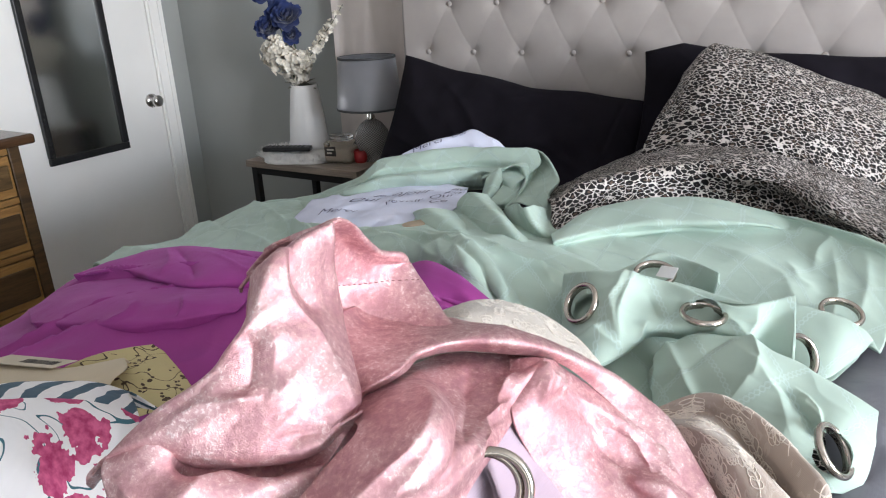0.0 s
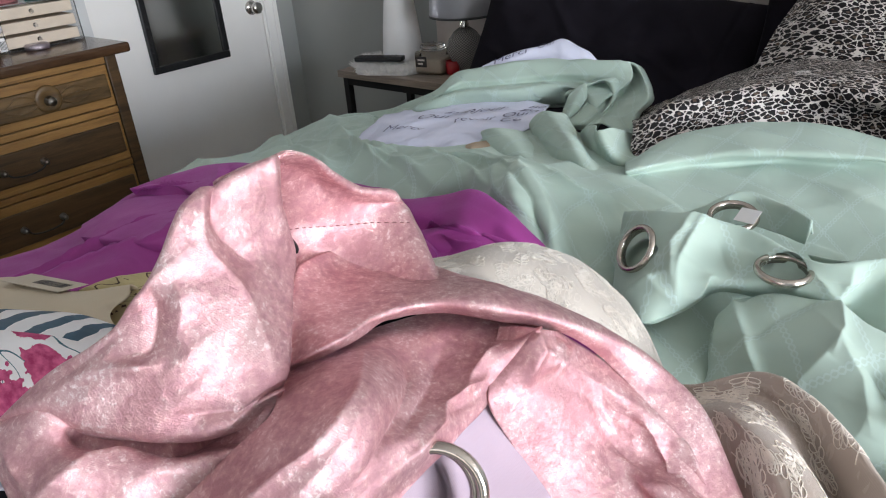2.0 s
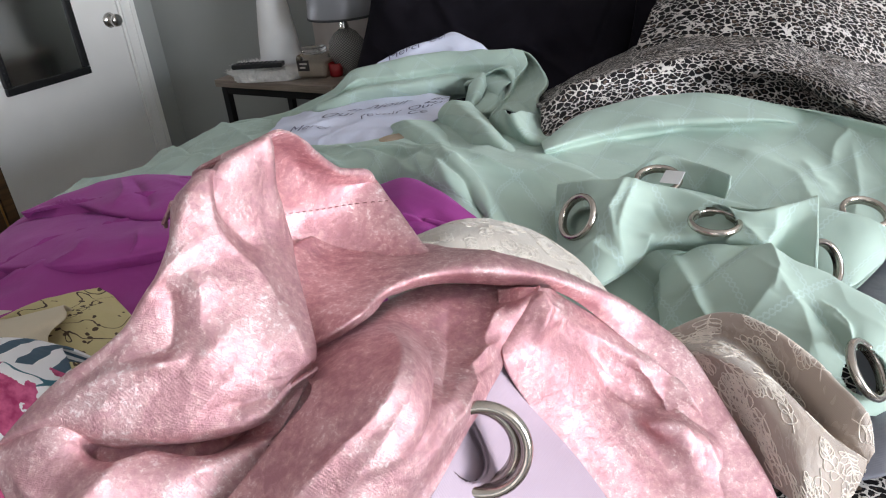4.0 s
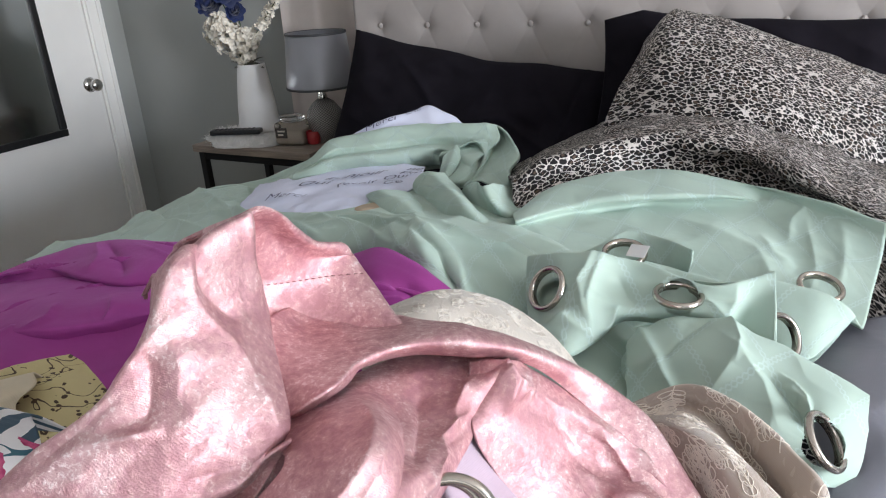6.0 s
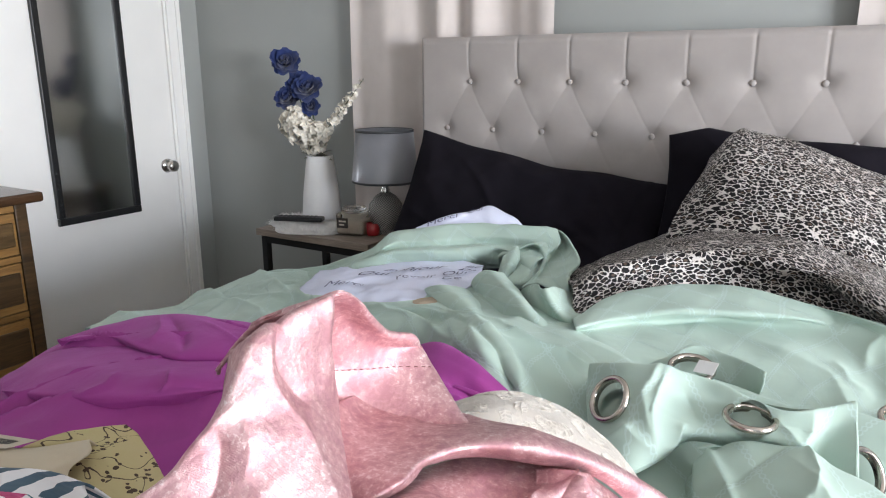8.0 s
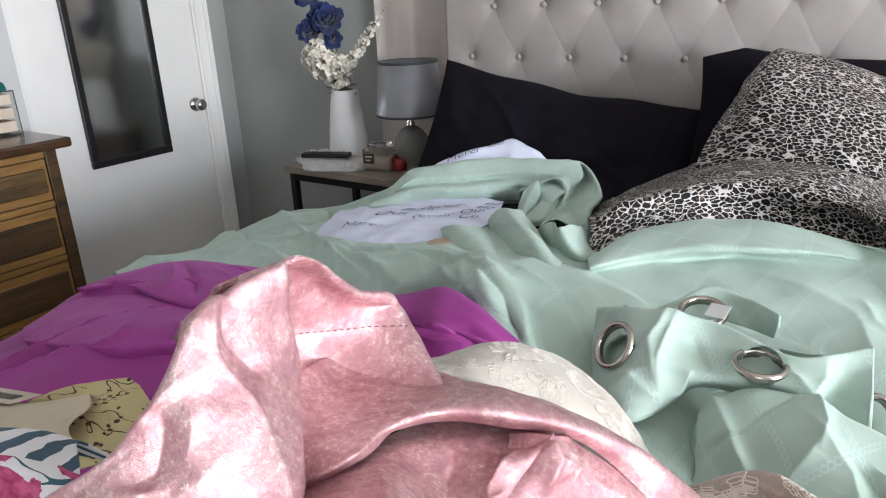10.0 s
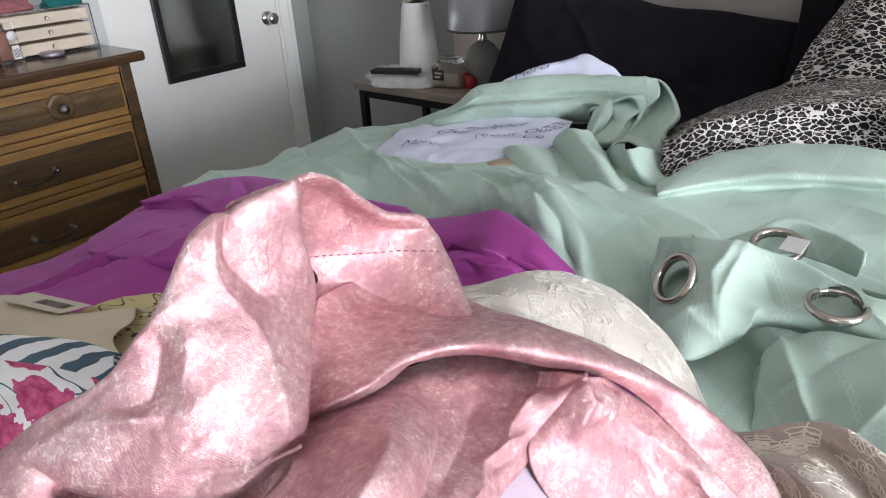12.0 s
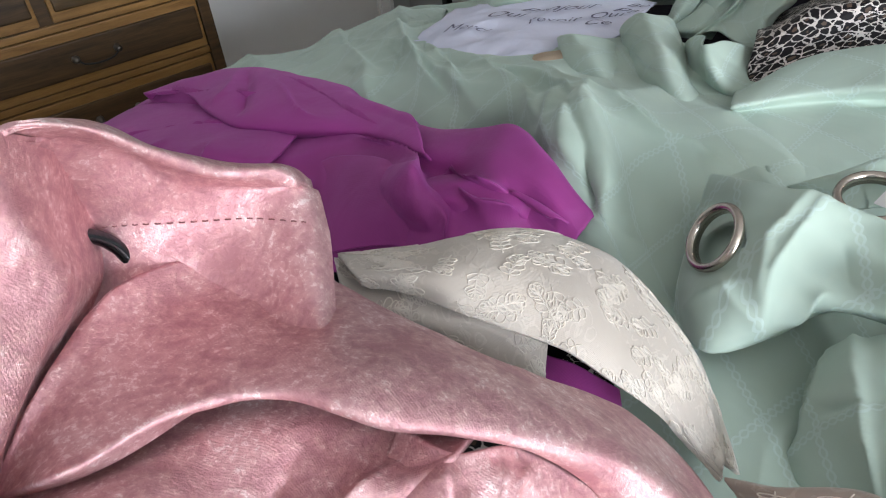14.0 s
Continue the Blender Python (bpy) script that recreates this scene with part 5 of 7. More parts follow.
def voronoi(n, l, vec, scale, feature="F1", rand=1.0):
    v = n.new("ShaderNodeTexVoronoi")
    v.feature = feature
    v.inputs["Scale"].default_value, v.inputs["Randomness"].default_value = scale, rand
    l.new(vec, v.inputs["Vector"])
    return v


def warped(n, l, vec, scale, amount):
    """The vector shifted by noise."""
    t = n.new("ShaderNodeTexNoise")
    t.inputs["Scale"].default_value, t.inputs["Detail"].default_value = scale, 3
    l.new(vec, t.inputs["Vector"])
    s, a = n.new("ShaderNodeVectorMath"), n.new("ShaderNodeVectorMath")
    s.operation, a.operation = "MULTIPLY_ADD", "ADD"
    l.new(t.outputs["Color"], s.inputs[0])
    s.inputs[1].default_value, s.inputs[2].default_value = (amount,) * 3, (-amount / 2,) * 3
    l.new(vec, a.inputs[0]), l.new(s.outputs[0], a.inputs[1])
    return a.outputs[0]


def velvet_pink():
    """Crushed panne velvet: satin sheen over a fine twill, with the glints of flattened pile painted in as pale flecks.
    """
    m, n, l, p = shader("pink_velvet", 0.4, 0.75)
    v = coords(n, l)
    crush = noise_tex(n, l, warped(n, l, v, 130, 0.006), 140, 9, 0.74, 0.2)
    patch = noise_tex(n, l, warped(n, l, v, 40, 0.02), 26, 4, 0.6, 0.3)
    pile = math_node(n, l, "MULTIPLY_ADD", crush, 0.5, math_node(n, l, "MULTIPLY", patch, 0.5))
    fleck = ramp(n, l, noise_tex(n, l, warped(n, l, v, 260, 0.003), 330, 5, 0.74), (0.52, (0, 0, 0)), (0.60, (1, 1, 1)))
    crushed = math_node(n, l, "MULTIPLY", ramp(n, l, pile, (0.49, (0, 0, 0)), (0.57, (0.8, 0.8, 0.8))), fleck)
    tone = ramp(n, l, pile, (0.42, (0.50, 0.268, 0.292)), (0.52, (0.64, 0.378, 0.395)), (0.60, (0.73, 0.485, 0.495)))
    # near-white flecks in the base colour imitate sparkling highlights on the pile
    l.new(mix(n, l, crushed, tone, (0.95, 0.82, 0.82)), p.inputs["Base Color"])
    l.new(ramp(n, l, pile, (0.43, (0.50, 0.50, 0.50)), (0.58, (0.33, 0.33, 0.33))), p.inputs["Roughness"])
    b = bump(n, l, p, patch, 0.2, 0.008)
    b = bump(n, l, p, crush, 0.5, 0.0024, b)
    b = bump(n, l, p, fleck, 0.4, 0.0007, b)
    twill = wave(n, l, uv_map(n, l, (1, 1, 1), 0.9), 260, 0.8, "X", 1.0, 40)
    bump(n, l, p, twill, 0.14, 0.0006, b)
    return m


def chain_green():
    m, n, l, p = shader("sage_green_cloth", 0.62, 0.0)
    p.inputs["Specular IOR Level"].default_value = 0.3
    p.inputs["Sheen Weight"].default_value, p.inputs["Sheen Tint"].default_value = 0.25, (0.85, 1.0, 0.93, 1)
    v = uv_map(n, l)
    big = noise_tex(n, l, v, 5, 4)
    ground = ramp(n, l, big, (0.3, (0.352, 0.448, 0.386)), (0.7, (0.398, 0.504, 0.436)))
    b = bump(n, l, p, noise_tex(n, l, v, 11, 3, 0.5, 0.5), 0.16, 0.02)
    # lattice of embossed chain stitches
    heights = None
    for rot in (0.62, -0.62):
        d = uv_map(n, l, (1, 1, 1), rot)
        sx = n.new("ShaderNodeSeparateXYZ")
        l.new(d, sx.inputs[0])
        cell = math_node(n, l, "ABSOLUTE", math_node(n, l, "SUBTRACT", math_node(n, l, "FRACT", math_node(n, l, "MULTIPLY", sx.outputs[0], 1 / 0.075)), 0.5))
        line = math_node(n, l, "MULTIPLY", cell, 0.075)
        link = math_node(n, l, "MULTIPLY_ADD", math_node(n, l, "ABSOLUTE", math_node(n, l, "SINE", math_node(n, l, "MULTIPLY", sx.outputs[1], 390))), 0.0024, 0.0006)
        ring = math_node(n, l, "LESS_THAN", math_node(n, l, "ABSOLUTE", math_node(n, l, "SUBTRACT", line, link)), 0.0010)
        heights = ring if heights is None else math_node(n, l, "MAXIMUM", heights, ring)
    l.new(mix(n, l, math_node(n, l, "MULTIPLY", heights, 0.6), ground, (0.46, 0.58, 0.55)), p.inputs["Base Color"])
    b = bump(n, l, p, heights, 1.0, 0.002, b)
    bump(n, l, p, noise_tex(n, l, v, 1500, 2), 0.15, 0.0005, b)
    return m


def embroidered(name, ground, thread, scale, rough=0.55):
    """Brocade: raised curling stitches on a satin ground."""
    m, n, l, p = shader(name, rough)
    v = uv_map(n, l)
    motif = None
    for rot, low in ((0.75, 0.50), (-0.6, 0.49)):
        d = warped(n, l, uv_map(n, l, (1, 0.5, 1), rot), scale * 0.6, 0.010)
        dist = voronoi(n, l, d, scale, rand=0.75).outputs["Distance"]
        loop = math_node(n, l, "LESS_THAN", math_node(n, l, "SINE", math_node(n, l, "MULTIPLY", dist, 15.0)), -0.80)
        vein = math_node(n, l, "LESS_THAN", dist, 0.07)
        field = noise_tex(n, l, uv_map(n, l, (1, 1, 1), rot), scale * 0.28, 2)
        here = math_node(n, l, "GREATER_THAN", field, 0.50) if rot > 0 else math_node(n, l, "LESS_THAN", field, low)
        loop = math_node(n, l, "MULTIPLY", math_node(n, l, "MAXIMUM", loop, vein), here)
        motif = loop if motif is None else math_node(n, l, "MAXIMUM", motif, loop)
    var = ramp(n, l, noise_tex(n, l, v, 12, 5), (0.3, tuple(c * 0.88 for c in ground)), (0.7, ground))
    l.new(mix(n, l, motif, var, thread), p.inputs["Base Color"])
    p.inputs["Sheen Weight"].default_value = 0.2
    b = bump(n, l, p, noise_tex(n, l, v, 60, 4), 0.25, 0.004)
    b = bump(n, l, p, motif, 1.0, 0.0022, b)
    bump(n, l, p, wave(n, l, v, 260, 0.4, "Y"), 0.2, 0.0005, b)
    return m


def leopard(name="leopard_print", space="UV"):
    """Black broken rosettes with brown hearts on an off-white ground."""
    m, n, l, p = shader(name, 0.55)
    base = coords(n, l, (1, 1.45, 1), (0, 0, 0.35), space)
    w = warped(n, l, base, 100, 0.007)
    cells, edge = voronoi(n, l, w, 68, rand=0.85), voronoi(n, l, w, 68, "DISTANCE_TO_EDGE", 0.85).outputs["Distance"]
    wobble = noise_tex(n, l, base, 170, 3)
    away = math_node(n, l, "MULTIPLY_ADD", wobble, 0.34, cells.outputs["Distance"])
    gap = math_node(n, l, "GREATER_THAN", edge, math_node(n, l, "MULTIPLY_ADD", wobble, 0.26, -0.075))
    inside = math_node(n, l, "MULTIPLY", math_node(n, l, "LESS_THAN", away, 0.93), gap)
    sep = n.new("ShaderNodeSeparateColor")
    l.new(cells.outputs["Color"], sep.inputs[0])
    core = math_node(n, l, "MULTIPLY", math_node(n, l, "LESS_THAN", away, math_node(n, l, "MULTIPLY_ADD", sep.outputs[0], 0.22, 0.32)), math_node(n, l, "GREATER_THAN", sep.outputs[1], 0.3))
    ground = ramp(n, l, noise_tex(n, l, base, 9, 4), (0.35, (0.50, 0.46, 0.43)), (0.7, (0.64, 0.60, 0.58)))
    l.new(mix(n, l, inside, ground, mix(n, l, core, (0.008, 0.007, 0.008), (0.085, 0.058, 0.044))), p.inputs["Base Color"])
    p.inputs["Specular IOR Level"].default_value = 0.15
    b = bump(n, l, p, noise_tex(n, l, warped(n, l, coords(n, l, (1, 2.2, 1), (0, 0, 0.5), space), 6, 0.1), 16, 4, 0.55, 0.4), 0.5, 0.02)
    bump(n, l, p, noise_tex(n, l, base, 900, 2), 0.2, 0.0006, b)
    return m


def floral():
    m, n, l, p = shader("floral_cotton", 0.7)
    v = uv_map(n, l)
    sx = n.new("ShaderNodeSeparateXYZ")
    l.new(warped(n, l, v, 9, 0.03), sx.inputs[0])
    stripes = math_node(n, l, "GREATER_THAN", wave(n, l, uv_map(n, l, (1, 1, 1), -0.5), 12.5, 1.2, "X", 1.0, 3), 0.55)
    top = math_node(n, l, "LESS_THAN", sx.outputs[1], 0.125)
    cells = voronoi(n, l, warped(n, l, v, 70, 0.02), 25)
    petals = math_node(n, l, "LESS_THAN", math_node(n, l, "ADD", cells.outputs["Distance"], math_node(n, l, "MULTIPLY", noise_tex(n, l, v, 90, 2), 0.35)), 0.62)
    stems = math_node(n, l, "LESS_THAN", math_node(n, l, "ABSOLUTE", math_node(n, l, "SUBTRACT", noise_tex(n, l, v, 14, 1, 0.4, 1.5), 0.5)), 0.012)
    rose = ramp(n, l, noise_tex(n, l, v, 120, 3), (0.35, (0.34, 0.02, 0.11)), (0.65, (0.60, 0.11, 0.24)))
    white = (0.80, 0.79, 0.80)
    low = mix(n, l, petals, mix(n, l, stems, white, (0.04, 0.13, 0.17)), rose)
    up = mix(n, l, stripes, white, (0.055, 0.105, 0.15))
    l.new(mix(n, l, top, low, up), p.inputs["Base Color"])
    b = bump(n, l, p, noise_tex(n, l, v, 18, 3, 0.5, 0.5), 0.3, 0.02)
    bump(n, l, p, noise_tex(n, l, v, 900, 2), 0.2, 0.0006, b)
    return m


def sprigged():
    m, n, l, p = shader("sprigged_cotton", 0.75)
    v = uv_map(n, l)
    dots = math_node(n, l, "LESS_THAN", voronoi(n, l, warped(n, l, v, 80, 0.01), 110).outputs["Distance"], 0.3)
    zone = math_node(n, l, "GREATER_THAN", noise_tex(n, l, v, 28, 2), 0.5)
    twig = math_node(n, l, "LESS_THAN", math_node(n, l, "ABSOLUTE", math_node(n, l, "SUBTRACT", noise_tex(n, l, v, 26, 1, 0.4, 1.0), 0.5)), 0.012)
    ink = math_node(n, l, "MAXIMUM", math_node(n, l, "MULTIPLY", dots, zone), twig)
    l.new(mix(n, l, ink, (0.50, 0.42, 0.22), (0.06, 0.035, 0.02)), p.inputs["Base Color"])
    bump(n, l, p, noise_tex(n, l, v, 30, 4), 0.3, 0.01)
    return m


def striped():
    m, n, l, p = shader("striped_cotton", 0.75)
    v = uv_map(n, l)
    s = wave(n, l, v, 40, 0.5, "Y", 1, 4)
    l.new(ramp(n, l, s, (0.2, (0.40, 0.40, 0.46)), (0.5, (0.52, 0.50, 0.55)), (0.9, (0.47, 0.42, 0.46))), p.inputs["Base Color"])
    bump(n, l, p, wave(n, l, v, 180, 0.6, "Y"), 0.4, 0.001)
    return m


PINK, GREEN, LEOPARD, FLORAL_MAT, SPRIG, STRIPES = velvet_pink(), chain_green(), leopard(), floral(), sprigged(), striped()
CREAM_MAT = embroidered("cream_brocade", (0.51, 0.46, 0.405), (0.54, 0.49, 0.435), 95)
TAUPE_MAT = embroidered("taupe_brocade", (0.40, 0.325, 0.275), (0.43, 0.355, 0.305), 80, 0.45)
PURPLE_MAT = woven("purple_cloth", (0.265, 0.036, 0.20), 0.62, 0.08, 1000, 0.22, (0.8, 0.3, 0.8), 0.15)
LINING_MAT = woven("lilac_lining", (0.40, 0.315, 0.375), 0.6, 0.04, 1200, 0.2, crease=0.06)
SATIN_MAT = woven("grey_satin", (0.16, 0.16, 0.19), 0.4, 0.06, 1200, 0.3, crease=0.2, spec=0.5)
SCRIPT_MAT = woven("white_cotton", (0.66, 0.68, 0.82), 0.8, 0.04, 1000, 0.2, crease=0.3)
TAN_MAT = woven("tan_cotton", (0.38, 0.30, 0.22), 0.8, 0.08, 1000, 0.2)
BEIGE_MAT = woven("beige_wrap", (0.54, 0.46, 0.34), 0.6, 0.06, 900, 0.15, crease=0.15)
NICKEL = plain("brushed_nickel", (0.47, 0.42, 0.375), 0.22, 1.0, var=0.08, scale=40, grain=0.06)
DARK_NICKEL = plain("black_nickel", (0.05, 0.05, 0.055), 0.2, 1.0, var=0.1, scale=40, grain=0.05)


# ---- bedding and curtains on the bed ----
def eyelet(parent, at, name="eyelet", material=None, r=0.031, inner=0.0232):
    """A metal curtain ring pressed into the cloth."""
    w = (r - inner) / 2
    mid = (r + inner) / 2
    prof = [(mid + w * math.cos(a), 0.0045 * math.sin(a)) for a in [2 * math.pi * k / 12 for k in range(13)]]
    bm = lathe(prof, 40)
    lathe([(inner + 0.001, 0.002), (inner + 0.0003, -0.006), (inner + 0.0022, -0.006)], 40, bm)
    c, nrm = Vector(at[0]), Vector(at[1]).normalized()
    ob = part(name, bm, material or NICKEL, parent, "round metal eyelet")
    ob.matrix_basis = Matrix.Translation(c + nrm * 0.002) @ nrm.to_track_quat("Z", "Y").to_matrix().to_4x4()
    return ob


def hole(at):
    return (at[0], 0.0238)


pink = thing("pink_curtain", "crumpled pink crushed velvet curtain heaped on the bed", "curtain")
bm = bmesh.new()
cloth(bm, PINK_HOOD, 150, 150, 0.002, 16, seed=0.3, extra=folds(*PINK_HOOD_CREASES))
KEEP_RIM = {}
cloth(bm, PINK_RIM, 70, 84, 0.0012, 18, seed=1.1, keep=KEEP_RIM)
cloth(bm, PINK_RIDGE, 120, 50, 0.002, 16, seed=2.3)
cloth(bm, PINK_FRONT, 90, 110, 0.0024, 14, seed=3.1, extra=folds(*PINK_FRONT_CREASES, ([(0.42, 0.12), (0.36, 0.4), (0.3, 0.8)], 0.006, 0.10, 0), ([(0.62, 0.1), (0.66, 0.3), (0.6, 0.5)], -0.010, 0.08, 0), ([(0.86, 0.1), (0.8, 0.28), (0.84, 0.44)], 0.007, 0.06, 0)))
cloth(bm, PINK_SIDE, 90, 100, 0.0018, 14, seed=4.2, extra=folds(*PINK_SIDE_CREASES, ([(0.22, 0.02), (0.27, 0.15), (0.2, 0.3)], 0.010, 0.04, 0), ([(0.42, 0.04), (0.4, 0.16), (0.36, 0.24)], 0.008, 0.03, 0), ([(0.62, 0.2), (0.6, 0.42), (0.66, 0.66)], -0.005, 0.09, 0), ([(0.85, 0.1), (0.84, 0.5), (0.86, 0.9)], 0.007, 0.08, 0)))
cloth(bm, PINK_LOW, 90, 90, 0.0022, 14, seed=5.4, extra=folds(
    ([(0.1, 0.5), (0.35, 0.42), (0.7, 0.38)], 0.010, 0.07, 0), ([(0.3, 0.18), (0.55, 0.24), (0.9, 0.2)], -0.012, 0.06, 0), ([(0.05, 0.2), (0.15, 0.5), (0.1, 0.8)], 0.008, 0.06, 0)))
cloth(bm, PINK_HOLLOW, 40, 40, 0.002, 14, seed=6.6)
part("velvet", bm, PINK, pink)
part("lining", cloth(bmesh.new(), PINK_LINING, 110, 150, 0.001, 10, holes=[(GROMMET_H[0], 0.022)], seed=0.7), LINING_MAT, pink, "smooth lilac lining turned outwards")
part("lining", cloth(bmesh.new(), PINK_LINING_BACK, 50, 50, 0.001, 10, seed=1.7), LINING_MAT, pink, "inner layer of lilac lining")
THREAD = plain("dark_thread", (0.20, 0.08, 0.085), 0.8)


def stitches(keep, i0, i1, j, step, material, parent):
    """A row of short stitches along a sheet."""
    bm = bmesh.new()
    for i in range(i0, i1, step):
        (p, n, _, _), (q, _, _, _) = keep[(i, j)], keep[(i + 1, j)]
        n = n if n.y < 0 else -n
        tube(bm, [p + n * 0.0006, p + (q - p) * 0.5 + n * 0.0012, q + n * 0.0006], 0.0004, 5)
    return part("stitching", bm, material, parent, "row of dark stitches along the hem")


stitches(KEEP_RIM, 22, 62, 60, 2, THREAD, pink)
eyelet(pink, GROMMET_H, r=0.031)
eyelet(pink, GROMMET_J, r=0.031)
eyelet(pink, GROMMET_I, material=DARK_NICKEL)

green = thing("green_curtain", "sage green eyelet curtain spread crumpled over the bed", "curtain")
bm = bmesh.new()
cloth(bm, GREEN_BASE, 190, 150, 0.008, 7, seed=0.4, extra=folds(*GREEN_BASE_CREASES, ([(0.043, 0.1), (0.137, 0.27), (0.309, 0.52)], 0.0224, 0.05, 1), ([(0, 0.35), (0.129, 0.45), (0.257, 0.7)], 0.0168, 0.05, 1),
    ([(0.549, 0.28), (0.572, 0.5), (0.6, 0.8)], 0.0168, 0.04, 0), ([(0.257, 0.25), (0.429, 0.33), (0.566, 0.42)], 0.0140, 0.05, -1), ([(0.6, 0.3), (0.729, 0.42), (0.857, 0.45)], 0.0140, 0.04, 1)))
cloth(bm, GREEN_UNDER, 90, 80, 0.008, 9, seed=1.9)
cloth(bm, GREEN_LEFT, 90, 60, 0.010, 7, seed=1.3, extra=folds(([(0.1, 0.1), (0.16, 0.5), (0.3, 0.9)], 0.014, 0.06, 0), ([(0.45, 0.1), (0.5, 0.5), (0.62, 0.9)], 0.016, 0.06, 1), ([(0.75, 0.1), (0.78, 0.5), (0.9, 0.9)], 0.012, 0.05, 0)))
part("cloth", bm, GREEN, green)
bm = bmesh.new()
cloth(bm, GREEN_ROLL, 110, 60, 0.005, 9, seed=2.2)
part("rolled_edge", bm, GREEN, green)
bm = bmesh.new()
cloth(bm, GREEN_LOOP, 80, 70, 0.0025, 12, seed=3.7)
for rails, seed in ((GREEN_PLEAT_ONE, 4.0), (GREEN_PLEAT_TWO, 4.6), (GREEN_PLEAT_THREE, 5.2)):
    cloth(bm, rails, 30, 30, 0.0015, 14, seed=seed)
part("loop", bm, GREEN, green, "loop of cloth with pleats in its hollow")
for rails, seed in ((GREEN_FOLD_LEFT, 4.4), (GREEN_FOLD_MIDDLE, 6.8), (GREEN_FOLD_PEAK, 5.9)):
    part("fold", cloth(bmesh.new(), rails, 80, 60, 0.003, 11, seed=seed), GREEN, green)
green2 = thing("green_curtain", "second sage green curtain with metal eyelets folded over the leopard bedding", "curtain")
bm = bmesh.new()
cloth(bm, GREEN_RIGHT, 130, 110, 0.004, 7, seed=6.1, extra=folds(*GREEN_RIGHT_CREASES, ([(0.2, 0.31), (0.4, 0.31), (0.66, 0.30)], 0.010, 0.05, -1), ([(0.3, 0.45), (0.6, 0.6), (0.75, 0.85)], 0.006, 0.05, 0), ([(0.8, 0.35), (0.83, 0.6), (0.8, 0.9)], 0.005, 0.04, 0), ([(0.1, 0.6), (0.3, 0.75), (0.5, 0.8)], 0.008, 0.05, 1)), holes=[hole(GROMMET_D)])
part("cloth", bm, GREEN, green2)
bm = bmesh.new()
cloth(bm, GREEN_BAND, 160, 80, 0.002, 12, seed=7.2, extra=folds(*GREEN_BAND_CREASES, ([(0.27, 0.1), (0.22, 0.5), (0.25, 0.9)], 0.0140, 0.05, 0), ([(0.4, 0.7), (0.36, 0.85), (0.3, 1.0)], 0.0112, 0.04, 1), ([(0.8, 0.2), (0.76, 0.6), (0.72, 1.0)], 0.0126, 0.05, 0)), holes=[hole(GROMMET_A), hole(GROMMET_C)])
cloth(bm, GREEN_BAND_BACK, 90, 50, 0.002, 12, seed=7.2)
cloth(bm, GREEN_TURN, 50, 40, 0.0015, 12, seed=9.4, holes=[hole(GROMMET_E)])
part("eyelet_band", bm, GREEN, green2, "hemmed band that holds the eyelets")
bm = bmesh.new()
cloth(bm, GREEN_FLAP, 70, 40, 0.0015, 12, seed=8.3, holes=[hole(GROMMET_B)])
part("turned_flap", bm, GREEN, green2)
bm = bmesh.new()
cloth(bm, GREEN_POCKET, 60, 40, 0.0015, 12, seed=5.1)
cloth(bm, GREEN_TAIL, 190, 110, 0.004, 12, seed=10.5, extra=folds(*GREEN_TAIL_CREASES, ([(0.1, 0.12), (0.2, 0.5), (0.3, 0.95)], 0.012, 0.05, 1), ([(0.34, 0.2), (0.24, 0.45), (0.12, 0.85)], -0.010, 0.04, 0), ([(0.1, 0.2), (0.13, 0.6), (0.12, 1.0)], 0.010, 0.05, -1), ([(0.3, 0.3), (0.55, 0.55), (0.62, 0.8)], 0.007, 0.06, 0), ([(0.6, 0.45), (0.72, 0.5), (0.8, 0.7)], 0.006, 0.04, 1)), holes=[hole(GROMMET_G)])
part("lower_fold", bm, GREEN, green2)
tag = boxed((-0.014, -0.010, 0), (0.014, 0.010, 0.0006))
part("care_tag", tag, plain("white_tag", (0.75, 0.74, 0.74), 0.6), green2, "small white care tag", False).matrix_basis = pose(0.0, 1.272, 0.982, 35, -8, -20)
for g in (GROMMET_A, GROMMET_B, GROMMET_C, GROMMET_D, GROMMET_E, GROMMET_F, GROMMET_G):
    eyelet(green2, g)

def purple_mesh():
    bm = cloth(bmesh.new(), PURPLE_TAIL, 40, 40, 0.003, 14, seed=4.4)
    for rails, seed in ((PURPLE_PLEAT, 5.5), (PURPLE_LAYER, 7.7)):
        cloth(bm, rails, 70, 50, 0.002, 12, seed=seed)
    return bm


purple = thing("purple_curtain", "crumpled plain purple curtain on the bed", "curtain")
part("cloth", cloth(purple_mesh(), PURPLE, 190, 130, 0.006, 9, seed=0.9, extra=folds(
    ([(0.16, 0.22), (0.27, 0.32), (0.37, 0.38), (0.5, 0.37)], 0.0315, 0.05, -1), ([(0.0, 0.45), (0.16, 0.5), (0.3, 0.52), (0.42, 0.47)], 0.0270, 0.04, -1), ([(0.0, 0.55), (0.2, 0.6), (0.34, 0.6)], 0.0180, 0.03, 1),
    ([(0.38, 0.25), (0.5, 0.3), (0.62, 0.34)], 0.0225, 0.04, -1), ([(0.55, 0.4), (0.63, 0.55), (0.67, 0.8)], 0.0270, 0.04, 1), ([(0.68, 0.5), (0.76, 0.55), (0.86, 0.52)], 0.0270, 0.04, -1), ([(0.72, 0.62), (0.8, 0.64), (0.9, 0.6)], 0.0225, 0.03, 0), ([(0.6, 0.6), (0.7, 0.75), (0.74, 0.9)], 0.0225, 0.04, 0))), PURPLE_MAT, purple)
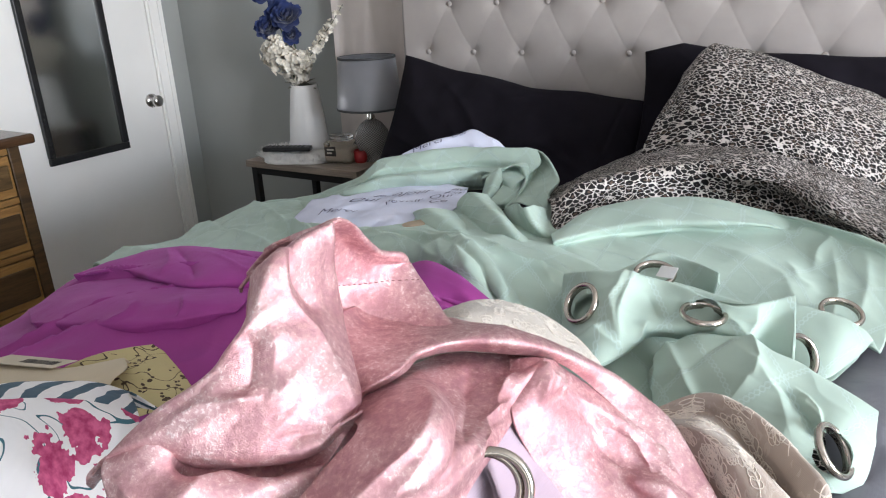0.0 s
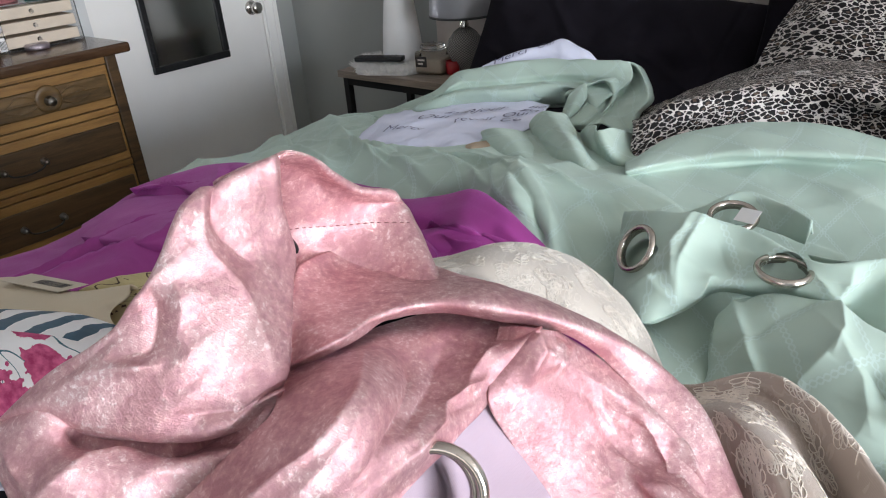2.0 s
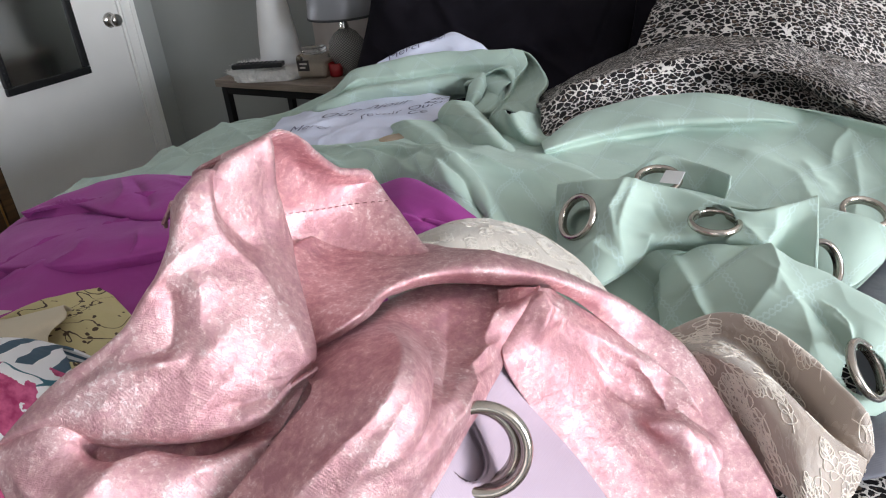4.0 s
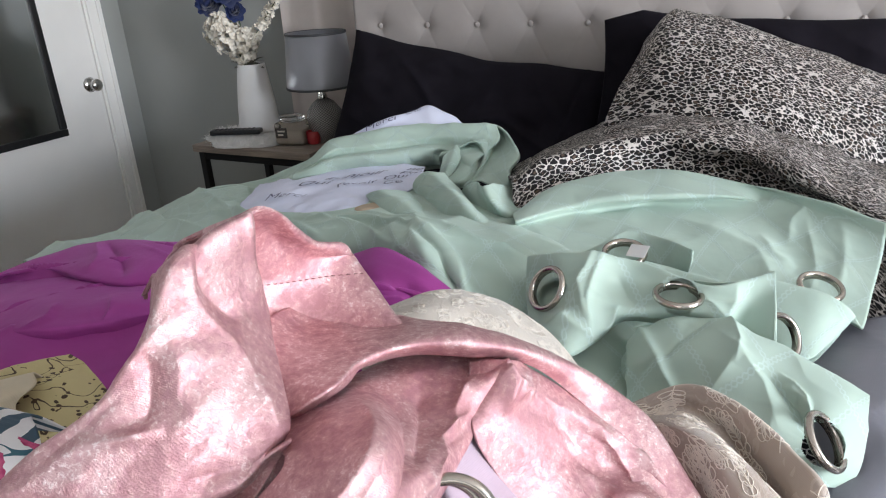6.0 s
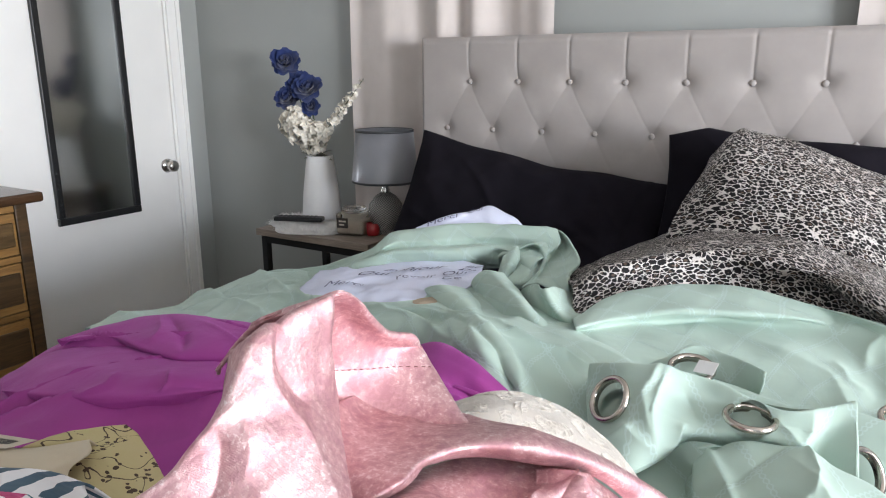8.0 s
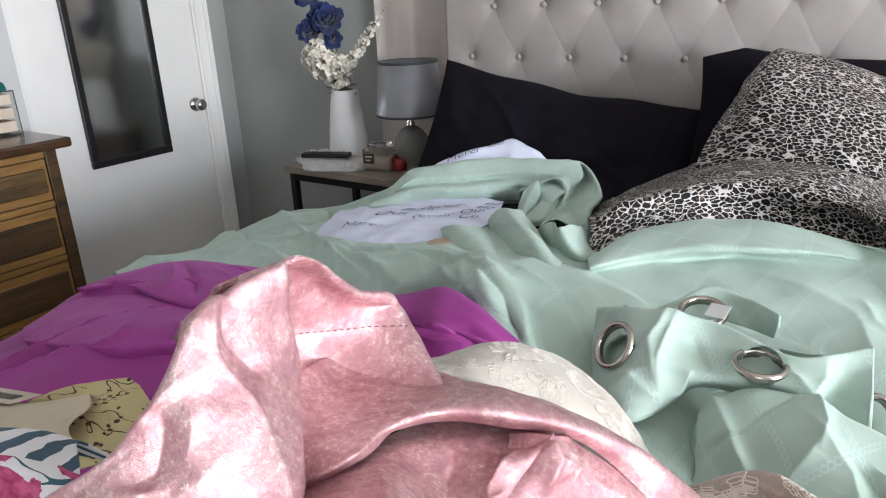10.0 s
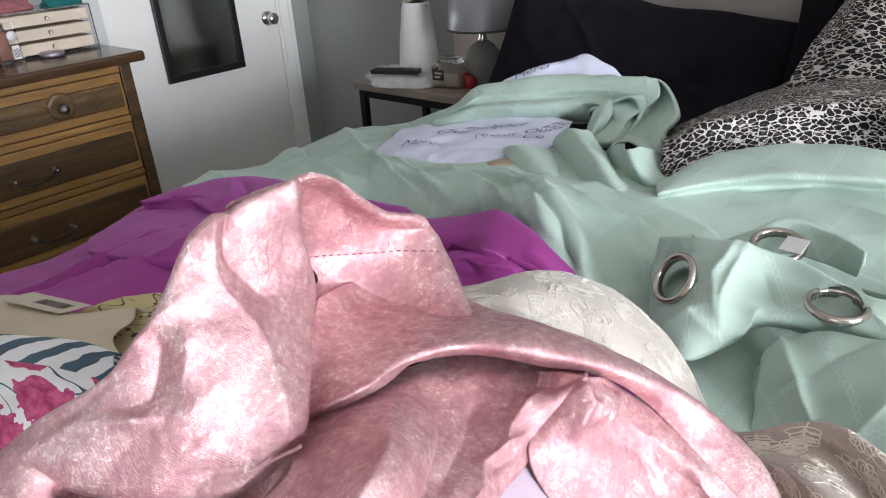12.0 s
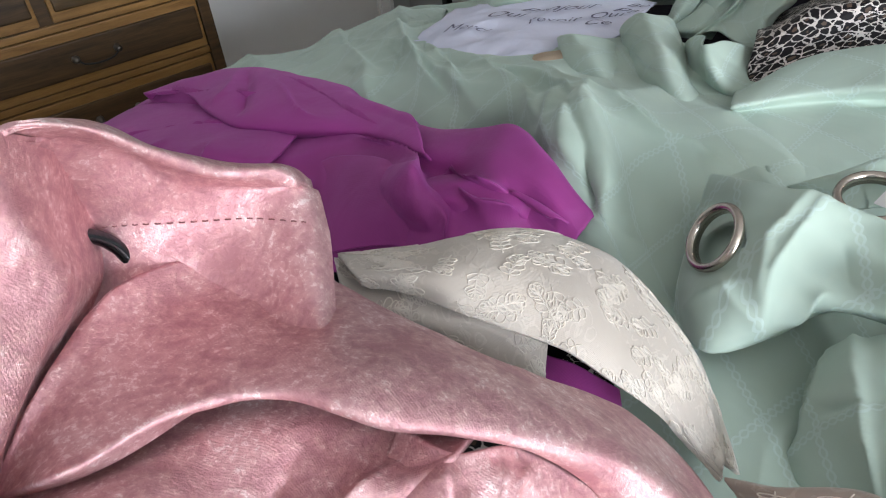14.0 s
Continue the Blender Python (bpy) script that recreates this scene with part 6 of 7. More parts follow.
part("upper_fold", cloth(bmesh.new(), PURPLE_FLAP, 150, 60, 0.0025, 11, seed=2.2, extra=folds(([(0.40, 0.3), (0.42, 0.5), (0.47, 0.7)], -0.010, 0.03, 0), ([(0.36, 0.3), (0.33, 0.55), (0.3, 0.7)], 0.006, 0.03, 0), ([(0.5, 0.35), (0.62, 0.5), (0.75, 0.62)], 0.008, 0.03, 1))), PURPLE_MAT, purple)
part("middle_fold", cloth(bmesh.new(), PURPLE_MIDDLE, 120, 50, 0.003, 10, seed=3.3, extra=folds(([(0.55, 0.25), (0.45, 0.45), (0.3, 0.62)], 0.008, 0.04, 1), ([(0.75, 0.22), (0.73, 0.4), (0.68, 0.55)], 0.007, 0.03, -1))), PURPLE_MAT, purple)


def on_sheet(keep, nu, nv, lift):
    """Maps metres along and across a sheet to a place just above it, or None off the sheet."""
    us = np.array([keep[(i, 0)][2] for i in range(nu)])
    vs = np.array([keep[(0, j)][3] for j in range(nv)])
    # the sheet's outer face
    lift = lift if sum(k[1].z - 0.5 * k[1].y for k in keep.values()) > 0 else -lift - 0.0025

    def place(u, w):
        if not (us[0] <= u < us[-1] and vs[0] <= w < vs[-1]):
            return None
        i, j = int(np.searchsorted(us, u, "right")) - 1, int(np.searchsorted(vs, w, "right")) - 1
        a, b = (u - us[i]) / (us[i + 1] - us[i]), (w - vs[j]) / (vs[j + 1] - vs[j])
        p = (keep[(i, j)][0] * (1 - a) + keep[(i + 1, j)][0] * a) * (1 - b) + (keep[(i, j + 1)][0] * (1 - a) + keep[(i + 1, j + 1)][0] * a) * b
        return p + keep[(i, j)][1] * lift
    return place, us[-1], vs[-1]


def embroidery(keep, nu, nv, seed, parent, material, spacing=0.042, leaf=0.012, radius=0.00042, lift=0.0003):
    """Sprays of looped leaves in raised cord, sewn over a sheet, with a scalloped row along one edge."""
    rng = random.Random(seed)
    place, wide, deep = on_sheet(keep, nu, nv, lift)
    bm = bmesh.new()

    def sew(points):
        run = []
        for q in [place(u, w) for u, w in points] + [None]:
            if q is not None:
                run.append(q)
            else:
                if len(run) > 2:
                    tube(bm, run, radius, 5)
                run = []

    def loop(u, w, turn, size, fat):
        c, s = math.cos(turn), math.sin(turn)
        pts = []
        for k in range(15):
            t = 2 * math.pi * k / 14
            x, y = size * (1 - math.cos(t)) / 2, size * fat * math.sin(t) * (0.35 + 0.65 * (1 - math.cos(t)) / 2)
            pts.append((u + c * x - s * y, w + s * x + c * y))
        sew(pts)

    rows = int(deep / spacing) + 1
    for j in range(rows + 1):
        for i in range(int(wide / spacing) + 2):
            u = (i + 0.5 * (j % 2) + rng.uniform(-0.22, 0.22)) * spacing
            w = (j + rng.uniform(-0.22, 0.22)) * spacing
            turn, bend = rng.uniform(0, 2 * math.pi), rng.uniform(-28, 28)
            stem, at, d = [], [u, w], turn
            for k in range(8):
                stem.append(tuple(at))
                at[0] += math.cos(d) * spacing * 0.105
                at[1] += math.sin(d) * spacing * 0.105
                d += bend * spacing * 0.105
                if k % 2 == 1 or k > 5:
                    for side in (-1, 1):
                        loop(at[0], at[1], d + side * (0.95 - 0.05 * k), leaf * rng.uniform(0.75, 1.15), rng.uniform(0.36, 0.5))
            loop(at[0], at[1], d, leaf, 0.4)
            sew(stem)
    return part("embroidery", bm, material, parent, "raised looped embroidery cord")


CREAM_CORD = plain("cream_cord", (0.62, 0.57, 0.505), 0.42, var=0.08, scale=80, Sheen_Weight=0.3)
TAUPE_CORD = plain("taupe_cord", (0.72, 0.64, 0.56), 0.40, var=0.1, scale=80, Sheen_Weight=0.3)
cream = thing("cream_curtain", "cream embroidered curtain folded over on the pile", "curtain")
bm = bmesh.new()
KEEP_CREAM, KEEP_CREAM_UNDER, KEEP_TAUPE = {}, {}, {}
cloth(bm, CREAM, 110, 50, 0.0015, 14, seed=0.2, keep=KEEP_CREAM)
cloth(bm, CREAM_UNDER, 70, 40, 0.002, 14, seed=1.2, keep=KEEP_CREAM_UNDER)
part("cloth", bm, CREAM_MAT, cream)
embroidery(KEEP_CREAM, 110, 50, 3, cream, CREAM_CORD, 0.026, 0.009)
embroidery(KEEP_CREAM_UNDER, 70, 40, 5, cream, CREAM_CORD, 0.024, 0.008)
taupe = thing("taupe_curtain", "taupe embroidered curtain bunched beside the pink velvet", "curtain")
part("cloth", cloth(bmesh.new(), TAUPE, 90, 80, 0.002, 14, seed=0.6, keep=KEEP_TAUPE), TAUPE_MAT, taupe)
embroidery(KEEP_TAUPE, 90, 80, 7, taupe, TAUPE_CORD, 0.031, 0.0115, 0.0005)

tagged(part("floral_fabric", cloth(bmesh.new(), FLORAL, 80, 60, 0.003, 12, seed=0.0), FLORAL_MAT), "white cotton fabric with rose flowers and teal stripes", "fabric")
wrap = thing("fabric_package", "beige paper wrapped fabric package with a printed label", "package")
part("wrap", cloth(bmesh.new(), BEIGE, 60, 40, 0.0015, 10, seed=0.5), BEIGE_MAT, wrap)
tagged(part("sprigged_fabric", cloth(bmesh.new(), YELLOW, 50, 30, 0.003, 20, seed=0.8), SPRIG), "mustard cotton fabric with small brown sprigs", "fabric")
tagged(part("striped_fabric", cloth(bmesh.new(), STRIPED, 50, 40, 0.003, 12, seed=1.4), STRIPES), "pale striped woven fabric folded on the bed", "fabric")
tagged(part("satin_sheet", cloth(bmesh.new(), SATIN, 70, 70, 0.006, 7, seed=2.4), SATIN_MAT), "grey satin sheet lying on the bed", "sheet")
tagged(part("tan_cloth", cloth(bmesh.new(), TAN_BUMP, 30, 30, 0.002, 20, seed=2.9), TAN_MAT), "small tan cloth tucked under the curtain", "cloth")

sheet = thing("script_sheet", "white cotton sheet printed with French words", "sheet")
bm = bmesh.new()
KEEP_UPPER, KEEP_LOWER = {}, {}
cloth(bm, SCRIPT_UPPER, 70, 40, 0.004, 14, seed=0.1, keep=KEEP_UPPER)
cloth(bm, SCRIPT_LOWER, 80, 50, 0.007, 12, seed=1.6, keep=KEEP_LOWER)
part("cloth", bm, SCRIPT_MAT, sheet)

tagged(part("leopard_duvet", cloth(bmesh.new(), LEOPARD_COVER, 130, 110, 0.010, 8, 0.004, seed=0.0), LEOPARD), "leopard print duvet bunched below the pillows", "duvet")
tagged(part("leopard_duvet", cloth(bmesh.new(), [rail((-0.2, 0.62, 0.77), (0.2, 0.62, 0.80), (0.45, 0.62, 0.79), (0.66, 0.62, 0.74), (0.68, 0.62, 0.5)), rail((-0.2, 1.1, 0.79), (0.2, 1.1, 0.83), (0.45, 1.1, 0.83), (0.67, 1.1, 0.77), (0.69, 1.1, 0.5)), rail((-0.2, 1.9, 0.79), (0.2, 1.9, 0.84), (0.45, 1.9, 0.85), (0.67, 1.9, 0.77), (0.69, 1.9, 0.5))], 80, 80, 0.012, 7, 0.004, seed=3.0), LEOPARD), "leopard print duvet spread flat over the mattress", "duvet")


def pillow(name, w, h, d, m, material, label, category="pillow", seed=0.0, droop=0.0):
    bm = bmesh.new()
    uv = bm.loops.layers.uv.verify()
    nu, nv = 150, 80
    where = {}
    rows = []
    for sign in (1, -1):
        grid = []
        for j in range(nv + 1):
            row = []
            for i in range(nu + 1):
                a, b = 2 * i / nu - 1, 2 * j / nv - 1
                fall = max(0.0, (1 - abs(a) ** 2.6)) ** 0.55 * max(0.0, (1 - abs(b) ** 2.4)) ** 0.55
                pinch = 1 - 0.05 * (1 - b * b) * abs(a) ** 3
                x, z = a * w / 2 * pinch, b * h / 2 * (1 - 0.06 * (1 - a * a) * abs(b) ** 3)
                q = Vector((x, z, sign)) * 6 + Vector((seed, 0, 0))
                crinkle = max(0.0, 1 - 3 * abs(noise.noise(Vector((x * 3 + seed, z * 7 + x * 4, 2.0))))) ** 2
                hem = math.exp(-((a - 0.74 - 0.03 * b) / 0.012) ** 2)
                y = -sign * (d / 2 * fall + 0.022 * fall * noise.noise(q) + 0.012 * noise.noise(q * 2.5) * fall + 0.009 * crinkle * fall - 0.006 * hem)
                z += 0.02 * noise.noise(Vector((x * 4, seed, b * 2))) - droop * max(0.0, (-a - 0.78) / 0.22) * max(0.0, b)
                v = bm.verts.new((x, y, z))
                where[v] = (x + seed, z)
                row.append(v)
            grid.append(row)
        grid_faces(bm, grid)
        rows.append(grid)
    bmesh.ops.remove_doubles(bm, verts=bm.verts, dist=0.0002)
    for f in bm.faces:
        for loop in f.loops:
            loop[uv].uv = where.get(loop.vert, (0, 0))
    ob = part(name, bm, material)
    ob.matrix_basis = m
    return tagged(ob, label, category)


pillow("black_pillow", 0.93, 0.50, 0.20, pose(-0.80, 2.44, 0.85, -24, 9, 2), BLACK_CLOTH, "large black cotton pillow leaning on the headboard", seed=0.3)
pillow("black_pillow", 0.98, 0.54, 0.18, pose(0.11, 2.48, 0.918, -14, 3.5, 0), BLACK_CLOTH, "large black cotton pillow standing behind the leopard pillow", seed=2.6, droop=0.045)
tagged(part("leopard_pillow", cloth(bmesh.new(), LEOPARD_PILLOW, 110, 80, 0.006, 8, 0.004, seed=7.0), LEOPARD), "leopard print pillow slumped against a black pillow", "pillow")


# ---- printed words on the sheet ----
INK = plain("grey_ink", (0.12, 0.12, 0.2), 0.8, var=0.2, scale=80)


def write_on(keep, nu, nv, text, u0, v0, size, turn, parent, shear=0.3):
    """Words laid on a sheet, following its folds. u0, v0: metres along and across it."""
    curve = bpy.data.curves.new("words", "FONT")
    curve.body, curve.size, curve.shear, curve.offset = text, size * 0.9, shear, -0.0002
    temp = new("words", curve)
    bpy.context.view_layer.update()
    me = bpy.data.meshes.new_from_object(temp.evaluated_get(bpy.context.evaluated_depsgraph_get()))
    bpy.data.objects.remove(temp)
    us = [keep[(i, 0)][2] for i in range(nu)]
    vs = [keep[(0, j)][3] for j in range(nv)]
    c, s = math.cos(radians(turn)), math.sin(radians(turn))
    bm = bmesh.new()
    bm.from_mesh(me)
    bmesh.ops.triangulate(bm, faces=bm.faces)
    for v in bm.verts:
        u, w = u0 + c * v.co.x - s * v.co.y, v0 - (s * v.co.x + c * v.co.y)
        u, w = min(max(u, us[0]), us[-1] - 1e-5), min(max(w, vs[0]), vs[-1] - 1e-5)
        i = max(k for k in range(nu - 1) if us[k] <= u)
        j = max(k for k in range(nv - 1) if vs[k] <= w)
        a, b = (u - us[i]) / (us[i + 1] - us[i]), (w - vs[j]) / (vs[j + 1] - vs[j])
        p = (keep[(i, j)][0] * (1 - a) + keep[(i + 1, j)][0] * a) * (1 - b) + (keep[(i, j + 1)][0] * (1 - a) + keep[(i + 1, j + 1)][0] * a) * b
        n = keep[(i, j)][1]
        v.co = p + (n if n.z > 0 else -n) * 0.003
    return part("printed_word", bm, INK, parent, "word printed in grey script", False)


for text, u, v, size, turn in (("Merci", 0.03, 0.135, 0.045, 4), ("Oui", 0.15, 0.115, 0.032, 2)):
    write_on(KEEP_UPPER, 70, 40, text, u, v, size, turn, sheet)
for text, u, v, size, turn in (("Oui", 0.12, 0.16, 0.05, -8), ("revoir", 0.20, 0.22, 0.04, 8), ("Bonjour", 0.17, 0.12, 0.045, -10), ("Paris", 0.33, 0.16, 0.05, 0), ("Oui", 0.30, 0.20, 0.04, 6), ("Merci", 0.05, 0.19, 0.04, -30), ("Ce", 0.30, 0.26, 0.045, 4), ("Bonjour", 0.34, 0.10, 0.04, -6)):
    write_on(KEEP_LOWER, 80, 50, text, u, v, size, turn, sheet)

# ---- nightstand and what stands on it ----
def plank_wood(name, dark, light, scale=1.0, rough=0.45, along="X", contrast=(0.35, 0.65)):
    m, n, l, p = shader(name, rough)
    stretch = {"X": (0.6, 7, 7), "Y": (7, 0.6, 7)}[along]
    v = coords(n, l, tuple(s * scale for s in stretch))
    grain = noise_tex(n, l, v, 4.0, 8, 0.62, 1.2)
    fine = noise_tex(n, l, coords(n, l, tuple(s * scale * 8 for s in stretch)), 6.0, 4)
    l.new(ramp(n, l, math_node(n, l, "MULTIPLY_ADD", fine, 0.25, math_node(n, l, "MULTIPLY", grain, 0.75)), (contrast[0], dark), (contrast[1], light)), p.inputs["Base Color"])
    bump(n, l, p, fine, 0.15, 0.001)
    return m


OAK = plank_wood("grey_oak", (0.16, 0.125, 0.10), (0.33, 0.27, 0.22))
NZ = 0.72
ns = thing("nightstand", "small nightstand with a grey oak top and black metal legs", "nightstand")
part("tabletop", boxed((-2.0, 2.43, NZ - 0.028), (-1.42, 2.86, NZ), 0.003), OAK, ns, smooth=False)
for x in (-1.985, -1.46):
    for y in (2.445, 2.82):
        part("leg", boxed((x, y, 0), (x + 0.028, y + 0.028, NZ - 0.0285), 0.002), BLACK_METAL, ns, smooth=False)
for lo, hi in (((-1.955, 2.447, NZ - 0.06), (-1.462, 2.467, NZ - 0.03)), ((-1.955, 2.825, NZ - 0.06), (-1.462, 2.845, NZ - 0.03)), ((-1.98, 2.475, 0.2), (-1.965, 2.82, 0.225)), ((-1.45, 2.475, 0.2), (-1.436, 2.82, 0.225))):
    part("rail", boxed(lo, hi, 0.002), BLACK_METAL, ns, smooth=False)
part("shelf", boxed((-1.985, 2.445, 0.226), (-1.435, 2.845, 0.245), 0.003), OAK, ns, smooth=False)

# fluffy mat: a low pad with thousands of hairs, in one mesh
FUR = plain("white_fur", (0.86, 0.84, 0.81), 0.9, var=0.12, scale=30, Sheen_Weight=0.5)
rng = random.Random(4)
bm = bmesh.new()
outline = [(0.20 + 0.02 * math.sin(3 * a) + 0.012 * math.sin(7 * a + 1)) for a in [2 * math.pi * k / 40 for k in range(40)]]
ring = [bm.verts.new((-1.81 + outline[k] * 1.2 * math.cos(2 * math.pi * k / 40), 2.615 + outline[k] * 0.9 * math.sin(2 * math.pi * k / 40), NZ + 0.004)) for k in range(40)]
low = [bm.verts.new((v.co.x, v.co.y, NZ + 0.0005)) for v in ring]
bm.faces.new(ring), bm.faces.new(low)
grid_faces(bm, [ring, low], True)
for k in range(8500):
    a, r = rng.uniform(0, 2 * math.pi), math.sqrt(rng.random())
    q = outline[int(a / (2 * math.pi) * 40) % 40] * r
    x, y = -1.81 + 1.2 * q * math.cos(a), 2.615 + 0.9 * q * math.sin(a)
    t, ln = rng.uniform(0, 2 * math.pi), rng.uniform(0.014, 0.034)
    lean = 0.5 + (0.5 if r > 0.9 else 0)
    if r > 0.85:
        t = a + rng.uniform(-0.6, 0.6)
    d = Vector((math.cos(t) * lean, math.sin(t) * lean, rng.uniform(0.05, 0.6))).normalized() * ln
    side = Vector((-math.sin(t), math.cos(t), 0)) * 0.0016
    b0 = Vector((x, y, NZ + 0.003))
    bm.faces.new([bm.verts.new(b0 - side), bm.verts.new(b0 + side), bm.verts.new(b0 + d)])
tagged(part("fur_mat", bm, FUR), "fluffy white fur mat on the nightstand", "mat")

CERAMIC = plain("white_ceramic", (0.80, 0.79, 0.78), 0.45, var=0.03, scale=8, grain=0.08, grain_scale=150)
vase = thing("vase", "tall tapered white ceramic vase on the nightstand", "vase", (-1.868, 2.70, NZ + 0.006))
part("body", lathe([(0.0, 0.0), (0.078, 0.0), (0.086, 0.006), (0.0855, 0.02), (0.077, 0.12), (0.064, 0.22), (0.0565, 0.272), (0.056, 0.279), (0.053, 0.279), (0.052, 0.27), (0.060, 0.2), (0.065, 0.1), (0.0, 0.05)], 48), CERAMIC, vase)

BLUE_PETAL = plain("blue_petal", (0.012, 0.030, 0.135), 0.65, var=0.35, scale=40, Sheen_Weight=0.3)
WHITE_PETAL = plain("white_petal", (0.78, 0.73, 0.64), 0.65, var=0.12, scale=40, Subsurface_Weight=0.0)
STEM = plain("stem_green", (0.07, 0.10, 0.05), 0.6, var=0.3, scale=60)
DRY = plain("grey_leaf", (0.16, 0.16, 0.13), 0.7, var=0.3, scale=60)


def petal(bm, base, out, up, length, width, cup=0.35, seg=4):
    """One curved petal from base, growing along out and curling to up."""
    out, up = out.normalized(), up.normalized()
    side = out.cross(up).normalized()
    rows = []
    for j in range(seg + 1):
        t = j / seg
        w = width * (math.sin(math.pi * (0.12 + 0.80 * t)) ** 0.8)
        c = base + out * length * t + up * length * cup * t * t
        rows.append([bm.verts.new(c + side * w * s + up * (abs(s) * w * 0.45)) for s in (-0.5, 0, 0.5)])
    grid_faces(bm, rows)


def rose(name, at, r, rng, parent, material):
    bm = bmesh.new()
    c = Vector(at)
    face = Vector((0.55 + rng.uniform(-0.3, 0.3), -0.7, 0.45 + rng.uniform(-0.2, 0.2))).to_track_quat("Z", "Y").to_matrix()
    for layer, (count, tilt, ln) in enumerate(((8, -0.1, 1.0), (9, 0.25, 1.0), (8, 0.6, 0.9), (7, 0.95, 0.75), (5, 1.3, 0.5))):
        for k in range(count):
            a = 2 * math.pi * (k + 0.37 * layer) / count + rng.uniform(-0.2, 0.2)
            out = Vector((math.cos(a) * math.cos(tilt), math.sin(a) * math.cos(tilt), math.sin(tilt) + rng.uniform(-0.1, 0.1)))
            up = Vector((-math.cos(a) * math.sin(tilt), -math.sin(a) * math.sin(tilt), math.cos(tilt)))
            petal(bm, c, face @ out, face @ up, r * ln * rng.uniform(0.85, 1.1), r * 0.85, rng.uniform(0.1, 0.45))
    return part(name, bm, material, parent)


rng = random.Random(11)
bouquet = thing("flower_bouquet", "artificial bouquet of dark blue roses and white blossom in the vase", "flowers")
neck = Vector((-1.885, 2.70, NZ + 0.27))
for at, r in (((-2.045, 2.71, 1.385), 0.066), ((-1.985, 2.73, 1.295), 0.06), ((-1.92, 2.70, 1.275), 0.068), ((-2.01, 2.68, 1.235), 0.058), ((-1.905, 2.70, 1.205), 0.042)):
    rose("blue_rose", at, r, rng, bouquet, BLUE_PETAL)
    part("stem", tube(bmesh.new(), spline([neck - Vector((0, 0, 0.1)), neck + (Vector(at) - neck) * 0.5 + Vector((0.015, 0, 0)), at], 10), 0.0025, 6), STEM, bouquet)
for cx, cy, cz, r in ((-1.985, 2.69, 1.13, 0.07), (-1.925, 2.67, 1.10, 0.065), (-1.90, 2.70, 1.055, 0.05), (-1.965, 2.66, 1.165, 0.045), (-1.855, 2.68, 1.10, 0.048)):
    bm = bmesh.new()
    for k in range(70):
        d = Vector((rng.gauss(0, 1), rng.gauss(0, 1), rng.gauss(0.25, 1))).normalized()
        c = Vector((cx, cy, cz)) + d * r * rng.uniform(0.75, 1.0)
        t1 = d.orthogonal().normalized()
        t2 = d.cross(t1)
        turn = rng.uniform(0, 6)
        for q in range(4):
            a = turn + q * math.pi / 2
            petal(bm, c, t1 * math.cos(a) + t2 * math.sin(a) + d * 0.25, d, 0.016, 0.017, 0.2, 2)
    part("hydrangea_head", bm, WHITE_PETAL, bouquet, "creamy white cluster of small blossoms")
spray = spline([neck, neck + Vector((0.04, -0.02, 0.08)), (-1.77, 2.70, 1.17), (-1.69, 2.70, 1.25), (-1.63, 2.71, 1.325)], 30)
part("stem", tube(bmesh.new(), spray, 0.0025, 6, 0.5), STEM, bouquet)
bm = bmesh.new()
for k in range(95):
    i = rng.randint(5, 27)
    size = 0.019 * (1 - 0.55 * (i - 5) / 24)
    d = Vector((rng.gauss(0, 1), rng.gauss(-0.3, 1), rng.gauss(0, 1))).normalized()
    c = spray[i] + d * 0.022 * (1 - 0.5 * i / 30)
    t1 = d.orthogonal().normalized()
    t2 = d.cross(t1)
    for q in range(5):
        a = q * 2 * math.pi / 5
        petal(bm, c, t1 * math.cos(a) + t2 * math.sin(a) + d * 0.3, d, size, size * 0.9, 0.25, 2)
part("blossom_spray", bm, WHITE_PETAL, bouquet, "arched spray of small white blossoms")
bm = bmesh.new()
for k in range(22):
    a = rng.uniform(0, 6.28)
    d = Vector((math.cos(a), math.sin(a), rng.uniform(0.2, 1.0))).normalized()
    petal(bm, neck + Vector((0, 0, 0.0)), d, Vector((0, 0, 1)), rng.uniform(0.05, 0.10), 0.025, -0.25, 4)
part("leaves", bm, DRY, bouquet, "grey-green leaves at the vase's mouth")

REMOTE = plain("black_plastic", (0.012, 0.012, 0.013), 0.4, var=0.2, scale=60)
BUTTON = plain("grey_rubber", (0.03, 0.03, 0.033), 0.6, var=0.2, scale=60)
remote = thing("remote_control", "black remote control lying on the fur mat", "remote", (-1.875, 2.56, NZ + 0.022), rot=22)
part("body", boxed((-0.105, -0.024, 0), (0.105, 0.024, 0.019), 0.006, 3), REMOTE, remote)
for i in range(9):
    for j in (-0.011, 0, 0.011):
        part("key", boxed((-0.085 + i * 0.019, j - 0.0035, 0.0192), (-0.075 + i * 0.019, j + 0.0035, 0.0215), 0.001), BUTTON, remote, smooth=False)

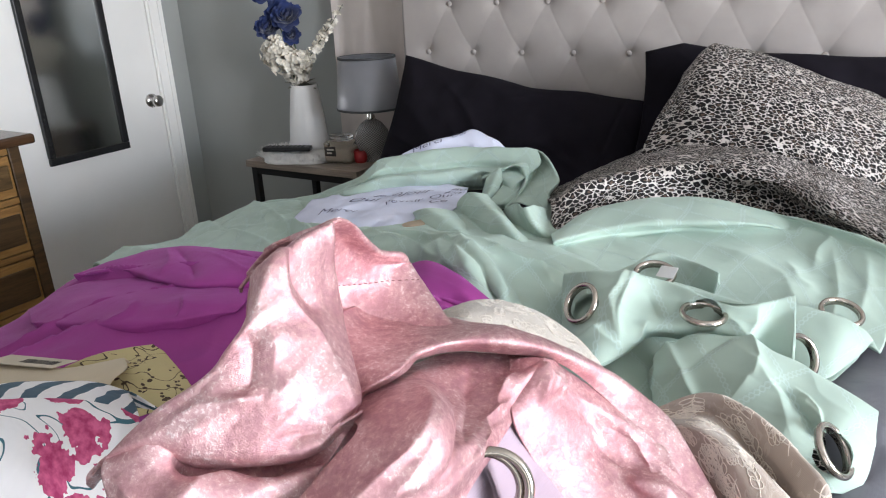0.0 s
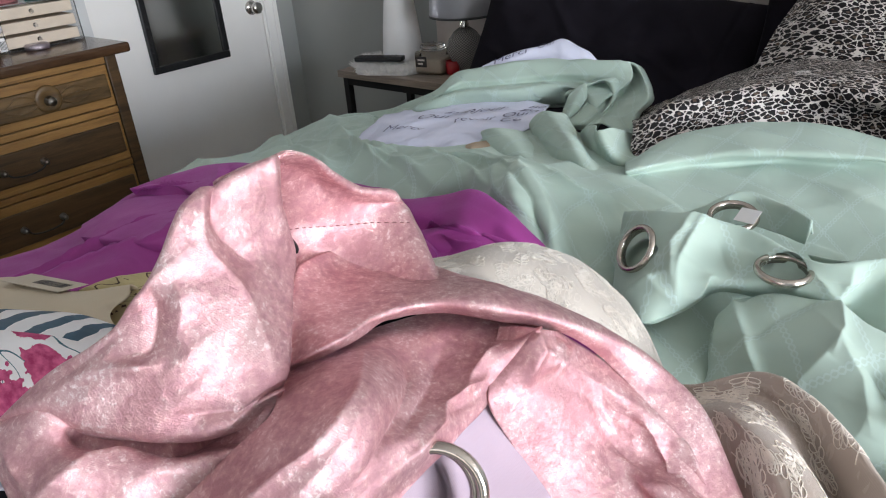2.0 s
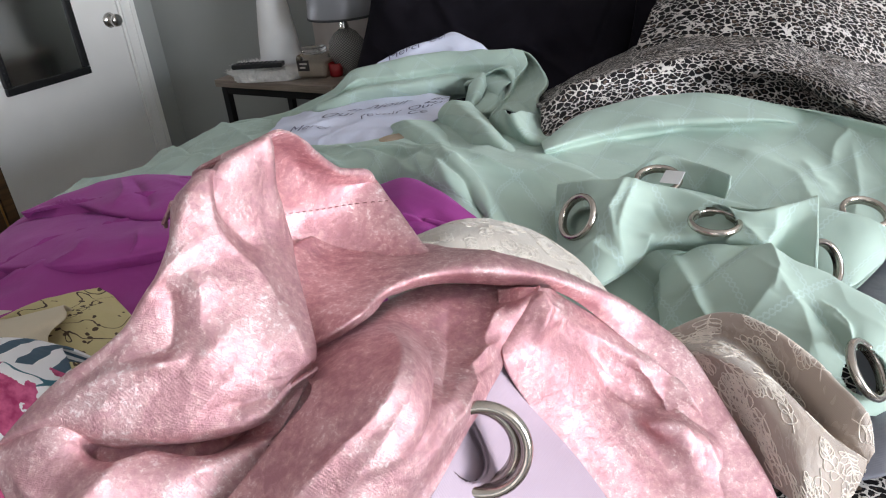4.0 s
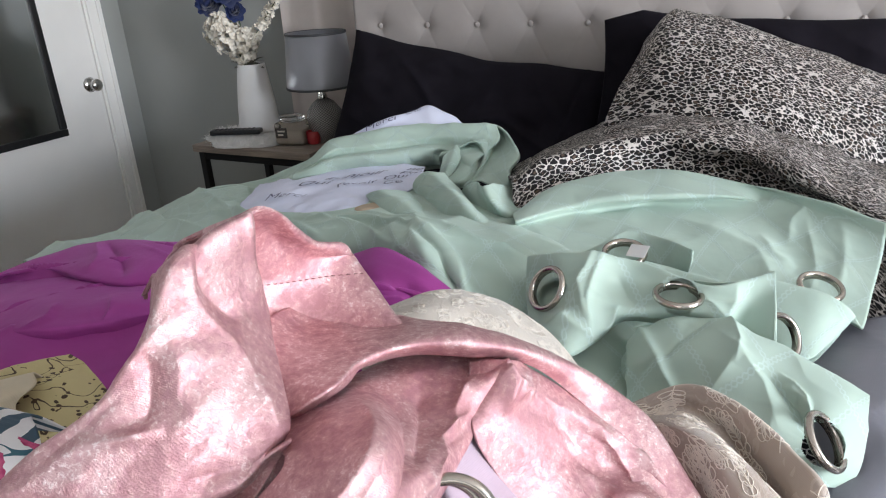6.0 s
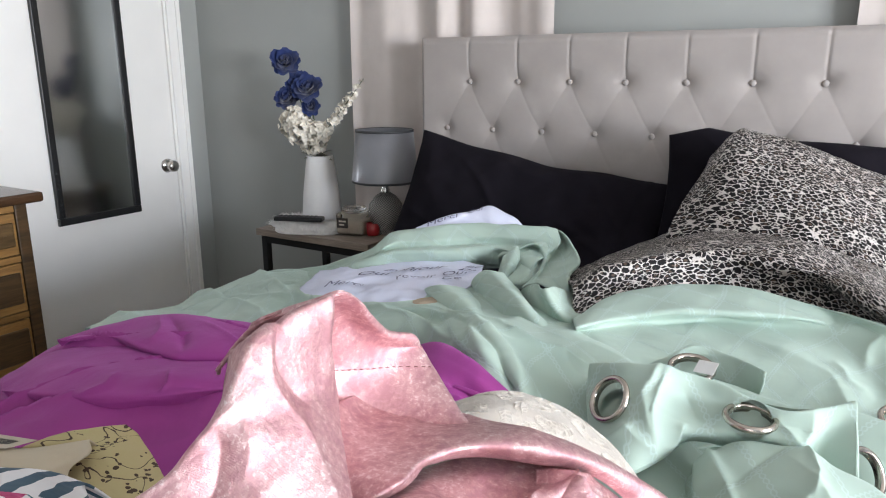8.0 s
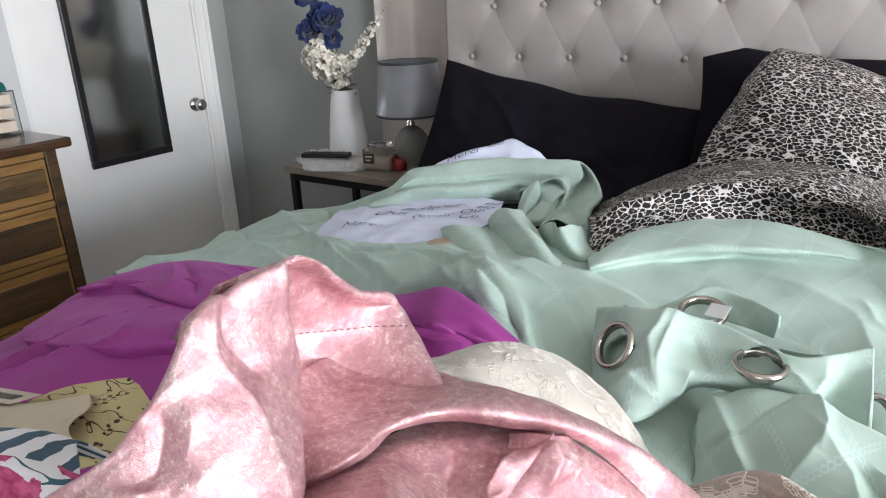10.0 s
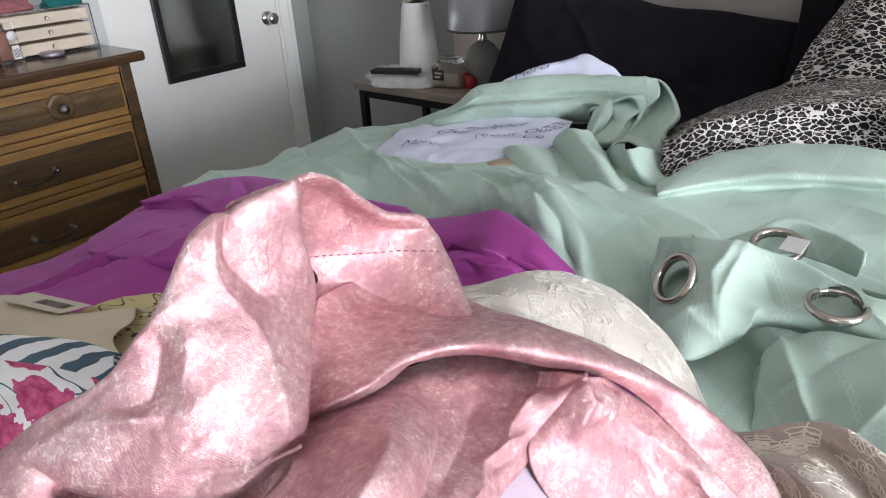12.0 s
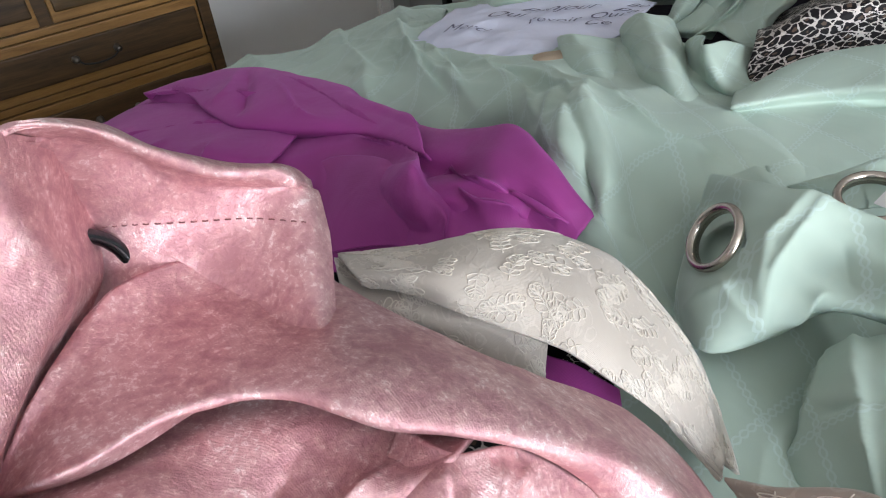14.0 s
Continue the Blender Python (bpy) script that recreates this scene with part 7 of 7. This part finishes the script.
WAX = plain("cream_wax", (0.62, 0.53, 0.42), 0.5, var=0.06, scale=20)
LABEL_DARK = plain("dark_label", (0.035, 0.028, 0.025), 0.5, var=0.1)
PALE_INK = plain("pale_ink", (0.6, 0.55, 0.48), 0.6, var=0.05)
glass, gn, gl, gp = shader("clear_glass", 0.04)
gp.inputs["Transmission Weight"].default_value, gp.inputs["IOR"].default_value = 1.0, 1.45
jar = thing("candle_jar", "square glass candle jar with a dark label and lid", "candle", (-1.585, 2.565, NZ + 0.0008), rot=12)
part("wax", boxed((-0.056, -0.046, 0.006), (0.056, 0.046, 0.06), 0.01, 3), WAX, jar, "cream coloured wax")
ob = part("glass", boxed((-0.06, -0.05, 0), (0.06, 0.05, 0.088), 0.014, 4), glass, jar, "thick clear glass")
ob.visible_shadow = False
ob = part("lid", lathe([(0.0, 0.089), (0.046, 0.089), (0.05, 0.092), (0.05, 0.104), (0.044, 0.110), (0.0, 0.111)], 32), glass, jar, "round glass lid")
ob.visible_shadow = False
lab = part("label", boxed((-0.052, -0.0525, 0.03), (-0.004, -0.0505, 0.07), 0.0004), LABEL_DARK, jar, "dark paper label", False)
for k, w in enumerate((0.03, 0.022)):
    part("label_bar", boxed((-0.042, -0.0535, 0.054 - k * 0.014), (-0.042 + w, -0.0527, 0.060 - k * 0.014)), PALE_INK, lab, smooth=False)
RED = plain("red_wax", (0.30, 0.012, 0.015), 0.3, var=0.1)
votive = thing("red_candle", "small red candle in a glass cup", "candle", (-1.50, 2.575, NZ + 0.0008))
part("cup", lathe([(0.0, 0.0), (0.022, 0.0), (0.026, 0.006), (0.027, 0.05), (0.024, 0.05), (0.022, 0.036), (0.0, 0.034)], 28), RED, votive)

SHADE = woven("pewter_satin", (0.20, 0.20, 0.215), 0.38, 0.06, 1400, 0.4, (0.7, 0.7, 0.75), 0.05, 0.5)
SHADE.node_tree.nodes["Principled BSDF"].inputs["Metallic"].default_value = 0.4
BANDING = plain("dark_banding", (0.03, 0.03, 0.032), 0.6)
lamp = thing("table_lamp", "table lamp with a pewter satin drum shade and textured glass base", "lamp", (-1.475, 2.63, NZ + 0.0008))
shade = part("shade", lathe([(0.131, 0.212), (0.113, 0.412), (0.1115, 0.412), (0.1295, 0.212)], 56), SHADE, lamp, "pewter grey satin drum shade")
for r, z in ((0.1315, 0.212), (0.1135, 0.407)):
    part("banding", lathe([(r - 0.003, z - 0.001), (r + 0.0012, z - 0.001), (r + 0.0008, z + 0.007), (r - 0.003, z + 0.007)], 56), BANDING, shade)
part("shade_ring", tube(bmesh.new(), [(-0.112, 0, 0.40), (0, 0, 0.402), (0.112, 0, 0.40)], 0.002, 6), CHROME, lamp)
part("bulb", lathe([(0.0, 0.23), (0.012, 0.235), (0.014, 0.26), (0.028, 0.30), (0.03, 0.32), (0.02, 0.345), (0.0, 0.35)], 24), CERAMIC, lamp, "unlit white bulb")
part("neck", lathe([(0.008, 0.17), (0.008, 0.235), (0.013, 0.236), (0.013, 0.19), (0.018, 0.176), (0.018, 0.168)], 20), CHROME, lamp)
base_mat, bn, bl, bp = shader("mercury_glass", 0.25, 0.4)
v = coords(bn, bl, (1, 1, 1), (0, 0, 0), "Object")
sx = bn.new("ShaderNodeSeparateXYZ")
bl.new(v, sx.inputs[0])
ang = math_node(bn, bl, "ARCTAN2", sx.outputs[1], sx.outputs[0])
zz = math_node(bn, bl, "MULTIPLY", sx.outputs[2], 330)
lines = math_node(bn, bl, "MULTIPLY", math_node(bn, bl, "ABSOLUTE", math_node(bn, bl, "SINE", math_node(bn, bl, "ADD", math_node(bn, bl, "MULTIPLY", ang, 16), zz))), math_node(bn, bl, "ABSOLUTE", math_node(bn, bl, "SINE", math_node(bn, bl, "SUBTRACT", math_node(bn, bl, "MULTIPLY", ang, 16), zz))))
bl.new(ramp(bn, bl, lines, (0.1, (0.10, 0.095, 0.09)), (0.6, (0.42, 0.40, 0.38))), bp.inputs["Base Color"])
bump(bn, bl, bp, lines, 0.8, 0.004)
part("base", lathe([(0.0, 0.0), (0.045, 0.0), (0.047, 0.008), (0.035, 0.014), (0.062, 0.05), (0.072, 0.085), (0.066, 0.12), (0.042, 0.152), (0.018, 0.168), (0.0, 0.169)], 48), base_mat, lamp, "diamond cut mercury glass base")

# ---- window curtains behind the headboard and the picture ----
DRAPE = woven("pale_drape", (0.64, 0.575, 0.54), 0.8, 0.05, 900, 0.3, crease=0.05)


def drape(x0, x1, label, seed):
    bm = bmesh.new()
    rows = []
    for z in [0.12 + (2.25 - 0.12) * j / 24 for j in range(25)]:
        row = []
        for i in range(161):
            s = i / 160
            ph = s * (x1 - x0)
            fold = 0.026 * math.sin((ph + 0.10 * noise.noise(Vector((ph * 3.1, z * 0.25, seed)))) * 2 * math.pi / 0.24 + seed) * (0.35 + 0.65 * min(1, ph / 0.3)) + 0.008 * noise.noise(Vector((s * 14, z * 0.7, seed)))
            row.append(bm.verts.new((x0 + (x1 - x0) * s, 2.835 + fold, z)))
        rows.append(row)
    grid_faces(bm, rows)
    return bm


for x0, x1, sd in ((-1.79, -0.86, 0.4), (0.075, 1.0, 2.0)):
    c = thing("window_drape", "pale ivory drape hanging in soft folds behind the headboard", "curtain", group="drapes behind the bed")
    part("cloth", drape(x0, x1, "", sd), DRAPE, c)
    part("rod", tube(bmesh.new(), [(x0 - 0.05, 2.835, 2.27), (x1 + 0.05, 2.835, 2.27)], 0.011, 12), BLACK_METAL, c)
pic = thing("framed_picture", "picture in a thin black frame on the wall above the headboard", "picture")
for lo, hi in (((-0.62, 2.874, 1.664), (-0.20, 2.898, 1.684)), ((-0.62, 2.874, 2.08), (-0.20, 2.898, 2.10)), ((-0.62, 2.874, 1.6845), (-0.60, 2.898, 2.0795)), ((-0.22, 2.874, 1.6845), (-0.20, 2.898, 2.0795))):
    part("frame_rail", boxed(lo, hi, 0.003), BLACK_FRAME, pic, smooth=False)
part("picture_sheet", boxed((-0.602, 2.882, 1.682), (-0.218, 2.89, 2.082)), PALE_PAINT, pic, smooth=False)

# ---- dresser ----
PINE = plank_wood("dark_pine", (0.036, 0.020, 0.009), (0.115, 0.064, 0.026), 1.0, 0.38, "Y")
SAP = plank_wood("honey_pine", (0.20, 0.10, 0.03), (0.39, 0.21, 0.065), 1.2, 0.4, "Y")
TOPWOOD = plank_wood("dresser_top_pine", (0.040, 0.020, 0.011), (0.11, 0.058, 0.03), 0.8, 0.2, "Y")
carved, cn, cl, cp = shader("carved_pine", 0.4)
cv = coords(cn, cl, (7, 0.6, 7))
cg = noise_tex(cn, cl, cv, 4, 8, 0.62, 1.2)
cl.new(ramp(cn, cl, cg, (0.35, (0.06, 0.034, 0.012)), (0.65, (0.17, 0.10, 0.038))), cp.inputs["Base Color"])
swirl = wave(cn, cl, coords(cn, cl, (1, 1, 1)), 8, 12.0, "Z", 2.0, 1.2)
bump(cn, cl, cp, swirl, 0.22, 0.003)
dresser = thing("dresser", "wide dark pine dresser with honey coloured drawer edges", "dresser")
DX, DT = -2.24, 0.965
part("carcass", boxed((-2.76, 0.02, 0.08), (DX - 0.022, 1.645, DT - 0.035), 0.003), PINE, dresser, smooth=False)
part("plinth", boxed((-2.74, 0.04, 0.0), (DX - 0.04, 1.625, 0.08)), PINE, dresser, smooth=False)
part("dresser_top", boxed((-2.78, -0.01, DT - 0.034), (DX + 0.03, 1.69, DT), 0.012, 4), TOPWOOD, dresser, "polished dark pine top with a moulded edge")
part("corner_post", boxed((DX - 0.0215, 1.605, 0.08), (DX - 0.004, 1.645, DT - 0.0345), 0.004), PINE, dresser, smooth=False)
for z in (0.905, 0.735, 0.54, 0.335):
    part("front_rail", boxed((DX - 0.0215, 0.03, z), (DX - 0.006, 1.604, z + 0.022), 0.003), SAP, dresser, smooth=False)


def drawer(y0, y1, z0, z1, pull, fancy=False):
    d = part("drawer", boxed((DX - 0.020, y0, z0), (DX - 0.002, y1, z1), 0.004), SAP, dresser, "pine drawer front with light edges", False)
    part("drawer_panel", boxed((DX - 0.0015, y0 + 0.012, z0 + 0.030), (DX + 0.009, y1 - 0.012, z1 - 0.028), 0.007, 3), carved if fancy else PINE, d, "carved panel" if fancy else "", False)
    yc, zc = (y0 + y1) / 2, (z0 + z1) / 2
    if fancy:
        rosette = part("carved_rosette", lathe([(0.0, 0.004), (0.022, 0.004), (0.026, 0.006), (0.040, 0.005), (0.045, 0.001), (0.045, 0.0)], 28), carved, d, "carved round rosette")
        rosette.matrix_basis = pose(DX + 0.0085, yc, zc + 0.006, 0, 90, 0)
        scroll = bmesh.new()
        for side in (-1, 1):
            for rise, reach in ((0.026, 0.10), (0.004, 0.15), (-0.02, 0.11)):
                tube(scroll, spline([(0.009, yc + side * 0.03, zc + rise * 0.3), (0.0105, yc + side * (0.03 + reach * 0.35), zc + rise), (0.0105, yc + side * (0.03 + reach * 0.7), zc + rise * 1.1), (0.009, yc + side * (0.03 + reach), zc + rise * 0.3)], 14), 0.0045, 6, 0.4)
        for v in scroll.verts:
            v.co.x += DX - 0.001
        part("carved_scroll", scroll, carved, d, "carved leaf scrolls")
    if pull == "knob":
        k = part("knob", lathe([(0.0, 0.0), (0.016, 0.001), (0.017, 0.004), (0.007, 0.008), (0.007, 0.016), (0.015, 0.021), (0.015, 0.027), (0.0, 0.031)], 24), PEWTER, d, "round pewter knob")
        k.matrix_basis = pose(DX + 0.009, yc, zc, 0, 90, 0)
    else:
        for s in (-0.065, 0.065):
            k = part("handle_post", lathe([(0.0, 0.0), (0.012, 0.001), (0.012, 0.004), (0.006, 0.007), (0.006, 0.02), (0.009, 0.024), (0.0, 0.026)], 18), PEWTER, d)
            k.matrix_basis = pose(DX + 0.009, yc + s, zc, 0, 90, 0)
        part("bail_handle", tube(bmesh.new(), spline([(DX + 0.03, yc - 0.063, zc), (DX + 0.033, yc - 0.045, zc - 0.016), (DX + 0.034, yc, zc - 0.022), (DX + 0.033, yc + 0.045, zc - 0.016), (DX + 0.03, yc + 0.063, zc)], 18), 0.003, 8), BLACK_METAL, d, "thin dark bail handle")


for y0, y1, fancy in ((1.16, 1.60, True), (0.66, 1.12, False), (0.06, 0.62, False)):
    drawer(y0, y1, 0.762, 0.902, "knob" if fancy else "bail", fancy)
for z0, z1 in ((0.566, 0.732), (0.362, 0.536), (0.12, 0.330)):
    drawer(0.88, 1.60, z0, z1, "bail"), drawer(0.06, 0.84, z0, z1, "bail")

# things on the dresser
CREAM_PLASTIC = plain("cream_card", (0.66, 0.56, 0.45), 0.55, var=0.06, scale=20)
acrylic, an, al, ap = shader("clear_acrylic", 0.08)
ap.inputs["Transmission Weight"].default_value, ap.inputs["IOR"].default_value = 0.95, 1.2
org = thing("drawer_organizer", "clear acrylic organizer with three cream drawers", "organizer", (-2.52, 1.50, DT + 0.0008))
for lo, hi in (((-0.12, -0.15, 0), (0.075, 0.145, 0.004)), ((-0.12, -0.15, 0.146), (0.075, 0.145, 0.150)), ((-0.12, 0.1455, 0), (0.075, 0.1495, 0.15)), ((-0.12, -0.1545, 0), (0.075, -0.1505, 0.15))):
    o = part("acrylic_panel", boxed(lo, hi), acrylic, org, smooth=False)
    o.visible_shadow = False
for k in range(3):
    dr = part("small_drawer", boxed((-0.11, -0.143, 0.010 + k * 0.046), (0.066, 0.140, 0.046 + k * 0.046), 0.004), CREAM_PLASTIC, org, smooth=False)
    part("pull", lathe([(0.0, 0.0), (0.008, 0.001), (0.006, 0.010), (0.0, 0.012)], 14), glass, dr).matrix_basis = pose(0.066, 0, 0.028 + k * 0.046, 0, 90, 0)


def rag(at, rx, ry, rz, material, name, label, sd):
    bm = bmesh.new()
    rows = []
    for j in range(19):
        th = math.pi / 2 * j / 18
        row = []
        for i in range(48):
            a = 2 * math.pi * i / 48
            k = 1 + 0.28 * noise.noise(Vector((math.cos(a) * 1.6, math.sin(a) * 1.6, th * 2 + sd))) + 0.08 * noise.noise(Vector((math.cos(a) * 5, math.sin(a) * 5, th * 5 + sd)))
            row.append(bm.verts.new((rx * math.cos(th) * math.cos(a) * k, ry * math.cos(th) * math.sin(a) * k, max(0.0, rz * math.sin(th) * k))))
        rows.append(row)
    grid_faces(bm, rows, True)
    bm.faces.new(rows[0])
    bmesh.ops.remove_doubles(bm, verts=bm.verts, dist=0.0005)
    ob = part(name, bm, material)
    ob.matrix_basis = pose(*at)
    return tagged(ob, label, "cloth")


TEAL = woven("teal_cloth", (0.012, 0.125, 0.125), 0.85, 0.15, 600, 0.5)
ROSE_CLOTH = woven("rose_cloth", (0.33, 0.12, 0.13), 0.85, 0.15, 600, 0.4)
rag((-2.50, 1.58, DT + 0.152), 0.06, 0.062, 0.055, TEAL, "teal_cloth", "crumpled teal cloth on the acrylic organizer", 0.5)
rag((-2.54, 1.42, DT + 0.152), 0.055, 0.075, 0.045, ROSE_CLOTH, "rose_cloth", "crumpled dusty rose cloth on the organizer", 3.1)

LILAC = plain("lilac_ball", (0.50, 0.42, 0.58), 0.5, var=0.1, scale=25)
ball = thing("lilac_ball", "round lilac bath ball on the dresser", "ball", (-2.46, 1.19, DT + 0.0008))
part("shell", lathe([(0.0001 + 0.037 * math.sin(math.pi * k / 20), 0.037 - 0.037 * math.cos(math.pi * k / 20)) for k in range(21)], 32), LILAC, ball)
part("seam", lathe([(0.0372, 0.035), (0.0385, 0.037), (0.0372, 0.039)], 32), LILAC, ball)
BROWN_LIQ = plain("brown_powder", (0.24, 0.10, 0.065), 0.4, var=0.1)
WHITE_CAP = plain("white_plastic", (0.74, 0.73, 0.74), 0.4, var=0.03)
SILVER = plain("glitter_silver", (0.45, 0.40, 0.45), 0.3, 0.8, var=0.5, scale=300, grain=0.8, grain_scale=900)
bag = thing("makeup_bottle", "clear bottle of brown makeup with a label", "bottle", (-2.44, 1.345, DT + 0.0008))
part("liquid", boxed((-0.014, -0.03, 0.012), (0.014, 0.008, 0.10), 0.004), BROWN_LIQ, bag, "brown liquid")
o = part("bottle_glass", boxed((-0.018, -0.035, 0), (0.018, 0.04, 0.125), 0.006, 3), glass, bag)
o.visible_shadow = False
part("label", boxed((0.0185, 0.010, 0.012), (0.0195, 0.033, 0.055)), WHITE_CAP, bag, "white paper label", False)
seal = part("sticker", lathe([(0.0, 0.0), (0.016, 0.0), (0.016, 0.001), (0.0, 0.0012)], 24), WHITE_CAP, bag, "round white sticker")
seal.matrix_basis = pose(0.0187, 0.020, 0.085, 0, 90, 0)
for k in range(5):
    part("code_bar", boxed((0.0196, 0.013 + k * 0.004, 0.018), (0.0199, 0.015 + k * 0.004, 0.045)), LABEL_DARK, bag, smooth=False)
comp = thing("glitter_compact", "oval glittery silver compact lying on the dresser", "compact", (-2.43, 1.475, DT + 0.0008))
part("case", lathe([(0.0, 0.0), (0.036, 0.0), (0.04, 0.005), (0.04, 0.012), (0.036, 0.018), (0.0, 0.019)], 32), SILVER, comp)
dark = thing("black_box", "tall black cosmetics box on the dresser", "box", (-2.47, 1.275, DT + 0.0008))
part("carton", boxed((-0.02, -0.03, 0), (0.02, 0.03, 0.15), 0.002), REMOTE, dark, smooth=False)
tray = thing("cosmetics_tray", "small glossy tray of cosmetics on the dresser", "tray", (-2.56, 1.15, DT + 0.0008))
part("tray_base", boxed((-0.07, -0.12, 0), (0.07, 0.09, 0.012), 0.005), WHITE_CAP, tray)
for k, (y, h, mt) in enumerate(((-0.07, 0.09, BROWN_LIQ), (-0.02, 0.12, WHITE_CAP), (0.05, 0.10, CREAM_PLASTIC))):
    part("cosmetic_tube", lathe([(0.0, 0.0125), (0.016, 0.0125), (0.017, 0.02), (0.016, h), (0.010, h + 0.008), (0.0, h + 0.01)], 20, centre=(0.0, y, 0)), mt, tray)

# label with a code on the wrapped package
LABEL_WHITE = plain("paper_label", (0.52, 0.46, 0.36), 0.6, var=0.03)


def on_rails(rails, i, j):
    rows = lay(rails, 21, 21)
    p = rows[j][i]
    n = (rows[j][i + 1] - p).cross(rows[j + 1][i] - p).normalized()
    return p, n if n.z > 0 else -n, (rows[j][i + 1] - p).normalized()


p, nrm, ax = on_rails(BEIGE, 10, 7)
ay = nrm.cross(ax)
m = Matrix((ax, ay, nrm)).transposed().to_4x4()
m.translation = p + nrm * 0.003
lab = part("label", boxed((-0.05, -0.02, 0), (0.05, 0.02, 0.0006)), LABEL_WHITE, wrap, "printed paper label", False)
lab.matrix_basis = m
rng = random.Random(2)
x = -0.01
while x < 0.04:
    w = rng.choice((0.0008, 0.0014, 0.002))
    part("code_bar", boxed((x, -0.008, 0.0007), (x + w, 0.008, 0.0009)), LABEL_DARK, lab, smooth=False)
    x += w + rng.choice((0.001, 0.0016))
